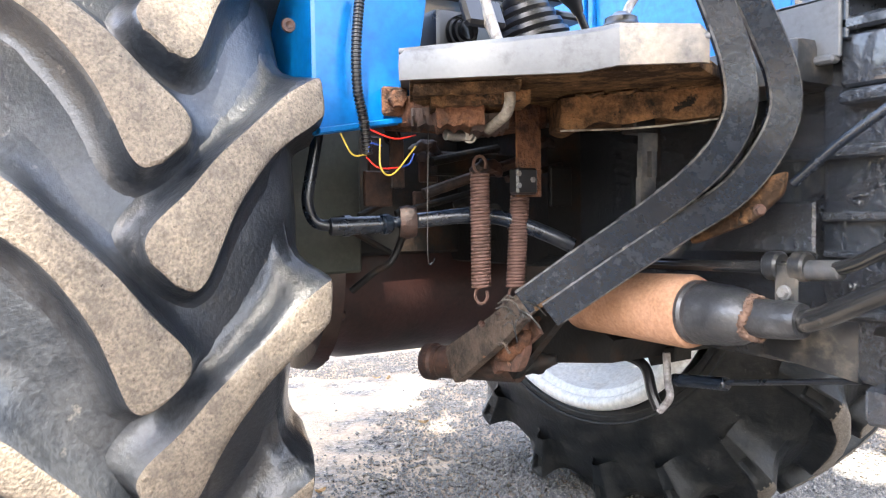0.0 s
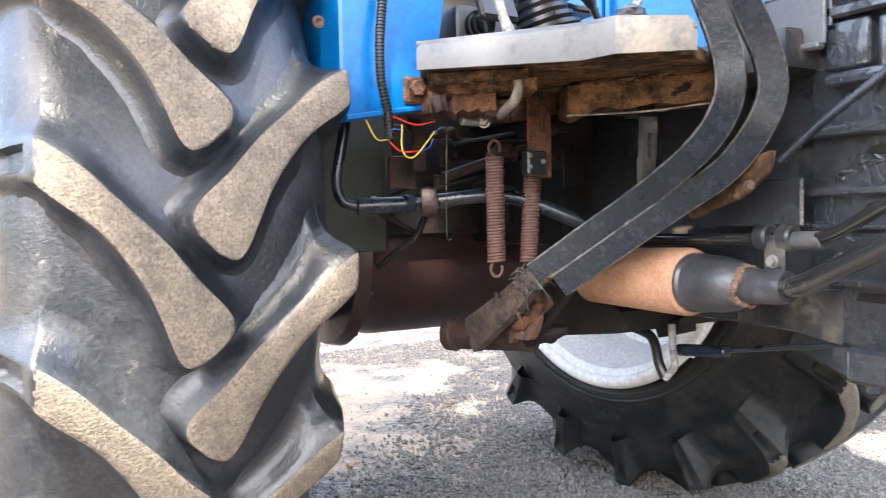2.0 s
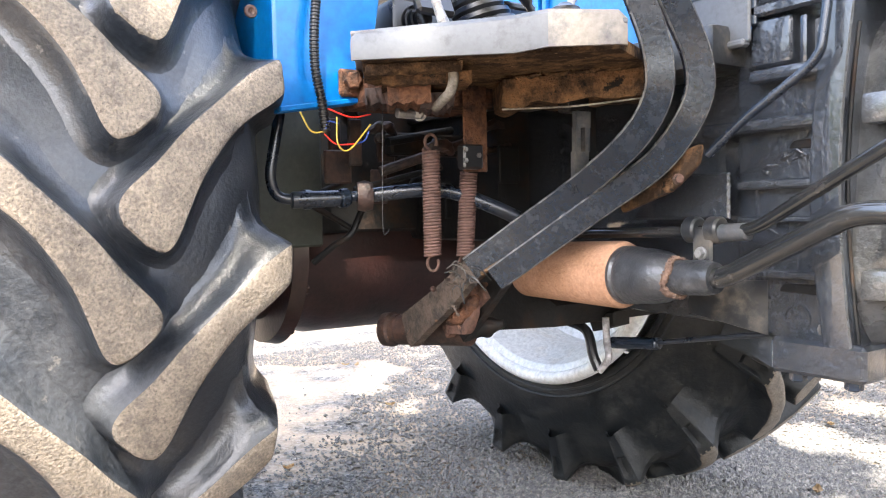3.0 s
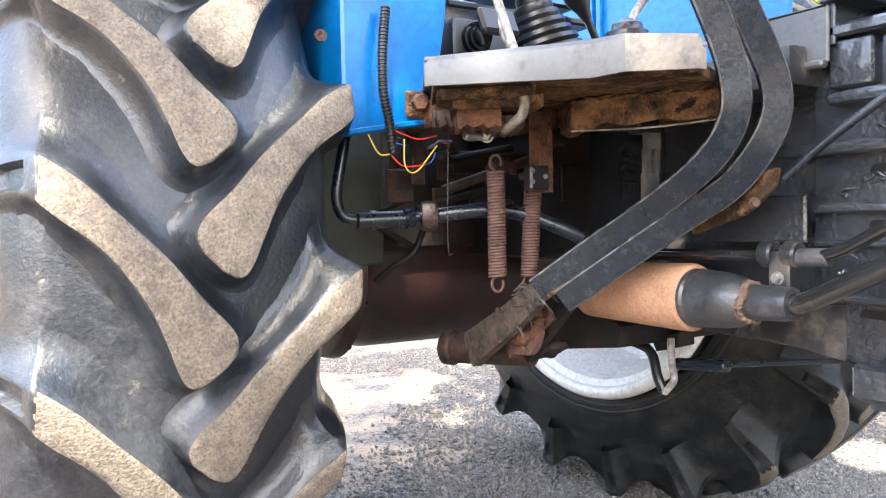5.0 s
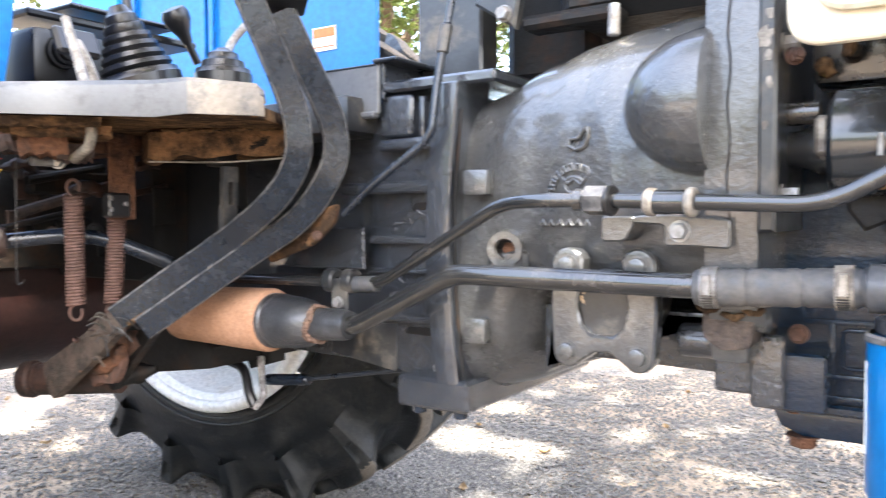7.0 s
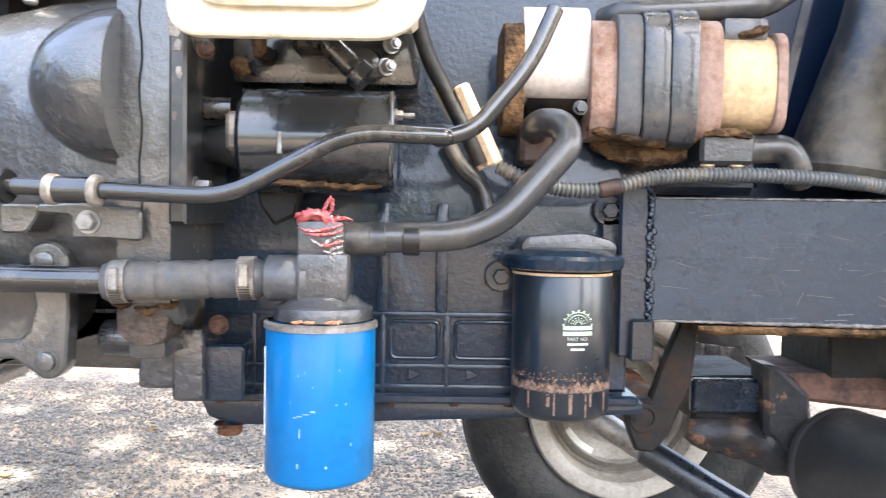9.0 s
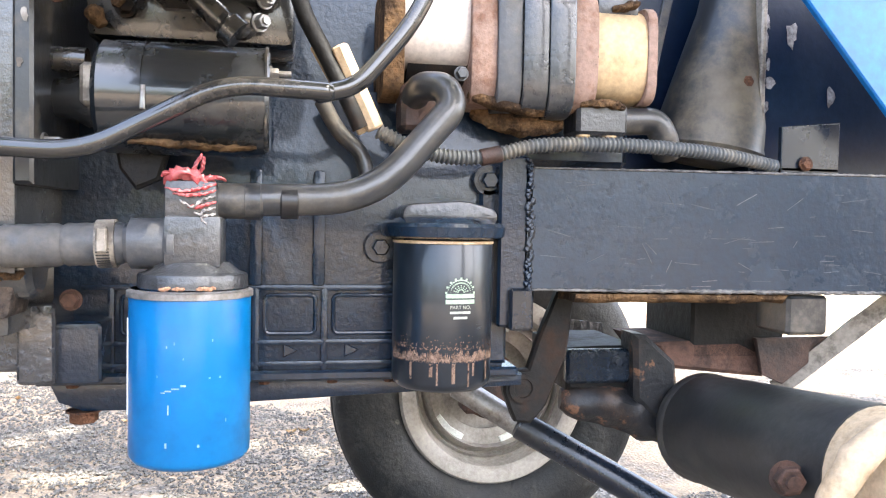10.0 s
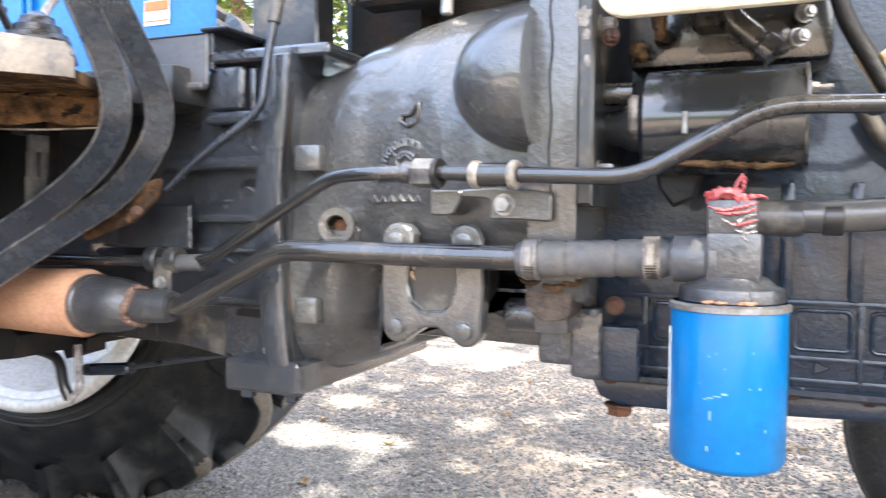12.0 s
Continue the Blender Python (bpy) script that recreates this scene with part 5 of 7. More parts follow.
bolt(bm, (0.263, -0.112, 0.931), (0, -1, 0), 0.011, 0.008)
part("pump_bolt", bm, HOSE, pump)
bm = bm_new()
lumpy(bm, [(0.274, -0.096, 0.912), (0.306, -0.098, 0.904), (0.345, -0.098, 0.900), (0.395, -0.090, 0.900)], 0.012, 4, 0.3, 24, 60, 0.7)
lumpy(bm, [(0.286, -0.060, 0.900), (0.330, -0.070, 0.888), (0.392, -0.070, 0.887)], 0.014, 9, 0.35, 20, 90)
part("pump_dirt", bm, EARTH, pump, "caked oily earth under the pump")
bm = bm_new()
tube(bm, bent([(0.304, -0.030, 1.045), (0.324, -0.060, 1.047), (0.480, -0.060, 1.057), (0.520, -0.040, 1.085)], 0.03), 0.015, 16)
part("upper_pipe", bm, DULLPIPE, pump, "dusty grey pipe over the pump")
bm = bm_new()
box(bm, (0.424, -0.090, 1.008), (0.474, -0.030, 1.037), 0.006, seg=2)
part("inlet_flange", bm, HEADGREY, pump, "dusty inlet flange")
bm = bm_new()
lumpy(bm, [(0.440, -0.092, 1.016), (0.458, -0.094, 1.020), (0.474, -0.090, 1.026)], 0.007, 33, 0.7, 12, 120, 0.7)
part("caked_dust", bm, EARTH, pump, "tan dust on the inlet", 60)
c = Vector((0.429, -0.090, 0.892))
bm = bm_new()
box(bm, (c.x - 0.03, c.y - 0.01, c.z - 0.018), (c.x + 0.03, c.y + 0.04, c.z + 0.018), 0.004)
port = part("port_flange", bm, HEADGREY, pump, "dusty outlet flange")
for dx in (-0.02, 0.012):
    bm = bm_new()
    bolt(bm, (c.x + dx, c.y - 0.001, c.z - 0.018), (0, 0, -1), 0.011, 0.007)
    part("flange_bolt", bm, BRASS, pump)
bm = bm_new()
lumpy(bm, [(c.x - 0.028, c.y - 0.012, c.z + 0.014), (c.x, c.y - 0.013, c.z + 0.017), (c.x + 0.026, c.y - 0.011, c.z + 0.012)], 0.007, 21, 0.6, 14, 120, 0.7)
part("caked_dust", bm, EARTH, pump, "tan dust caked round the outlet", 60)
bm = bm_new()
tube(bm, bent([(c.x + 0.02, c.y + 0.012, c.z), (0.502, -0.080, 0.895), (0.515, -0.080, 0.872), (0.521, -0.070, 0.857)], 0.03), 0.016, 16)
part("outlet_elbow", bm, DUSTY, pump)

# dark clutter above the starter: injection pump, lines and brackets
bm = bm_new()
box(bm, (-0.12, -0.08, 0.955), (0.09, 0.02, 1.06), 0.012, seg=2)
box(bm, (-0.05, -0.10, 0.985), (0.0, -0.05, 1.06), 0.008)
lathe(bm, [(0, 0.018), (0.03, 0.018), (0.034, 0.012), (0.034, 0)], (0.035, -0.09, 0.975), (0.02, -0.2, 0.955), 20)
inj = part("injection_pump", bm, OILY, tractor, "oily black injection pump")
bm = bm_new()
tube(bm, curve_points([(-0.018, -0.110, 1.019), (-0.006, -0.115, 0.993), (0.014, -0.118, 0.973), (0.034, -0.120, 0.955)], 6), lambda i: 0.013 + 0.004 * (i > 14), 14)
part("pump_lever", bm, OILY, inj, "dust-covered lever arm")
for k, (pts, r) in enumerate((((((-0.084, -0.120, 1.010)), ((-0.079, -0.120, 0.993)), ((-0.081, -0.120, 0.974))), 0.010), ((((-0.109, -0.100, 0.979)), ((-0.100, -0.100, 0.968)), ((-0.095, -0.100, 0.960))), 0.012))):
    bm = bm_new()
    lumpy(bm, pts, r, 21 + k, 0.7, 12, 70, 0.7)
    part("dirt_cake", bm, EARTH, inj, "caked tan dirt", 60)
for px_, m_ in ((((0.059, -0.120, 0.992)), STEEL), (((0.054, -0.120, 0.969)), STEEL), (((-0.122, -0.170, 0.973)), BROWNRUST)):
    bm = bm_new()
    bolt(bm, px_, (0.6, -1, 0), 0.013, 0.010, True, 0.004)
    part("union_nut", bm, m_, inj)
for x, z in ((-0.08, 0.985), (0.06, 1.0)):
    bm = bm_new()
    bolt(bm, (x, -0.085, z), (0.3, -1, 0), 0.015, 0.011)
    part("pump_bolt", bm, GRIMESHADE, inj)
# cream fuel tray above
bm = bm_new()
t0, t1 = (-0.094, -0.370, 0.955), (0.098, -0.370, 0.947)
zz = 0.943
def tank_outline(inset):
    return rounded([(t0[0] + inset, zz + inset), (t0[0] + inset, zz + 0.17), (t1[0] + 0.012 - inset, zz + 0.17), (t1[0] - inset, zz + inset)], [0.026, 0.001, 0.001, 0.042], 8)


prism(bm, tank_outline(0), -0.370, -0.356, "y", 0.005, 3)
box(bm, (t0[0] + 0.01, -0.355, zz + 0.06), (t1[0] - 0.01, -0.12, zz + 0.16), 0.006)
tank = part("fuel_tank", bm, CREAM, tractor, "cream-painted fuel tank bottom with rolled rim")
bm = bm_new()
prism(bm, tank_outline(0.020), -0.381, -0.369, "y", 0.007, 3)
part("tank_panel", bm, CREAM, tank)
bm = bm_new()
tube(bm, [Vector((a, -0.3815, b)) for a, b in tank_outline(0.046)], 0.0016, 8)
part("tank_bead", bm, CREAM, tank, "pressed bead")


# ---------------------------------------------------------------- front frame and axle
def beam_y(x):
    return -0.078 - 0.10 * (x - 0.36)
bm = bm_new()
ZT, ZB = 0.838, 0.697
vs = []
for x in (0.356, 1.05):
    y = beam_y(x)
    vs.append([(x, y, ZB), (x, y, ZT), (x, y + 0.075, ZT), (x, y + 0.075, ZT - 0.014), (x, y + 0.016, ZT - 0.014), (x, y + 0.016, ZB + 0.014), (x, y + 0.075, ZB + 0.014), (x, y + 0.075, ZB)])
loft(bm, vs)
bmesh.ops.bevel(bm, geom=[e for e in bm.edges if abs(e.verts[0].co.x - e.verts[1].co.x) > 0.1], offset=0.003, segments=2, affect="EDGES")
beam = part("frame_rail", bm, surface("scratched_black_paint", (0.008, 0.021, 0.040), 0.27, second=(0.014, 0.029, 0.050), amount=0.42, scale=6, fine=120, bump=0.2, third=(0.09, 0.10, 0.115), third_scale=110, third_at=0.70, rough2=0.38, relief=0.12, spec=0.42, coat=0.12), tractor, "scratched black steel frame rail")
bm = bm_new()
box(bm, (0.318, -0.075, 0.655), (0.352, 0.10, 0.850), 0.003)
part("end_plate", bm, CAST, beam, "black end plate with rough weld")
bm = bm_new()
random.seed(3)
for k in range(60):
    z = 0.70 + 0.145 * k / 59
    bmesh.ops.create_icosphere(bm, subdivisions=1, radius=random.uniform(0.0022, 0.0048), matrix=Matrix.Translation((0.3535 + random.uniform(-0.003, 0.003), -0.077, z)))
part("weld_bead", bm, BLACK, beam, "lumpy weld bead")
bm = bm_new()
prism(bm, [(0.300, 0.61), (0.335, 0.61), (0.335, 0.83), (0.300, 0.83)], -0.055, -0.02, "y", 0.004)
part("mount_plate", bm, CAST, beam)
bm = bm_new()
box(bm, (0.33, -0.085, 0.652), (0.358, -0.02, 0.70), 0.003)
part("gusset", bm, BLACK, beam)
SCRATCH = surface("bare_scratch", (0.12, 0.13, 0.14), 0.5, second=(0.05, 0.055, 0.065), amount=0.5, scale=60, fine=200)
random.seed(17)
for k in range(58):
    x = random.uniform(0.375, 0.82)
    z = random.uniform(ZB + 0.006, ZT - 0.008)
    steep = k % 4 == 0
    L_ = random.uniform(0.008, 0.028) if steep else random.uniform(0.004, 0.03)
    r_ = random.uniform(-70, 70) if steep else random.uniform(-7, 7)
    h_ = random.uniform(0.00012, 0.00028)
    bm = bm_new()
    box(bm, (-L_ / 2, -0.0004, -h_), (L_ / 2, 0.0004, h_), 0, pose(x, beam_y(x) - 0.0002, z, 0, r_, -5.7))
    part("paint_scratch", bm, SCRATCH, beam)
# pale strips: wear and weld, with the top edge's highlight in the colour
for name_, z, r_ in (("worn_top_edge", ZT - 0.0012, 0.0017), ("lower_weld", ZB + 0.001, 0.0026)):
    bm = bm_new()
    lumpy(bm, [(x, beam_y(x) + 0.0012, z) for x in (0.358, 0.45, 0.56, 0.67, 0.78, 0.90)], r_, 41, 0.5, 90, 160)
    part(name_, bm, EDGE, beam, "scuffed edge of the rail, made pale like a highlight", 60)
# upright angle on the beam
c = Vector((0.650, -0.130, 0.842))
bm = bm_new()
prism(bm, [(c.x, 0.840), (c.x + 0.076, 0.840), (c.x + 0.076, 0.899), (c.x, 0.892)], beam_y(c.x) + 0.004, beam_y(c.x) + 0.012, "y", 0.001)
box(bm, (c.x, beam_y(c.x) + 0.004, 0.838), (c.x + 0.076, beam_y(c.x) + 0.06, 0.845), 0.001)
ang = part("angle_bracket", bm, BLACK, tractor, "black angle bracket on the frame rail")
bm = bm_new()
bolt(bm, (c.x + 0.03, beam_y(c.x) + 0.002, 0.849), (0, -1, 0), 0.012, 0.004)
part("bracket_bolt", bm, RUST, ang, "rusty bolt")
# lower hanging bracket
bm = bm_new()
prism(bm, [(0.410, 0.690), (0.434, 0.690), (0.424, 0.612), (0.399, 0.549), (0.380, 0.527), (0.359, 0.530), (0.344, 0.567), (0.345, 0.592), (0.375, 0.595), (0.390, 0.640)], -0.015, 0.002, "y", 0.003)
lathe(bm, [(0, 0.018), (0.004, 0.018), (0.004, 0.012), (0.002, 0.011), (0.002, 0)], (0.368, -0.015, 0.572), (0.368, -1, 0.572), 24)
part("hanger_plate", bm, GRIMESHADE, tractor, "black hanging bracket plate")
# axle support: black channel, rusty end and cross box behind the rail
bm = bm_new()
prism(bm, [(0.445, 0.610), (0.492, 0.612), (0.545, 0.612), (0.549, 0.544), (0.447, 0.554)], 0.045, 0.20, "y", 0.005)
support = part("axle_support", bm, GRIMESHADE, tractor, "black axle support channel with rusty end")
bm = bm_new()
box(bm, ((0.441, 0.040, 0.612)[0], 0.030, (0.443, 0.040, 0.565)[2]), ((0.536, 0.040, 0.611)[0], 0.045, (0.442, 0.040, 0.610)[2]), 0.004)
part("channel_web", bm, ARMBLACK, support)
for px_ in (0.8,):
    bm = bm_new()
    c = Vector((0.454, 0.030, 0.595)).lerp(Vector((0.524, 0.030, 0.594)), px_)
    bolt(bm, (c.x, 0.030, c.z), (0, -1, 0), 0.010, 0.005)
    part("web_bolt", bm, BLACK, support)
bm = bm_new()
prism(bm, [(0.525, 0.633), (0.543, 0.631), (0.585, 0.595), (0.592, 0.538), (0.562, 0.516), (0.529, 0.547)], 0.012, 0.06, "y", 0.006)
part("support_end", bm, CHIPPED, support, "end plate blistered with rust")
bm = bm_new()
prism(bm, [(0.556, 0.620), (0.679, 0.622), (0.717, 0.605), (0.719, 0.571), (0.585, 0.585)], 0.02, 0.16, "y", 0.005)
part("cross_box", bm, BROWNRUST, support, "rust-brown cross box")
bm = bm_new()
lumpy(bm, [(0.443, 0.060, 0.540), (0.495, 0.050, 0.534), (0.547, 0.040, 0.519), (0.600, 0.030, 0.490)], 0.028, 6, 0.25, 14, 30)
part("lower_strut", bm, CHIPPED, support, "rust-flecked lower strut", 50)
bm = bm_new()
q4, q5 = (0.407, -0.050, 0.684), (0.699, -0.050, 0.670)
rough_bar(bm, (q4[0], -0.085, ZB - 0.003), (q5[0], -0.105, ZB - 0.003), 0.06, 0.010, 4, 0.003, 24, Vector((0, 1, 0)))
part("lower_flange", bm, EARTH, support, "muddy lower flange", 50)
bm = bm_new()
q6, q7 = (0.662, -0.100, 0.686), (0.726, -0.100, 0.647)
box(bm, (q6[0], -0.108, q7[2]), (q7[0] - 0.01, -0.04, ZB - 0.003), 0.004)
part("spacer_block", bm, DUSTY, support)
bm = bm_new()
prism(bm, [(0.689, 0.628), (0.802, 0.629), (0.836, 0.654), (0.849, 0.654), (0.730, 0.566), (0.699, 0.580)], -0.004, 0.004, "y", 0.001)
part("brace_plate", bm, DARKRUST, support, "dark brown brace plate")
bm = bm_new()
box(bm, ((0.610, 0.020, 0.654)[0], 0.02, q7[2] - 0.05), ((0.747, 0.020, 0.654)[0], 0.16, ZB - 0.004), 0.004)
part("rail_bracket", bm, GRIMESHADE, support)
bm = bm_new()
p, q = Vector((0.860, -0.060, 0.692)), Vector((0.738, 0.020, 0.553))
sweep(bm, [p, p.lerp(q, 0.5), q], [(-0.004, -0.010), (0.004, -0.010), (0.004, 0.014), (-0.004, 0.014)])
part("brace_strap", bm, WORN, support, "pale worn brace strap")
bm = bm_new()
rough_bar(bm, (0.526, 0.250, 0.622), (0.579, 0.250, 0.615), 0.05, 0.025, 8, 0.006)
part("white_sheet", bm, WRAP, support, "scrap of pale sheet", 60)
# cross tube of the front axle, coming towards the near side
bm = bm_new()
a, b = Vector((0.619, 0.030, 0.516)), Vector((0.641, -0.270, 0.544))
w = (b - a).normalized()
n = (b - a).length
a.z -= 0.008
b.z -= 0.008
lathe(bm, [(0.03, 0), (0.03, 0.066), (0.036, 0.070), (n + 0.018, 0.070), (n + 0.018, 0)], a, b, 40)
axle_f = part("front_axle_beam", bm, TUBEBLACK, tractor, "thick black front axle tube")
bm = bm_new()
lathe(bm, [(0.026, 0.0), (0.026, 0.069), (0.030, 0.0712), (0.040, 0.0712), (0.044, 0.070)], a, b, 40)
part("axle_collar", bm, TUBEBLACK, axle_f, "welded collar")
bm = bm_new()
bolt(bm, (0.559, -0.262, 0.533), (-0.25, -1, 0.05), 0.024, 0.014, True, 0.006)
part("axle_bolt", bm, BROWNRUST, axle_f, "big rusty hexagon bolt")
# axle end and hub edge: pale tan that includes the sun falling on them
bm = bm_new()
lathe(bm, [(0, 0.0), (0, 0.0685), (0.25, 0.0685), (0.25, 0)], b + w * 0.016, b + w * 1.2, 32)
part("axle_end", bm, CARD, axle_f, "tan axle end with sunlight in its pale colour")
bm = bm_new()
box(bm, (-0.020, -0.008, -0.004), (0.020, 0.008, 0.006), 0.003, Matrix.Translation((0.647, -0.140, 0.581)) @ pose(0, 0, 0, 0, 10, 70))
part("weld_pad", bm, TUBEBLACK, axle_f)
bm = bm_new()
lumpy(bm, [(0.600, -0.360, 0.615), (0.563, -0.360, 0.587), (0.537, -0.360, 0.555), (0.523, -0.360, 0.517)], 0.014, 3, 0.25, 14, 40)
part("hub_edge", bm, CARD, axle_f, "cream hub edge with sunlight in its pale colour", 60)
# steering drag link
bm = bm_new()
rod(bm, (0.334, 0.220, 0.526), (0.425, 0.180, 0.472), 0.018, 0.002)
link = part("drag_link", bm, STEEL, tractor, "bare steel drag link running to the wheel")
bm = bm_new()
rod(bm, (0.421, 0.180, 0.476), (0.661, 0.050, 0.349), 0.0215, 0.004)
part("link_tube", bm, BLACK, link, "black tube of the link")
bm = bm_new()
lathe(bm, [(0, 0.0), (0, 0.05), (0.03, 0.06), (0.06, 0.06), (0.07, 0.03), (0.2, 0.03), (0.2, 0)], FW + Vector((0, -0.18, 0.02)), FW, 24)
box(bm, (FW.x - 0.10, FW.y - 0.18, FW.z - 0.03), (FW.x + 0.01, FW.y - 0.12, FW.z + 0.06), 0.01)
part("steering_knuckle", bm, DARKRUST, tractor, "rusty steering knuckle")
# radiator shroud, dark drum and hood
bm = bm_new()
lathe(bm, [(0, 0), (0, 0.058), (0.005, 0.074), (0.014, 0.078), (0.020, 0.076), (0.05, 0.074), (0.20, 0.048), (0.34, 0.040), (0.34, 0)], (0.645, 0.06, 0.862), (0.702, 0.06, 1.2), 48)
part("air_cleaner", bm, surface("dull_drum", (0.020, 0.022, 0.025), 0.3, second=(0.12, 0.10, 0.07), amount=0.55, scale=9, fine=60, bump=0.08, rough2=0.55), tractor, "dark dusty drum of the air cleaner")
bm = bm_new()
prism(bm, [(0.522, 0.940), (0.535, 0.940), (0.575, 1.130), (0.563, 1.130)], 0.0, 0.006, "y", 0.001)
part("stay_strap", bm, DUSTY, tractor, "dusty flat steel stay beside the air cleaner")
bm = bm_new()
c0_ = (0.690, 0.000, 0.989)
box(bm, (c0_[0], 0.0, 0.845), (c0_[0] + 0.5, 0.02, 1.25), 0.002)
box(bm, (c0_[0] - 0.004, 0.02, 0.845), (c0_[0] + 0.01, 0.15, 1.25), 0.002)
box(bm, (0.34, 0.14, 0.775), (c0_[0] + 0.5, 0.16, 1.25), 0.002)
panel = part("radiator_side", bm, DEEPBLUE, tractor, "chipped dark blue radiator side panel")
bm = bm_new()
box(bm, (c0_[0] - 0.006, -0.003, 0.855), (c0_[0] + 0.002, 0.02, 1.25), 0.002)
part("panel_edge", bm, WORN, panel, "worn bare edge")
for k, (c_, w_, h_) in enumerate((((0.691, 0.000, 1.040), 0.006, 0.012), ((0.689, -0.000, 1.015), 0.005, 0.020), ((0.693, 0.000, 0.986), 0.004, 0.012), ((0.697, 0.000, 0.962), 0.010, 0.011), ((0.726, 0.000, 1.028), 0.010, 0.024), ((0.786, 0.000, 0.948), 0.008, 0.016), ((0.692, 0.000, 0.931), 0.006, 0.010))):
    bm = bm_new()
    flake(bm, c_[0] + 0.002, -0.0005, c_[2], w_ * 0.7, h_ * 0.7, k * 1.7)
    part("paint_chip", bm, WRAP, panel, "flaked patch")
bm = bm_new()
bolt(bm, (0.666, 0.000, 0.962), (0, -1, 0), 0.014, 0.006, False)
part("panel_bolt", bm, RUST, panel, "rusty bolt")
bm = bm_new()
h = [(0.631, -0.160, 1.023), (0.729, -0.160, 0.914)]
dx, dz = h[1][0] - h[0][0], h[1][2] - h[0][2]
prism(bm, [(h[0][0] - dx, h[0][2] - dz), (h[1][0] + dx * 0.25, h[1][2] + dz * 0.25), (h[1][0] + 0.5, h[1][2] + dz * 0.25), (h[1][0] + 0.5, h[0][2] - dz)], -0.165, -0.155, "y", 0.002)
part("hood_side", bm, BLUE, tractor, "blue sheet-metal hood side")


# ---------------------------------------------------------------- fenders, step, levers and pedals
# near fender: front panel and inner wall
PX = -1.11
bm = bm_new()
pr, pb = (-1.110, -0.409, 1.084), (-1.110, -0.437, 0.921)
pl = (-1.110, -0.595, 0.898)
prism(bm, [(pb[1], pb[2]), (-0.578, 0.898), (-0.578, 1.35), (pr[1] + 0.02, 1.35), (pr[1], pr[2])], PX - 0.012, PX, "x", 0.002)
box(bm, (-2.35, -0.580, 0.90), (PX - 0.002, -0.569, 1.40), 0.002)
fender = part("fender", bm, BLUE, tractor, "bright blue sheet-metal rear fender")
bm = bm_new()
prism(bm, [(-0.578, 0.899), (pb[1], pb[2] + 0.001), (pb[1], pb[2] + 0.009), (-0.578, 0.907)], PX, PX + 0.012, "x", 0.0015)
part("fender_lip", bm, BLUE, fender, "folded lower edge")
c = Vector((-1.108, -0.613, 1.034))
bm = bm_new()
lathe(bm, [(0, 0.0095), (0.003, 0.0085), (0.003, 0.005), (-0.002, 0)], c, c + Vector((1, 0, 0)), 16)
part("rust_hole", bm, DARKRUST, fender, "rusty bolt hole")
c = Vector((-1.100, -0.467, 0.949))
bm = bm_new()
box(bm, (-0.004, -0.02, -0.022), (0.004, 0.02, 0.018), 0.006, Matrix.Translation(c))
bolt(bm, c + Vector((0.004, 0, 0)), (1, -0.3, 0), 0.022, 0.014)
part("rusty_bolt", bm, RUST, fender, "rust-eaten bolt and washer")
# far fender, seen over the gearbox
bm = bm_new()
FFY = 0.40
f0, f1 = (-1.668, 0.400, 1.287), (-1.094, 0.400, 1.184)
box(bm, (-2.3, FFY, 1.02), (f1[0], FFY + 0.012, 1.55), 0.002)
far_f = part("far_fender", bm, BLUE, tractor, "blue sheet-metal fender on the far side")
for x, z0, z1 in ((f0[0], 1.02, 1.5), (f0[0] + 0.03, 1.02, 1.5), (f0[0] - 0.3, 1.02, 1.5), (f0[0] - 0.38, 1.02, 1.5)):
    bm = bm_new()
    box(bm, (x - 0.008, FFY - 0.014, z0), (x + 0.008, FFY, z1), 0.004, seg=2)
    part("fender_rib", bm, BLUE, far_f)
s0 = (-1.286, 0.396, 1.239)
s1 = (-1.213, 0.396, 1.227)
bm = bm_new()
box(bm, (s0[0], FFY - 0.003, s0[2] - 0.028), (s1[0], FFY - 0.001, s0[2] + 0.028), 0)
st = part("warning_sticker", bm, WHITE, far_f, "white sticker with an orange band and unreadable lines")
bm = bm_new()
box(bm, (s0[0] + 0.003, FFY - 0.0045, s0[2] + 0.004), (s1[0] - 0.003, FFY - 0.003, s0[2] + 0.025), 0)
box(bm, (s0[0] + 0.003, FFY - 0.0045, s0[2] - 0.020), (s1[0] - 0.003, FFY - 0.003, s0[2] - 0.017), 0)
part("sticker_band", bm, ORANGE, far_f)

BARESTEP = surface("bare_worn_step", (0.20, 0.175, 0.145), 0.45, 0.1, second=(0.12, 0.112, 0.105), amount=0.45, scale=26, fine=150, bump=0.12, third=(0.08, 0.055, 0.035), third_scale=40, third_at=0.68)
# step: a folded steel plate, worn bright on its edge
SL, SR, SM = Vector((-0.905, -0.568, 0)), Vector((-0.695, -0.325, 0)), Vector((-0.755, -0.408, 0))
back = Vector((-0.30, 0.17, 0))
bm = bm_new()
ZS0, ZS1 = 0.938, 0.972
outer = [SL, SM, SR]
def plate(points, z0, z1, bevel):
    prism(bm, [(p.x, p.y) for p in points], z0, z1, "z", bevel, 2)
plate([SL, SR, SR + Vector((-0.05, 0.05, 0)), SL + back + Vector((0.06, 0.16, 0)), SL + back], ZS1 - 0.006, ZS1, 0.002)
step = part("step_plate", bm, STEPGREY, tractor, "worn grey steel step with folded edge")
bm = bm_new()
w = (SR - SL).normalized()
nrm = Vector((w.y, -w.x, 0))
rings = []
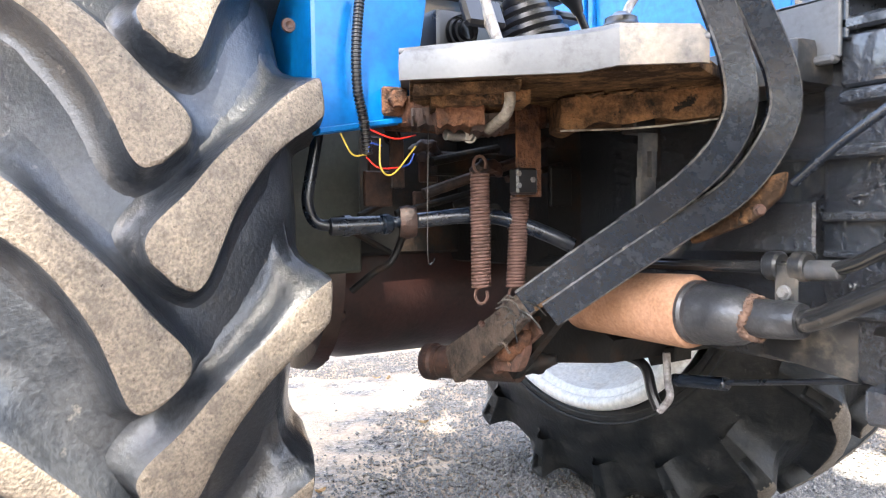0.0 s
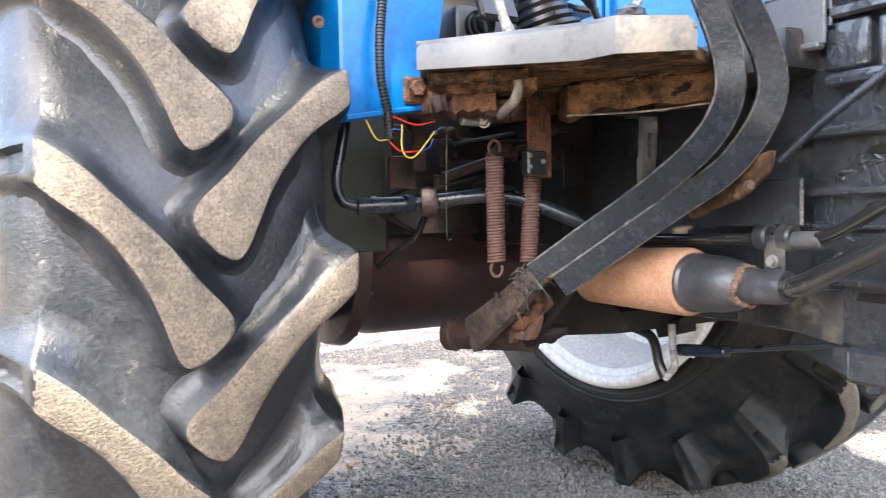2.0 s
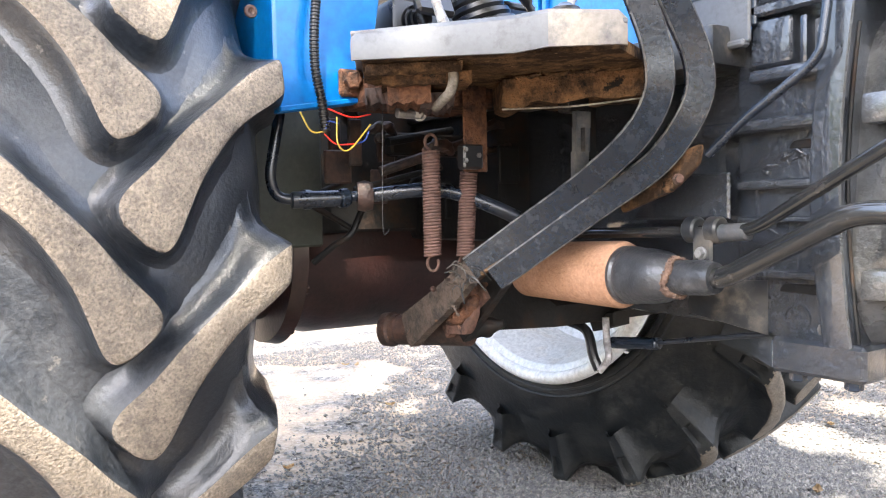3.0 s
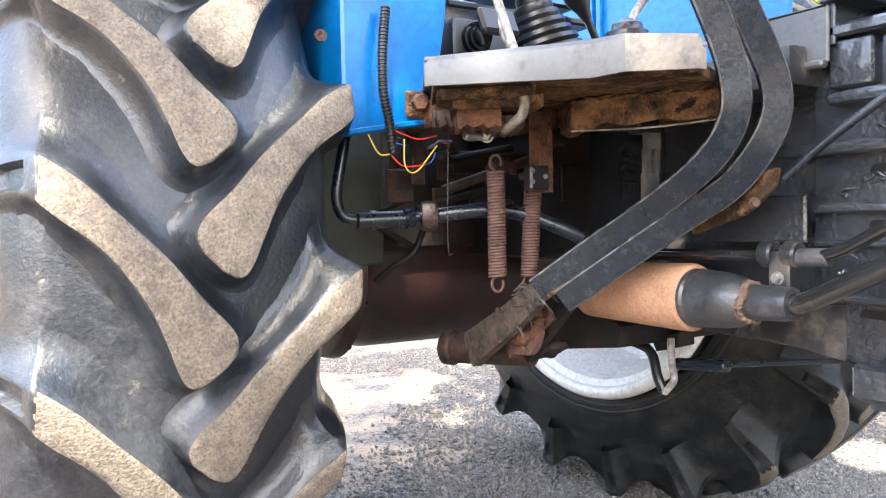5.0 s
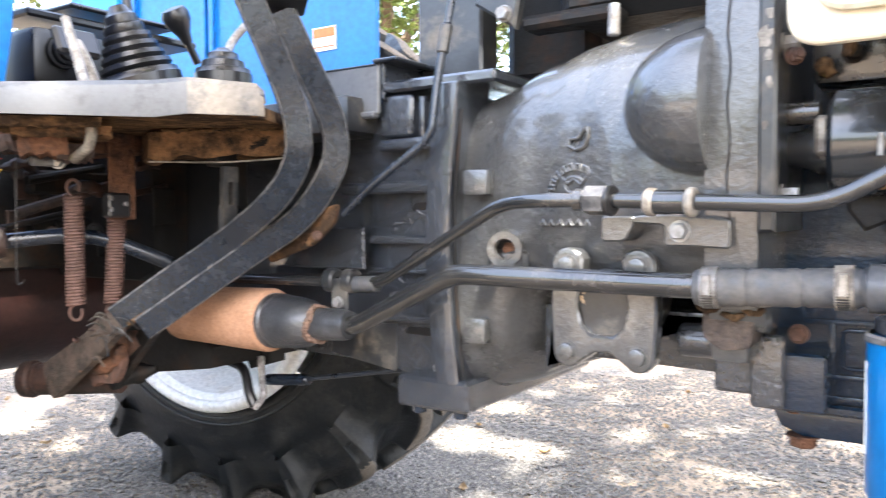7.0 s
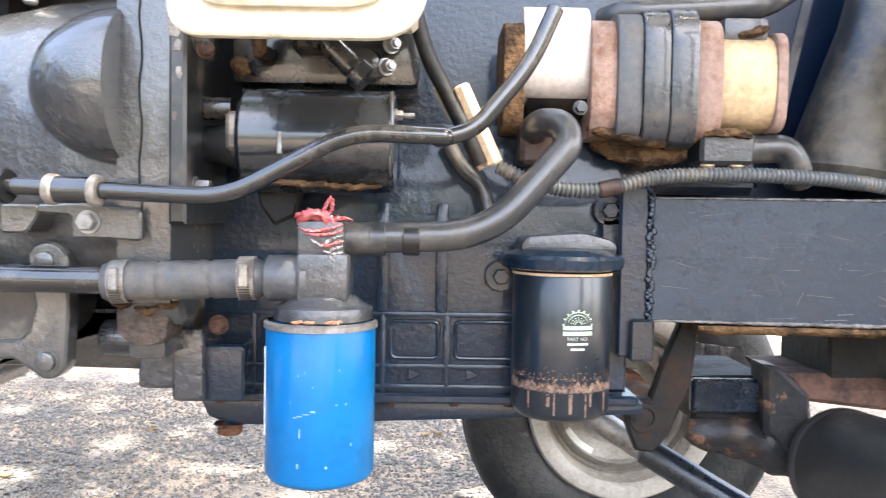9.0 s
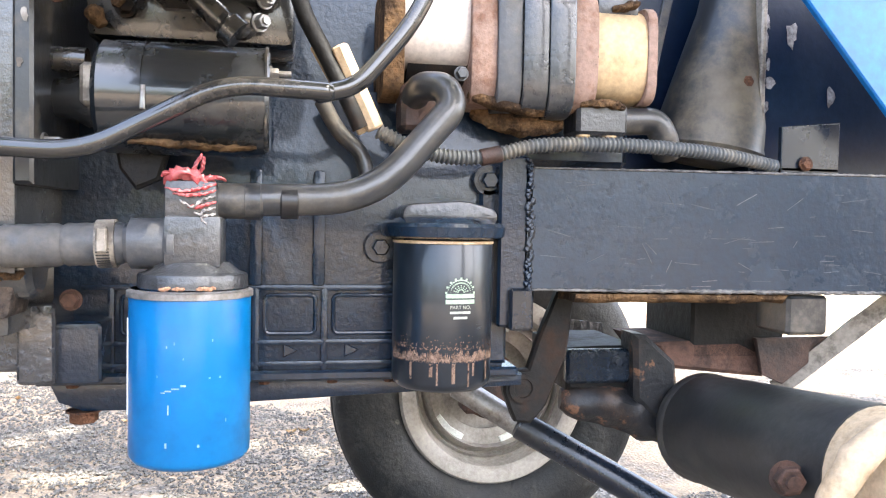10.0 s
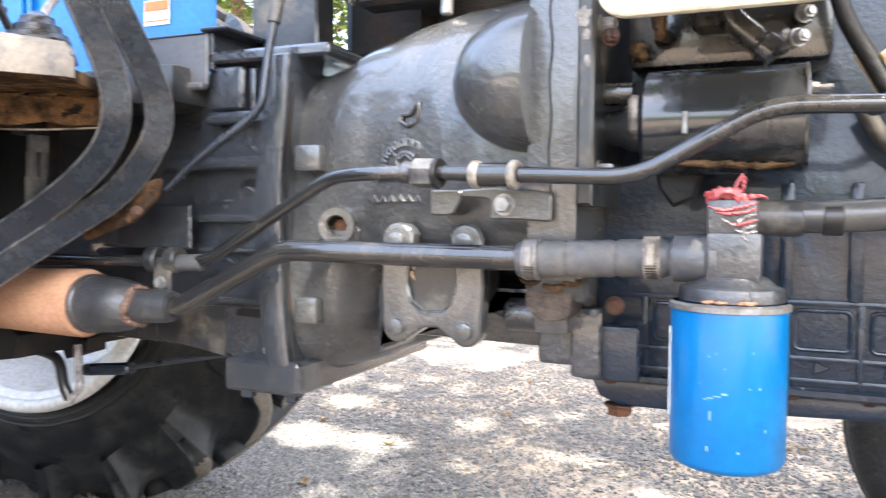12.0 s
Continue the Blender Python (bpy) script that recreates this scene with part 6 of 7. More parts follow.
for f, dz, out_ in ((0.0, -0.004, 0.0), (0.02, 0.0, 0.003), (0.3, 0.0, 0.004), (0.6, 0.001, 0.003), (0.72, 0.004, 0.006), (0.80, 0.003, 0.004), (0.97, 0.0, 0.002), (1.0, -0.008, -0.004)):
    p = SL.lerp(SR, f) + nrm * out_
    hb = ZS0 - (0.001 if f < 0.7 else -0.004)
    zt = ZS1 + dz + 0.010 * min(1, f / 0.7)
    rings.append([(p.x, p.y, hb), (p.x + nrm.x * 0.002, p.y + nrm.y * 0.002, (hb + zt) / 2), (p.x, p.y, zt - 0.006), (p.x - nrm.x * 0.006, p.y - nrm.y * 0.006, zt), (p.x - nrm.x * 0.03, p.y - nrm.y * 0.03, zt - 0.002), (p.x - nrm.x * 0.03, p.y - nrm.y * 0.03, zt - 0.006), (p.x - nrm.x * 0.007, p.y - nrm.y * 0.007, zt - 0.008), (p.x - nrm.x * 0.005, p.y - nrm.y * 0.005, hb)])
loft(bm, rings)
for f in bm.faces:
    c = f.calc_center_median()
    if (Vector((c.x, c.y, 0)) - SL).dot(w) > 0.70 * (SR - SL).length:
        f.material_index = 1
part("step_edge", bm, [STEPGREY, BARESTEP], step, "dented bright edge")
# underside: earth-caked sheet and brackets
bm = bm_new()
u0, u1 = SL + Vector((-0.03, 0.03, 0)), SR + Vector((-0.03, 0.02, 0))
plate([u0, u1, u1 + Vector((-0.10, 0.20, 0)), u0 + back + Vector((0, 0.30, 0)), u0 + back], 0.944, 0.960, 0.003)
under = part("step_underside", bm, EARTH, step, "earth-caked rusty underside")
bm = bm_new()
p, q = Vector((-0.930, -0.320, 0.958)), Vector((-0.780, -0.177, 0.935))
p.z, q.z = 0.938, 0.944
rough_bar(bm, p, q, 0.09, 0.036, 3, 0.0025, 48)
for k in range(5):
    bm2 = bm_new()
    c = p.lerp(q, 0.1 + 0.19 * k)
    lumpy(bm2, [c + Vector((-0.010, 0.004, 0.004)), c + Vector((0.012, 0.010, 0.001)), c + Vector((0.034, 0.016, 0.003))], 0.006, 40 + k, 0.8, 12, 90, 0.5)
    part("dirt_clod", bm2, EARTH, step, "", 60)
part("support_trough", bm, RUSTTAN, step, "rust-tanned sheet trough under the step", 50)
bm = bm_new()
tube(bm, curve_points([p + Vector((-0.002, 0, -0.041)), p.lerp(q, 0.5) + Vector((-0.002, 0, -0.044)), q + Vector((-0.002, 0, -0.039))], 6), 0.0014, 6)
part("trough_lip", bm, WORN, step)
for k, (a0, a1, z0, dz, m) in enumerate(((0.04, 0.42, 0.942, 0.012, EARTH), (0.10, 0.46, 0.934, 0.014, RUSTTAN), (0.12, 0.30, 0.922, 0.022, RUST), (0.26, 0.40, 0.915, 0.020, DARKRUST), (0.02, 0.16, 0.928, 0.02, DARKRUST))):
    bm = bm_new()
    off = Vector((-0.045 - 0.02 * k, 0.03 + 0.012 * k, 0))
    p, q = SL.lerp(SR, a0) + off, SL.lerp(SR, a1) + off
    p.z = q.z = z0
    rough_bar(bm, p, q, 0.08, dz, 11 + k, 0.004)
    part("support_channel", bm, m, step, "rusty support channel", 50)
bm = bm_new()
p = Vector((-1.060, -0.457, 0.926))
box(bm, (p.x - 0.10, p.y, p.z - 0.012), (p.x + 0.03, p.y + 0.20, p.z + 0.028), 0.004)
part("rusty_bracket", bm, RUST, step, "rusty cross bracket")
c = Vector((-1.020, -0.423, 0.896))
bm = bm_new()
rod(bm, c + Vector((0, -0.015, 0)), c + Vector((0, 0.02, 0)), 0.007, 0.001, 12)
bolt(bm, c + Vector((0.002, 0.022, 0)), (1, -1, 0), 0.014, 0.008)
part("bracket_bolt", bm, STEEL, step)
# bent tube of the step bracket
bm = bm_new()
tube(bm, bent([(-0.990, -0.402, 1.087), (-0.950, -0.407, 1.016), (-0.900, -0.428, 0.964), (-0.885, -0.434, 0.922), (-0.890, -0.436, 0.907), (-0.950, -0.419, 0.896)], 0.03), 0.0066, 14)
part("step_rod", bm, WORN, step, "worn bent rod through the step")

# pedal arms: two flat bars that bend upwards
def pedal(line, half_w, thick, name, label, mat):
    """A flat bar carried along a line; wide side faces out."""
    bm = bm_new()
    pts = resample(curve_points(line, 10), 0.012)
    rings = []
    for i, p in enumerate(pts):
        t = (pts[min(i + 1, len(pts) - 1)] - pts[max(i - 1, 0)]).normalized()
        o = Vector((0.80, -0.60, 0.0))
        o = (o - t * o.dot(t)).normalized()
        s = t.cross(o)
        c = 0.0022
        rings.append([p + s * a + o * b for a, b in ((-half_w, -thick), (-half_w, thick - c), (-half_w + c, thick), (half_w - c, thick), (half_w, thick - c), (half_w, -thick))])
    loft(bm, rings)
    bm.faces.ensure_lookup_table()
    # narrow bevel faces get the pale material: scuffs plus a painted edge highlight
    for f in bm.faces:
        if len(f.verts) == 4 and f.calc_area() < 0.0022 * 0.025:
            f.material_index = 1
    return part(name, bm, [mat, EDGE], tractor, label, 30)


arm1 = pedal([(-1.000, -0.331, 0.673), (-0.950, -0.275, 0.727), (-0.880, -0.240, 0.778), (-0.800, -0.236, 0.824), (-0.755, -0.232, 0.862), (-0.735, -0.227, 0.905), (-0.735, -0.231, 0.953), (-0.740, -0.247, 1.001), (-0.745, -0.271, 1.050), (-0.755, -0.297, 1.110)], 0.0185, 0.006, "brake_pedal_arm", "black bent flat-bar pedal arm with chipped paint", ARMBLACK)
arm2 = pedal([(-0.970, -0.308, 0.658), (-0.910, -0.257, 0.713), (-0.840, -0.215, 0.768), (-0.770, -0.197, 0.812), (-0.735, -0.181, 0.857), (-0.720, -0.168, 0.903), (-0.720, -0.172, 0.946), (-0.725, -0.193, 0.990), (-0.730, -0.226, 1.043), (-0.740, -0.254, 1.099)], 0.0185, 0.006, "brake_pedal_arm", "black bent flat-bar pedal arm with chipped paint", ARMBLACK)
for arm, c in ((arm1, Vector((-0.757, -0.300, 1.117))), (arm2, Vector((-0.742, -0.257, 1.106)))):
    bm = bm_new()
    box(bm, (-0.02, -0.04, -0.012), (0.03, 0.04, 0.012), 0.006, Matrix.Translation(c) @ pose(0, 0, 0, 0, -20, -37), 2)
    part("pedal_pad", bm, PLASTIC, arm, "black rubber pedal pad")
# flange of the lower arm, a ledge with dirt
bm = bm_new()
tube(bm, curve_points([(-0.985, -0.322, 0.665), (-0.930, -0.271, 0.711), (-0.860, -0.227, 0.760), (-0.815, -0.208, 0.792)]), 0.0035, 8)
part("arm_ledge", bm, EARTH, arm1, "dirt along the arm's ledge")
# slotted lever standing on the arm
bm = bm_new()
c0, c1 = Vector((-0.870, -0.233, 0.780)), Vector((-0.870, -0.228, 0.892))
w = 0.0135
for a, b in ((0.0, 0.50), (0.80, 1.0)):
    p, q = c0.lerp(c1, a), c0.lerp(c1, b)
    box(bm, (p.x - 0.004, p.y - w, p.z), (p.x + 0.004, p.y + w, q.z), 0)
p, q = c0.lerp(c1, 0.50), c0.lerp(c1, 0.80)
box(bm, (p.x - 0.004, p.y - w, p.z), (p.x + 0.004, p.y - w * 0.3, q.z), 0)
box(bm, (p.x - 0.004, p.y + w * 0.3, p.z), (p.x + 0.004, p.y + w, q.z), 0)
slot = part("slotted_lever", bm, DUSTY, tractor, "dusty black slotted lever")
bm = bm_new()
p = c1
box(bm, (p.x - 0.03, p.y - 0.02, p.z), (p.x - 0.004, p.y + 0.02, p.z + 0.06), 0.003)
box(bm, (p.x - 0.06, p.y + 0.05, p.z - 0.06), (p.x - 0.05, p.y + 0.08, p.z + 0.06), 0.003)
part("lever_bracket", bm, GRIMESHADE, slot)

# springs
def spring(a, b, r, wire, turns, name="return_spring"):
    bm = bm_new()
    a, b = Vector(a), Vector(b)
    w = (b - a)
    u = w.orthogonal().normalized()
    v = w.normalized().cross(u)
    n = turns * 12
    line = [a + w * (i / n) + (u * math.cos(TURN * i / 12) + v * math.sin(TURN * i / 12)) * r for i in range(n + 1)]
    tube(bm, line, wire, 6)
    ob = part(name, bm, OXIDE_SPRING, tractor, "rust-brown coil return spring", 60)
    for e, s in ((a, -1), (b, 1)):
        bm = bm_new()
        d = w.normalized() * s
        tube(bm, [e + d * (0.012 - 0.012 * math.cos(t)) + u * 0.009 * math.sin(t) for t in [TURN * k / 12 for k in range(11)]], wire * 1.1, 6)
        part("spring_hook", bm, OXIDE_SPRING, ob)
    return ob


OXIDE_SPRING = surface("rusty_spring", (0.115, 0.062, 0.048), 0.75, second=(0.08, 0.045, 0.035), amount=0.45, scale=22, bump=0.3)
spring((-1.080, -0.343, 0.852), (-1.080, -0.343, 0.690), 0.0125, 0.0023, 34)
spring((-1.080, -0.272, 0.818), (-1.080, -0.282, 0.687), 0.0125, 0.0023, 28)
# rusty hanging plate with a small black switch
c = Vector((-1.020, -0.301, 0.905))
d = Vector((-1.020, -0.307, 0.816))
bm = bm_new()
box(bm, (c.x - 0.004, c.y - 0.022, d.z), (c.x, c.y + 0.022, c.z + 0.04), 0.002)
hang = part("hanging_plate", bm, RUST, tractor, "orange-rusted hanging plate")
bm = bm_new()
e = Vector((-1.010, -0.318, 0.837))
box(bm, (e.x - 0.012, e.y - 0.018, e.z - 0.018), (e.x + 0.008, e.y + 0.018, e.z + 0.018), 0.003)
sw = part("clamp_block", bm, PLASTIC, hang, "small black clamp block")
for dy, dz in ((-0.016, 0.010), (-0.016, -0.006), (0.008, 0.002)):
    bm = bm_new()
    bolt(bm, (e.x + 0.008, e.y + dy, e.z + dz), (1, 0, 0), 0.007, 0.003, False)
    part("block_screw", bm, STEEL, hang)

# cross rod with its rusty joint
rod_line = bent([(-1.200, -0.537, 0.913), (-1.200, -0.557, 0.814), (-1.200, -0.546, 0.782), (-1.190, -0.513, 0.780), (-1.160, -0.411, 0.785)], 0.03)
bm = bm_new()
tube(bm, rod_line, 0.0085, 12)
crossrod = part("cross_rod", bm, BLACK, tractor, "black cross rod with a rusty joint")
bm = bm_new()
tube(bm, curve_points([(-1.160, -0.411, 0.785), (-1.110, -0.337, 0.792), (-1.090, -0.286, 0.785), (-1.060, -0.241, 0.764), (-1.040, -0.206, 0.745)]), 0.0115, 14)
part("rod_arm", bm, BLACK, crossrod)
for p, q, r in (((-1.190, -0.527, 0.779), (-1.170, -0.436, 0.782), 0.013), ((-1.190, -0.508, 0.780), (-1.190, -0.494, 0.780), 0.0155), ((-1.170, -0.456, 0.781), (-1.170, -0.441, 0.782), 0.0155)):
    bm = bm_new()
    rod(bm, p, q, r, 0.002, 16)
    part("rod_sleeve", bm, BLACK, crossrod)
bm = bm_new()
a = Vector((-1.160, -0.416, 0.784))
lathe(bm, [(-0.012, 0.012), (-0.012, 0.022), (0.0, 0.025), (0.012, 0.021), (0.012, 0.012)], a, a + Vector((0.4, 0.9, 0)), 14)
part("rusty_joint", bm, DARKRUST, crossrod, "rusty joint ring")

# pedal shaft with its end cap and rust-caked pivots
bm = bm_new()
a, b = Vector((-1.280, -0.309, 0.550)), Vector((-1.120, -0.235, 0.559))
w = (b - a).normalized()
lathe(bm, [(0.004, 0), (0.004, 0.012), (0.001, 0.013), (0.001, 0.018), (0.004, 0.0195), (0.0, 0.022), (0.004, 0.030), (0.02, 0.031), (0.024, 0.027), (0.032, 0.027), (0.033, 0.025), (0.037, 0.025), (0.038, 0.027), (0.05, 0.027), ((b - a).length, 0.027), ((b - a).length, 0)], a - w * 0.01, b, 28)
shaft = part("pedal_shaft", bm, DARKRUST, tractor, "rusty brown pedal shaft with end cap")
bm = bm_new()
line = curve_points([(-1.190, -0.318, 0.560), (-1.130, -0.322, 0.592), (-1.060, -0.326, 0.630), (-0.995, -0.334, 0.668)], 8)
sweep(bm, line, lambda i: [(a * (0.012 - 0.0001 * i), b * (0.030 - 0.0005 * i)) for a, b in ((-1, -0.7), (-0.7, -1), (0.7, -1), (1, -0.7), (1, 0.7), (0.7, 1), (-0.7, 1), (-1, 0.7))])
part("pivot_lever", bm, DUSTBROWN, shaft, "dust-caked pivot lever")
bm = bm_new()
prism(bm, rounded([(-1.115, 0.560), (-1.055, 0.565), (-1.035, 0.600), (-1.045, 0.650), (-1.075, 0.652), (-1.110, 0.610)], 0.010, 3), -0.300, -0.286, "y", 0.003, 2)
part("pivot_plate", bm, BROWNRUST, shaft, "rust-brown pivot plate")
for k, (pts, r, m) in enumerate(((((-1.100, -0.305, 0.582), (-1.060, -0.300, 0.598), (-1.030, -0.296, 0.627)), 0.011, RUST), (((-1.100, -0.273, 0.556), (-1.080, -0.241, 0.569), (-1.060, -0.216, 0.575)), 0.014, GRIMESHADE))):
    bm = bm_new()
    lumpy(bm, pts, r, k + 1, 0.4, 14, 65)
    part("rust_cake", bm, m, shaft, "caked rust and grease", 60)
for p, q, hw, m in (((-1.200, -0.307, 0.566), (-1.020, -0.296, 0.671), 0.012, BROWNRUST), ((-1.130, -0.285, 0.563), (-1.030, -0.278, 0.635), 0.014, BROWNRUST), ((-1.100, -0.273, 0.556), (-1.000, -0.268, 0.654), 0.012, GRIMESHADE)):
    bm = bm_new()
    p, q = Vector(p), Vector(q)
    line = [p.lerp(q, i / 6) for i in range(7)]
    sweep(bm, line, lambda i: [(-0.008, -hw), (0.008, -hw), (0.008, hw), (-0.008, hw)])
    part("pedal_lug", bm, m, shaft, "rust-flaked pivot lug")
bm = bm_new()
random.seed(4)
for k in range(14):
    bm = bm_new()
    p = Vector((-0.990, -0.351, 0.659)) + Vector((random.gauss(0, 0.01), random.gauss(0, 0.012), random.gauss(0, 0.012)))
    q = p + Vector((random.gauss(0, 0.012), random.gauss(0, 0.016), random.gauss(0, 0.014)))
    tube(bm, curve_points([p, p.lerp(q, 0.5) + Vector((0.004, -0.004, 0.006)), q], 3), 0.0011, 5)
    part("tie_wire", bm, DUSTY, shaft, "twisted tie wire")

random.seed(12)
for k in range(6):
    bm = bm_new()
    p = Vector((-1.030, -0.332, 0.617)) + Vector((random.gauss(0, 0.014), random.gauss(0, 0.022), random.gauss(0, 0.022)))
    way = Vector((random.gauss(0, 0.3), random.gauss(0.4, 0.5), random.gauss(0, 0.7))).normalized() * random.uniform(0.010, 0.022)
    lumpy(bm, [p - way, p + Vector((0.003, -0.002, 0.002)), p + way], random.uniform(0.0022, 0.004), 60 + k, 0.8, 9, 160)
    part("rust_flake", bm, random.choice((BROWNRUST, DARKRUST, DUSTBROWN)), shaft, "", 60)

# rust-caked lever and thin rod beside the arms
bm = bm_new()
tube(bm, bent([(-0.714, -0.160, 0.822), (-0.664, -0.155, 0.863), (-0.592, -0.140, 0.913), (-0.576, -0.138, 0.930), (-0.572, -0.130, 0.996), (-0.566, -0.125, 1.041)], 0.02), 0.0058, 12)
linkrod = part("shift_rod", bm, BLACK, tractor, "thin bent black shift rod")
bm = bm_new()
rod(bm, (-0.567, -0.125, 1.036), (-0.562, -0.120, 1.075), 0.0085, 0.002, 14)
part("rod_sleeve", bm, DUSTY, linkrod)
bm = bm_new()
rod(bm, (-0.562, -0.120, 1.075), (-0.555, -0.110, 1.133), 0.0055, 0.001, 10)
part("upper_rod", bm, BLACK, linkrod)
RUSTPLATE = [(-0.861, 0.782), (-0.779, 0.821), (-0.715, 0.837), (-0.720, 0.810), (-0.761, 0.778), (-0.851, 0.749)]
bm = bm_new()
prism(bm, rounded(RUSTPLATE, 0.006, 2), -0.172, -0.164, "y", 0.0015)
part("rusty_plate", bm, RUSTTAN, linkrod, "rust-tanned lever plate behind the arms")
c = Vector((-0.735, -0.192, 0.792))
bm = bm_new()
bolt(bm, c, (0.8, -0.6, 0), 0.010, 0.006)
part("lever_bolt", bm, BROWNRUST, linkrod)

# tan suction strainer in line with the suction pipe
ta, tb = Vector((-1.080, -0.150, 0.658)), Vector((-0.853, -0.160, 0.661))
bm = bm_new()
n = (tb - ta).length
lathe(bm, [(-0.03, 0.02), (-0.012, 0.03), (0, 0.040), (0.006, 0.045), (n - 0.01, 0.049), (n - 0.004, 0.047), (n, 0.040)], ta, tb, 48)
strainer = part("suction_strainer", bm, TAN, tractor, "dusty tan cylindrical suction strainer")
td = Vector((-0.759, -0.168, 0.663))
bm = bm_new()
w = (td - tb).normalized()
m_ = (td - tb).length
lathe(bm, [(-0.006, 0.036), (-0.004, 0.042), (0.006, 0.042), (0.010, 0.039), (0.014, 0.041), (0.022, 0.041), (0.030, 0.0395), (m_ * 0.55, 0.0385), (m_ * 0.80, 0.035), (m_ * 0.94, 0.029), (m_, 0.0255), (m_ + 0.002, 0.024)], tb, td, 40)
part("strainer_neck", bm, HEADGREY, strainer, "grey rubber neck")
te = Vector((-0.695, -0.170, 0.666))
bm = bm_new()
n2 = (te - td).length
lathe(bm, [(0, 0.020), (0.0, 0.0235), (n2 * 0.8, 0.0225), (n2, 0.020), (n2, 0.012)], td, te, 32)
part("neck_hose", bm, HEADGREY, strainer, "short rubber hose")
for f in (0.0, 0.06):
    bm = bm_new()
    c = td.lerp(te, f)
    line = [c + Vector((0, 0.0255 * math.cos(t), 0.0255 * math.sin(t))) + (te - td).normalized() * 0.004 * math.sin(3 * t) for t in [TURN * k / 20 for k in range(21)]]
    lumpy(bm, line, 0.0036, 50 + int(f * 100), 0.8, 9, 260)
    part("tie_string", bm, STRING, strainer, "frayed string tie")

# hanging hose ends and thin rod under the strainer
bm = bm_new()
tube(bm, curve_points([(-1.107, -0.050, 0.562), (-1.050, -0.050, 0.548), (-1.023, -0.060, 0.509), (-1.010, -0.060, 0.487)]), 0.0085, 10)
hh = part("drain_hose", bm, PLASTIC, tractor, "black drain hoses hanging under the gearbox")
bm = bm_new()
tube(bm, curve_points([(-1.003, -0.050, 0.575), (-1.001, -0.050, 0.535), (-0.988, -0.060, 0.509), (-1.008, -0.060, 0.485)]), 0.006, 10)
part("clear_hose", bm, WRAP, hh, "greyish clear hose")
bm = bm_new()
rod(bm, (-1.007, -0.030, 0.530), (-0.898, -0.040, 0.543), 0.010, 0.002, 12)
rr = part("thin_rod", bm, BLACK, tractor, "thin black linkage rod")
bm = bm_new()
rod(bm, (-0.903, -0.040, 0.544), (-0.689, -0.060, 0.585), 0.004, 0.001, 10)
part("rod_end", bm, BLACK, rr)
bm = bm_new()
prism(bm, [(-1.080, 0.570), (-1.012, 0.581), (-1.012, 0.557), (-1.066, 0.541)], -0.02, 0.02, "y", 0.003)
part("rod_bracket", bm, GRIMESHADE, rr)

# dark inner fender behind the rods, and a backing plate for the shade
bm = bm_new()
box(bm, (-1.36, -0.565, 0.70), (-1.345, -0.40, 1.0), 0.004)
part("inner_guard", bm, surface("dark_olive_paint", (0.03, 0.035, 0.025), 0.6, second=(0.05, 0.05, 0.04), amount=0.4, scale=8), tractor, "dull dark olive guard plate")

# near-black backing added where deep shade lies behind the pedals
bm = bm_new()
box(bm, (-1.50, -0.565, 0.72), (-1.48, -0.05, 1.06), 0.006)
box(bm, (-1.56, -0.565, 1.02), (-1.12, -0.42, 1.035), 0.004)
part("rear_guard", bm, GRIMESHADE, tractor, "grimy near-black backing, deep shade behind the pedals put into its colour")

clutter = part("linkage_bracket", (lambda b: (box(b, (-1.30, -0.30, 0.86), (-1.27, -0.10, 0.90), 0.004), b)[1])(bm_new()), GRIMESHADE, tractor, "dark greasy linkage behind the pedals")
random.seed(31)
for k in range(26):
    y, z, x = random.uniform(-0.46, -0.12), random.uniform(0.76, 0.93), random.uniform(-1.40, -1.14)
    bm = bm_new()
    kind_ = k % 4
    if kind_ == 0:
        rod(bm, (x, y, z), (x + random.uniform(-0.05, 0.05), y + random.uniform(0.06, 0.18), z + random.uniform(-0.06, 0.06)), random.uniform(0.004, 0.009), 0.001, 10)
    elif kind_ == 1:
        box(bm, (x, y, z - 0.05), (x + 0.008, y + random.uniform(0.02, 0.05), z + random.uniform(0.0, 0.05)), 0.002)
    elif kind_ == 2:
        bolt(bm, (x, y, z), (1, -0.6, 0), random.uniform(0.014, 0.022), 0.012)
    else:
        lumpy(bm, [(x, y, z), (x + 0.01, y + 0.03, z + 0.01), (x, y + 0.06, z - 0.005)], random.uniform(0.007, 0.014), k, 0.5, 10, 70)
    part(("link_rod", "link_plate", "link_bolt", "grease_lump")[kind_], bm, random.choice((GRIMESHADE, GRIMESHADE, DARKRUST, DARKRUST, DARKRUST)), clutter)
bm = bm_new()
tube(bm, curve_points([(-1.250, -0.373, 0.765), (-1.250, -0.396, 0.723), (-1.270, -0.418, 0.704), (-1.300, -0.442, 0.675)]), 0.006, 8)
part("brake_hose", bm, GRIMESHADE, clutter)
bm = bm_new()
tube(bm, curve_points([(-1.100, -0.415, 0.913), (-1.100, -0.419, 0.743), (-1.100, -0.412, 0.727), (-1.100, -0.408, 0.732)]), 0.0007, 5)
part("hanging_wire", bm, DUSTY, clutter)

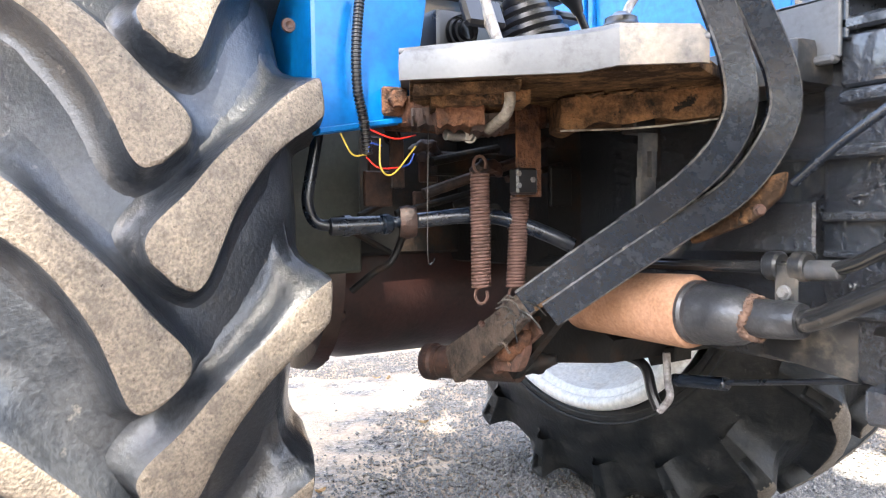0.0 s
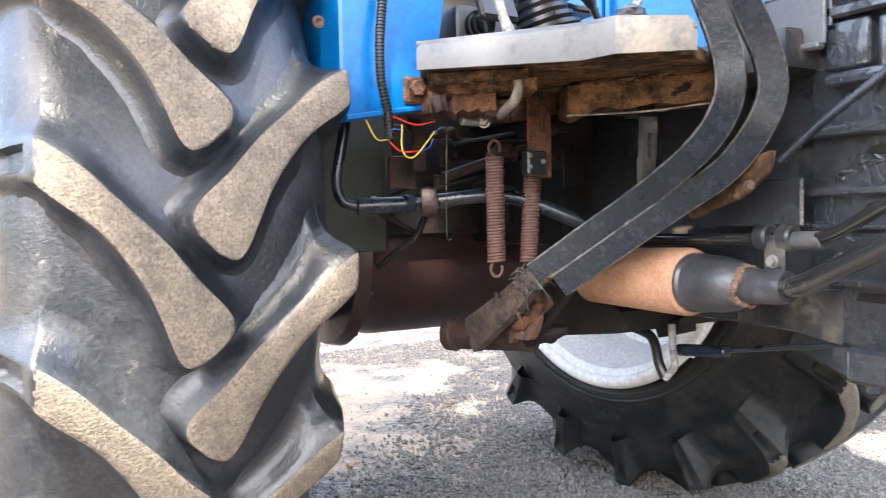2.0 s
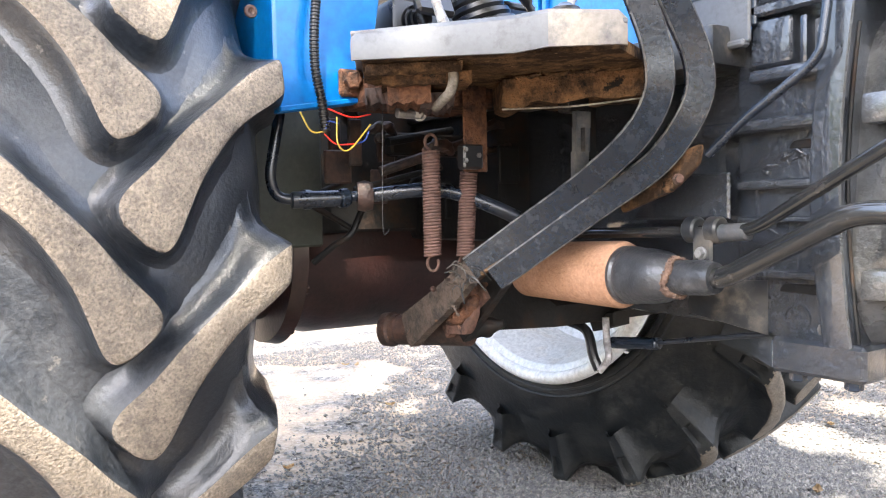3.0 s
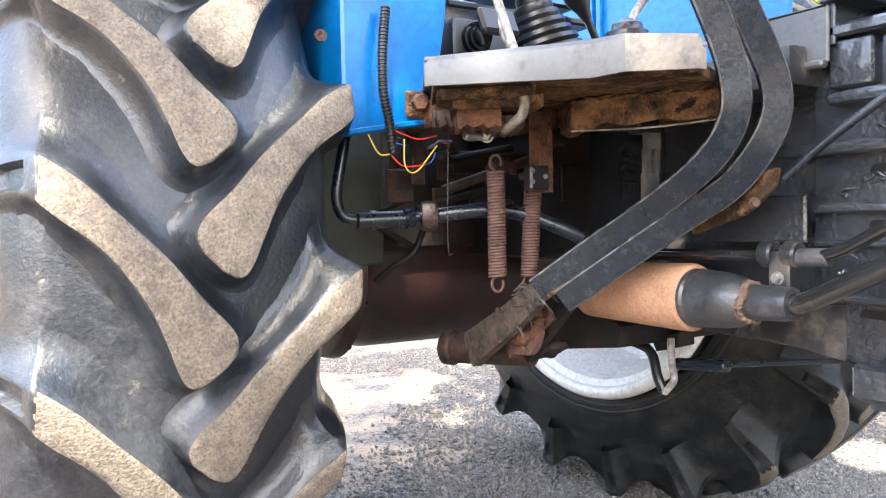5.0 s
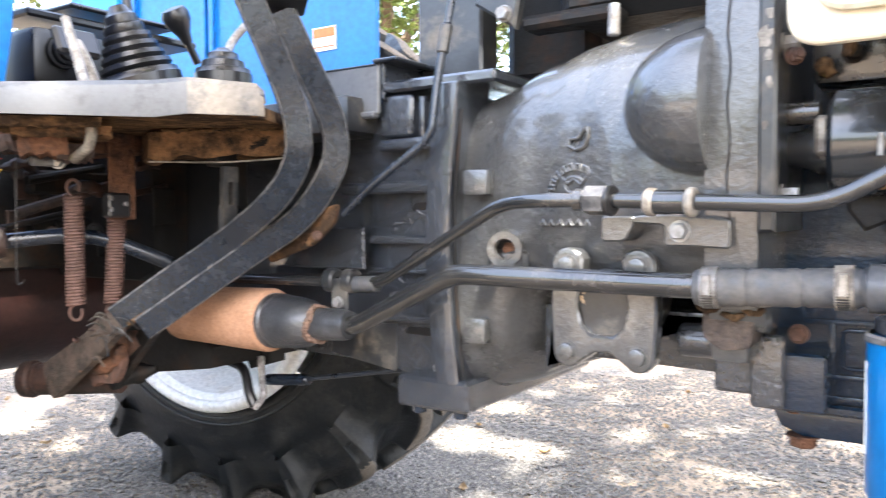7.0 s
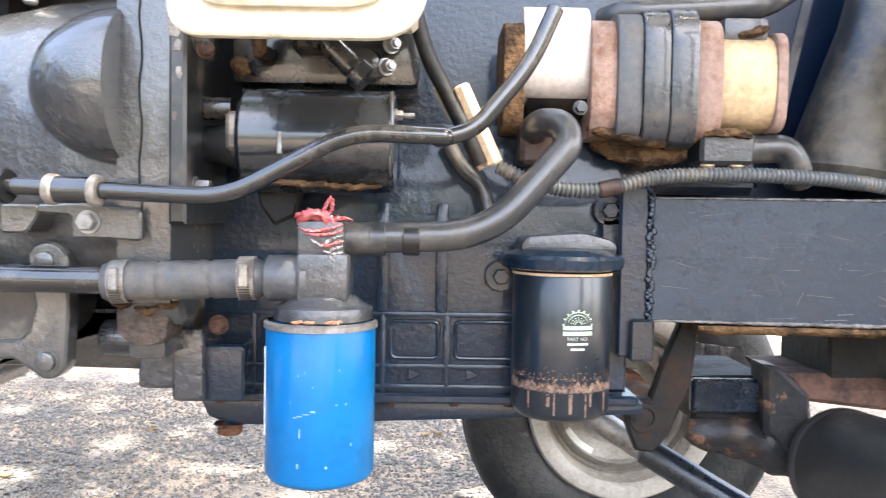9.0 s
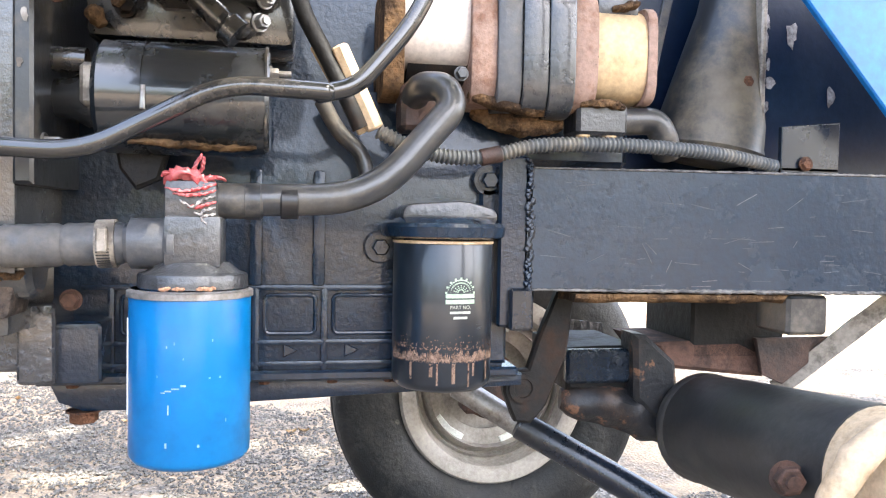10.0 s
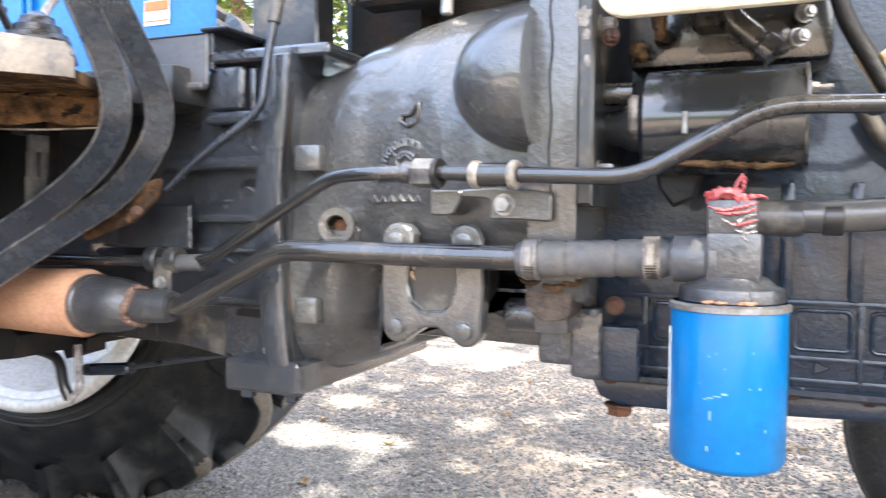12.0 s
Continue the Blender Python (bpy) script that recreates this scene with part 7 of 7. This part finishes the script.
# wires hanging from the conduit at the fender
bm = bm_new()
corrugated(bm, [(-1.090, -0.521, 1.080), (-1.085, -0.530, 1.015), (-1.085, -0.530, 0.960), (-1.085, -0.521, 0.913), (-1.085, -0.517, 0.873)], 0.0072, 0.005)
cd = part("fender_conduit", bm, PLASTIC, tractor, "black corrugated conduit with loose wires")
for pts, m, name in ((((-1.085, -0.519, 0.873), (-1.085, -0.539, 0.873), (-1.090, -0.553, 0.900)), YELLOW_WIRE, "yellow_wire"), (((-1.085, -0.519, 0.870), (-1.080, -0.503, 0.856), (-1.080, -0.471, 0.857)), RED_WIRE, "red_wire"),
                     (((-1.080, -0.501, 0.894), (-1.075, -0.503, 0.856), (-1.075, -0.485, 0.848), (-1.080, -0.447, 0.886)), YELLOW_WIRE, "yellow_wire"), (((-1.080, -0.515, 0.905), (-1.080, -0.479, 0.895), (-1.090, -0.441, 0.902)), RED_WIRE, "red_wire"),
                     (((-1.080, -0.519, 0.874), (-1.080, -0.515, 0.887), (-1.080, -0.499, 0.885)), BLUE_WIRE, "blue_wire"), (((-1.080, -0.471, 0.857), (-1.080, -0.457, 0.863), (-1.080, -0.450, 0.876)), BLUE_WIRE, "blue_wire")):
    bm = bm_new()
    tube(bm, curve_points(pts, 8), 0.0012, 6)
    part(name, bm, m, cd)

# gear levers on the platform
def lever(base, top, mat_rod, knob, name, label, bend=None):
    bm = bm_new()
    base, top = Vector(base), Vector(top)
    mid = base.lerp(top, 0.5) + Vector(bend or (0, 0, 0))
    tube(bm, curve_points([base, mid, top], 8), 0.008, 12)
    ob = part(name, bm, mat_rod, tractor, label)
    if knob:
        bm = bm_new()
        w = (top - mid).normalized()
        lathe(bm, [(-0.03, 0.010), (-0.012, 0.014), (0.012, 0.026), (0.028, 0.028), (0.04, 0.022), (0.044, 0)], top, top + w, 24)
        part("knob", bm, PLASTIC, ob, "black knob")
    return ob


def gaiter(at, r, h, rings, parent, way=(0, 0, 1)):
    bm = bm_new()
    prof = [(-0.09, r * 1.1), (0, r * 1.12)]
    for k in range(rings):
        f = k / rings
        rr_ = r * (1 - 0.68 * f)
        prof += [(h * (f + 0.15 / rings), rr_ * 1.08), (h * (f + 0.6 / rings), rr_ * 1.05), (h * (f + 0.8 / rings), rr_ * 0.86)]
    prof += [(h, r * 0.32), (h * 1.1, r * 0.22)]
    lathe(bm, prof, at, Vector(at) + Vector(way), 28)
    part("gaiter", bm, PLASTIC, parent, "ribbed rubber gaiter")


g0 = Vector((-1.200, -0.139, 1.063))
l1 = lever(g0, (-1.250, -0.139, 1.268), PLASTIC, False, "gear_lever", "black gear lever in a ribbed gaiter")
gaiter(g0, 0.064, 0.118, 7, l1, (-0.15, -0.25, 1))
l2 = lever((-1.300, 0.068, 1.135), (-1.300, 0.029, 1.199), PLASTIC, True, "range_lever", "short lever with a black knob")
g1 = Vector((-1.150, 0.005, 1.087))
l3 = lever(g1, (-1.150, 0.087, 1.215), STEEL, False, "high_low_lever", "bright bent steel lever in a rubber boot", (-0.01, -0.012, 0.0))
gaiter(g1, 0.048, 0.045, 3, l3)
# pedal pad and dark box behind the step
bm = bm_new()
c = Vector((-1.100, -0.319, 1.083))
box(bm, (-0.01, -0.035, -0.022), (0.006, 0.035, 0.024), 0.005, Matrix.Translation(c) @ pose(0, 0, 0, 0, -25, 0))
pad = part("clutch_pedal", bm, PLASTIC, tractor, "black rubber pedal pad on a bent rod")
bm = bm_new()
tube(bm, bent([c, (-1.080, -0.318, 1.058), (-1.050, -0.319, 1.013)], 0.02), 0.008, 12)
part("pedal_rod", bm, WORN, pad)
bm = bm_new()
d = Vector((-1.350, -0.208, 1.135))
box(bm, (d.x - 0.1, d.y - 0.05, d.z - 0.08), (d.x + 0.02, d.y + 0.10, d.z + 0.02), 0.012, seg=2)
box(bm, (d.x - 0.1, d.y - 0.06, d.z + 0.035), (d.x + 0.02, d.y + 0.30, d.z + 0.05), 0.004)
box(bm, (d.x - 0.1, d.y + 0.02, d.z + 0.065), (d.x + 0.02, d.y + 0.25, d.z + 0.075), 0.004)
for k in range(3):
    lathe(bm, [(0, 0.03 - 0.006 * k), (0.012, 0.03 - 0.006 * k)], (d.x + 0.02 + 0.01 * k, d.y, d.z - 0.02), (d.x + 1, d.y, d.z - 0.02), 24)
part("valve_block", bm, PLASTIC, tractor, "black control valve block behind the levers")
# gearbox top cover under the levers
bm = bm_new()
box(bm, (-1.75, -0.14, 0.94), (-0.72, 0.34, 0.995), 0.012, seg=2)
part("top_cover", bm, DUSTY, tractor, "dusty black gearbox top cover")
# side plate of the platform with a folded lower edge
bm = bm_new()
t0, t1 = Vector((-0.855, -0.090, 1.057)), Vector((-0.692, -0.090, 1.041))
t2 = Vector((-0.702, -0.090, 0.968))
box(bm, (t0.x, -0.105, t2.z), (t1.x, -0.098, t1.z), 0.002)
box(bm, (t0.x, -0.105, t1.z - 0.006), (t1.x, 0.0, t1.z), 0.002)
box(bm, (t1.x - 0.055, -0.112, t2.z - 0.006), (t1.x - 0.004, -0.095, t2.z + 0.004), 0.003)
part("platform_side", bm, STEPGREY, tractor, "bluish grey platform side plate with worn paint")
bm = bm_new()
box(bm, (t1.x - 0.006, -0.100, t2.z + 0.02), (t1.x + 0.006, 0.05, t1.z + 0.004), 0.002)
box(bm, (t1.x - 0.01, -0.108, t1.z), (t1.x + 0.035, 0.02, t1.z + 0.006), 0.002)
part("platform_end", bm, BLACK, tractor, "black platform end bracket")
# upright post and dark clutter over the bell housing
bm = bm_new()
u0, u1 = (-0.696, 0.020, 1.061), (-0.580, 0.020, 1.043)
box(bm, (u0[0], 0.0, 1.0), (u1[0], 0.05, 1.5), 0.004)
part("steering_post", bm, DUSTY, tractor, "grey-black upright steering post plate")
bm = bm_new()
box(bm, (-0.46, 0.0, 1.085), (-0.05, 0.25, 1.5), 0.02)
box(bm, (-0.60, 0.10, 1.02), (-0.44, 0.30, 1.5), 0.02)
box(bm, (-0.50, -0.03, 1.075), (-0.36, 0.02, 1.095), 0.006)
box(bm, (-0.52, -0.02, 1.13), (-0.42, 0.02, 1.4), 0.01)
part("battery_box", bm, GRIMESHADE, tractor, "dark box above the bell housing")
bm = bm_new()
rod(bm, (-0.355, -0.050, 1.045), (-0.354, -0.050, 1.086), 0.008, 0.002, 10)
part("dip_stick", bm, STEEL, tractor, "steel rod on the bell housing")
bm = bm_new()
c = Vector((-0.519, -0.020, 1.099))
prism(bm, [(c.x - 0.05, c.z + 0.02), (c.x + 0.015, c.z - 0.022), (c.x + 0.03, c.z + 0.05), (c.x - 0.03, c.z + 0.06)], -0.04, -0.02, "y", 0.004)
br = part("post_bracket", bm, DUSTY, tractor, "grey bracket on the steering post")
bm = bm_new()
bolt(bm, (c.x, -0.04, c.z), (0, -1, 0), 0.017, 0.009)
part("bracket_bolt", bm, STEEL, br)


# ---------------------------------------------------------------- ground, leaves, trees
ground_mat = bpy.data.materials.new("sandy_gravel")
ground_mat.use_nodes = True
_n, _l = ground_mat.node_tree.nodes, ground_mat.node_tree.links
_b = _n["Principled BSDF"]
_b.inputs["Roughness"].default_value = 0.95
_b.inputs["Specular IOR Level"].default_value = 0.15
_geo = _n.new("ShaderNodeNewGeometry")


def _noise(scale, detail=6, rough=0.6):
    t = _n.new("ShaderNodeTexNoise")
    t.inputs["Scale"].default_value, t.inputs["Detail"].default_value, t.inputs["Roughness"].default_value = scale, detail, rough
    _l.new(_geo.outputs["Position"], t.inputs["Vector"])
    return t.outputs["Fac"]


def _ramp(fac, stops):
    r = _n.new("ShaderNodeValToRGB")
    r.color_ramp.elements[0].position, r.color_ramp.elements[0].color = stops[0][0], (*stops[0][1], 1)
    r.color_ramp.elements[1].position, r.color_ramp.elements[1].color = stops[-1][0], (*stops[-1][1], 1)
    for p, c in stops[1:-1]:
        e = r.color_ramp.elements.new(p)
        e.color = (*c, 1)
    _l.new(fac, r.inputs["Fac"])
    return r.outputs["Color"]


_vor = _n.new("ShaderNodeTexVoronoi")
_vor.inputs["Scale"].default_value = 95
_l.new(_geo.outputs["Position"], _vor.inputs["Vector"])
_stones = _ramp(_vor.outputs["Color"], [(0.15, (0.045, 0.045, 0.046)), (0.5, (0.125, 0.12, 0.115)), (0.9, (0.25, 0.235, 0.215))])
_sand = _ramp(_noise(60, 8, 0.7), [(0.3, (0.255, 0.198, 0.142)), (0.7, (0.375, 0.302, 0.224))])
_mix = _n.new("ShaderNodeMix")
_mix.data_type = "RGBA"
_l.new(_ramp(_noise(2.6, 5, 0.65), [(0.38, (0, 0, 0)), (0.55, (1, 1, 1))]), _mix.inputs["Factor"])
_l.new(_stones, _mix.inputs["A"])
_l.new(_sand, _mix.inputs["B"])
_l.new(_mix.outputs["Result"], _b.inputs["Base Color"])
_bump = _n.new("ShaderNodeBump")
_bump.inputs["Strength"].default_value, _bump.inputs["Distance"].default_value = 0.8, 0.008
_l.new(_vor.outputs["Distance"], _bump.inputs["Height"])
_l.new(_bump.outputs["Normal"], _b.inputs["Normal"])

bm = bm_new()
N = 70
xs = [math.copysign(abs(u) ** 3 * 400 + abs(u) * 3, u) for u in [i / N * 2 - 1 for i in range(N + 1)]]
grid = [[bm.verts.new((x - 0.5, y + 1.0, -0.004 + 0.008 * noise.noise((x * 0.9, y * 0.9, 0)) * (1 if abs(x) + abs(y) < 8 else 0.3))) for y in xs] for x in xs]
for i in range(N):
    for j in range(N):
        bm.faces.new((grid[i][j], grid[i + 1][j], grid[i + 1][j + 1], grid[i][j + 1]))
ground = tagged(part("ground", bm, ground_mat, None, "", 60), "sandy ground strewn with grey gravel, dappled with sun", "ground", kind="structure")

# loose gravel where the camera sees the ground closely
GRAVEL = surface("gravel_stone", (0.105, 0.103, 0.10), 0.9, second=(0.22, 0.205, 0.185), amount=0.48, scale=75, fine=400, bump=0.3, spec=0.2)
rng = np.random.default_rng(7)
base_v = np.array([(1, 0, 0), (-1, 0, 0), (0, 1, 0), (0, -1, 0), (0, 0, 1), (0, 0, -1)], float)
base_f = np.array([(0, 2, 4), (2, 1, 4), (1, 3, 4), (3, 0, 4), (2, 0, 5), (1, 2, 5), (3, 1, 5), (0, 3, 5)])
COUNT = 90000
px = rng.uniform(-4.2, 1.8, COUNT * 2)
py = rng.uniform(-0.6, 4.2, COUNT * 2)
keep = np.array([noise.noise((a * 1.3, b * 1.3, 3.3)) + 0.25 * noise.noise((a * 5, b * 5, 1.0)) for a, b in zip(px, py)]) > -0.12
px, py = px[keep][:COUNT], py[keep][:COUNT]
px = np.concatenate([px, rng.normal(-1.4, 0.45, 60000)])  # thickest round the far wheel
py = np.concatenate([py, rng.normal(0.62, 0.5, 60000)])
cnt = len(px)
size = rng.gamma(3.0, 0.0011, cnt) + 0.0024
ang = rng.uniform(0, 2 * np.pi, cnt)
v = base_v[None] * (size[:, None, None] * rng.uniform(0.6, 1.25, (cnt, 6, 3)))
v[:, :, 2] *= 0.7
ca, sa = np.cos(ang)[:, None], np.sin(ang)[:, None]
vx, vy = v[:, :, 0] * ca - v[:, :, 1] * sa, v[:, :, 0] * sa + v[:, :, 1] * ca
v = np.stack([vx + px[:, None], vy + py[:, None], v[:, :, 2] + (size * 0.2)[:, None]], 2).reshape(-1, 3)
fcs = (base_f[None] + (np.arange(cnt) * 6)[:, None, None]).reshape(-1, 3)
me = bpy.data.meshes.new("gravel")
me.from_pydata(v.tolist(), [], fcs.tolist())
me.materials.append(GRAVEL)
tagged(new("gravel", me), "loose grey gravel scattered over sandy ground", "gravel", kind="stuff")

# fallen leaves
LEAF_DRY = surface("dry_leaf", (0.42, 0.30, 0.16), 0.8, second=(0.30, 0.17, 0.08), amount=0.4, scale=60, fine=200, bump=0.2, vary=0.3)


def leaf_mesh(length=0.04, wide=0.013):
    bm = bm_new()
    rows = []
    for i in range(7):
        t = i / 6
        w = wide * math.sin(math.pi * min(0.97, t + 0.03)) ** 0.8
        rows.append([bm.verts.new((length * (t - 0.5), s * w, 0.006 * abs(s) + 0.008 * (t - 0.5) ** 2 * 4)) for s in (-1, 0, 1)])
    for p, q in zip(rows, rows[1:]):
        for i in range(2):
            bm.faces.new((p[i], p[i + 1], q[i + 1], q[i]))
    bmesh.ops.solidify(bm, geom=bm.faces[:], thickness=0.0012)
    return bm


first = tagged(part("fallen_leaf", leaf_mesh(), LEAF_DRY), "dry curled brown leaf lying on gravel", "leaf", "fallen leaves")
spots = [(-2.724, 0.522, 0.000), (-2.242, -0.110, 0.000), (-2.241, -0.233, 0.000), (-3.544, 0.806, 0.000), (-4.231, 1.975, 0.000), (-1.162, 1.387, 0.000), (-0.911, 1.917, 0.000), (-1.208, 0.934, -0.000), (-0.507, 2.124, 0.000), (-1.014, 2.550, 0.000), (0.095, 1.903, 0.000), (0.137, 1.911, 0.000), (-1.530, 1.563, 0.000), (-3.586, 0.762, 0.000)]
random.seed(21)
for k, s in enumerate(spots):
    m = Matrix.Translation((s[0], s[1], 0.006)) @ Euler((random.uniform(-0.2, 0.2), random.uniform(-0.2, 0.2), random.uniform(0, 6.28))).to_matrix().to_4x4()
    if k == 0:
        first.matrix_basis = m
    else:
        copy_thing(first, m)

# trees around: one shades the tractor, others stand behind it; the rest at -y are unseen additions
BARK = surface("bark", (0.16, 0.12, 0.085), 0.95, second=(0.09, 0.07, 0.05), amount=0.5, scale=9, fine=60, bump=0.9, relief=0.6)
LEAF = surface("leaf_green", (0.09, 0.15, 0.03), 0.5, second=(0.16, 0.21, 0.05), amount=0.45, scale=3, fine=40, bump=0.1)
for nd in LEAF.node_tree.nodes:
    if nd.type == "BSDF_PRINCIPLED":
        nd.inputs["Transmission Weight"].default_value = 0.0
        nd.inputs["Subsurface Weight"].default_value = 0.0


def tree(x, y, height, crown_r, crown_z, leaves, seed, leaf=0.10, label="broad-leaved tree with a spreading green crown", openings=()):
    rnd = random.Random(seed)
    ob = tagged(new("tree"), label, "tree", "trees round the yard")
    ob.location = (x, y, 0)
    bm = bm_new()
    fork = crown_z - crown_r * 0.55
    pts = curve_points([(0, 0, -0.1), (0.08, 0.05, fork * 0.5), (0, 0.1, fork), (0.1, 0.0, crown_z)], 6)
    n = len(pts)
    tube(bm, pts, lambda i: 0.26 - 0.20 * i / n + (0.12 if i == 0 else 0), 14)
    part("trunk", bm, BARK, ob)
    tips = []
    for k in range(9):
        a = TURN * k / 9 + rnd.uniform(-0.3, 0.3)
        e = Vector((math.cos(a) * crown_r * rnd.uniform(0.6, 0.95), math.sin(a) * crown_r * rnd.uniform(0.6, 0.95), crown_z + rnd.uniform(-0.3, 0.5) * crown_r * 0.6))
        s = Vector((0.02, 0.08, fork + rnd.uniform(-0.3, 0.6)))
        bm = bm_new()
        line = curve_points([s, s.lerp(e, 0.5) + Vector((0, 0, rnd.uniform(0, 0.4))), e], 6)
        tube(bm, line, lambda i: 0.085 - 0.075 * i / len(line), 8)
        part("limb", bm, BARK, ob)
        tips += [s.lerp(e, f) for f in (0.5, 0.7, 0.85, 1.0)]
    g = np.random.default_rng(seed)
    clumps = [t + Vector((rnd.gauss(0, 0.35), rnd.gauss(0, 0.35), rnd.gauss(0.1, 0.3))) * crown_r * 0.4 for t in tips for _ in range(3)]
    cs = np.array([tuple(c) for c in clumps])
    which = g.integers(0, len(cs), leaves)
    pos = cs[which] + g.normal(0, 1, (leaves, 3)) * np.array([0.30, 0.30, 0.20]) * crown_r * 0.42
    for spot, wide in openings:  # thin places in the crown, where the sun comes through
        d = pos + np.array([x, y, 0]) - np.array(spot)
        along = d @ np.array(SUN_WAY)
        pos = pos[np.linalg.norm(d - along[:, None] * np.array(SUN_WAY), axis=1) > wide]
    leaves = len(pos)
    quad = np.array([(-0.5, 0, 0), (0, -0.24, 0.04), (0.5, 0, 0), (0, 0.24, 0.04)])
    sz = g.uniform(0.7, 1.3, leaves) * leaf
    t1 = g.normal(0, 1, (leaves, 3)) * [1, 1, 0.5]
    t1 /= np.linalg.norm(t1, axis=1)[:, None]
    t2 = np.cross(t1, g.normal(0, 0.5, (leaves, 3)) + [0, 0, 1])
    t2 /= np.linalg.norm(t2, axis=1)[:, None]
    t3 = np.cross(t1, t2)
    vv = pos[:, None] + sz[:, None, None] * (quad[None, :, :1] * t1[:, None] + quad[None, :, 1:2] * t2[:, None] + quad[None, :, 2:] * t3[:, None])
    me = bpy.data.meshes.new("crown")
    me.from_pydata(vv.reshape(-1, 3).tolist(), [], np.arange(leaves * 4).reshape(-1, 4).tolist())
    me.materials.append(LEAF)
    cr = new("crown", me)
    cr.parent = ob
    return ob


random.seed(44)
THIN = [((-1.05, -0.90, 0.47), 0.14), ((-1.25, 1.4, 0.0), 0.12), ((-1.6, 1.9, 0.0), 0.12), ((-1.48, 1.38, 0.0), 0.15), ((-1.0, 1.78, 0.0), 0.09), ((-1.95, 2.3, 0.0), 0.16)]
for k in range(190):
    THIN.append(((random.uniform(-3.4, 1.3), random.uniform(0.4, 4.2), 0.0), random.uniform(0.025, 0.085)))
for k in range(26):
    THIN.append(((random.uniform(-3.6, -2.0), random.uniform(0.6, 3.0), 0.0), random.uniform(0.06, 0.14)))
tree(1.9, -2.4, 8, 4.8, 7.0, 60000, 1, 0.13, "old shade tree whose crown reaches over the tractor", THIN)
# unseen second crown, added to widen the shade on the ground
tree(7.4, -3.4, 8, 4.4, 7.2, 42000, 8, 0.13, "unseen tree added past the tractor's front to block more sun", THIN)
tree(-2.5, 9.5, 7, 3.4, 4.6, 16000, 2, 0.16)
tree(1.2, 11.0, 7, 3.6, 4.8, 16000, 3, 0.16)
tree(-7.0, 8.0, 7, 3.4, 4.4, 14000, 4, 0.16)
tree(6.5, 11.5, 7, 3.4, 4.6, 14000, 5, 0.16)
tree(-10.5, 2.5, 7, 3.4, 4.4, 12000, 6, 0.16)
# unseen low trees, added only so that the glossy paint reflects a dark horizon
for k, (x, y) in enumerate(((-18.0, -15.0), (-9.0, -19.0), (0.0, -20.5), (9.0, -19.5), (18.0, -12.0))):
    tree(x, y, 5, 3.4, 2.4, 12000, 20 + k, 0.18, "unseen leafy tree added on the -y side as a dark reflection")
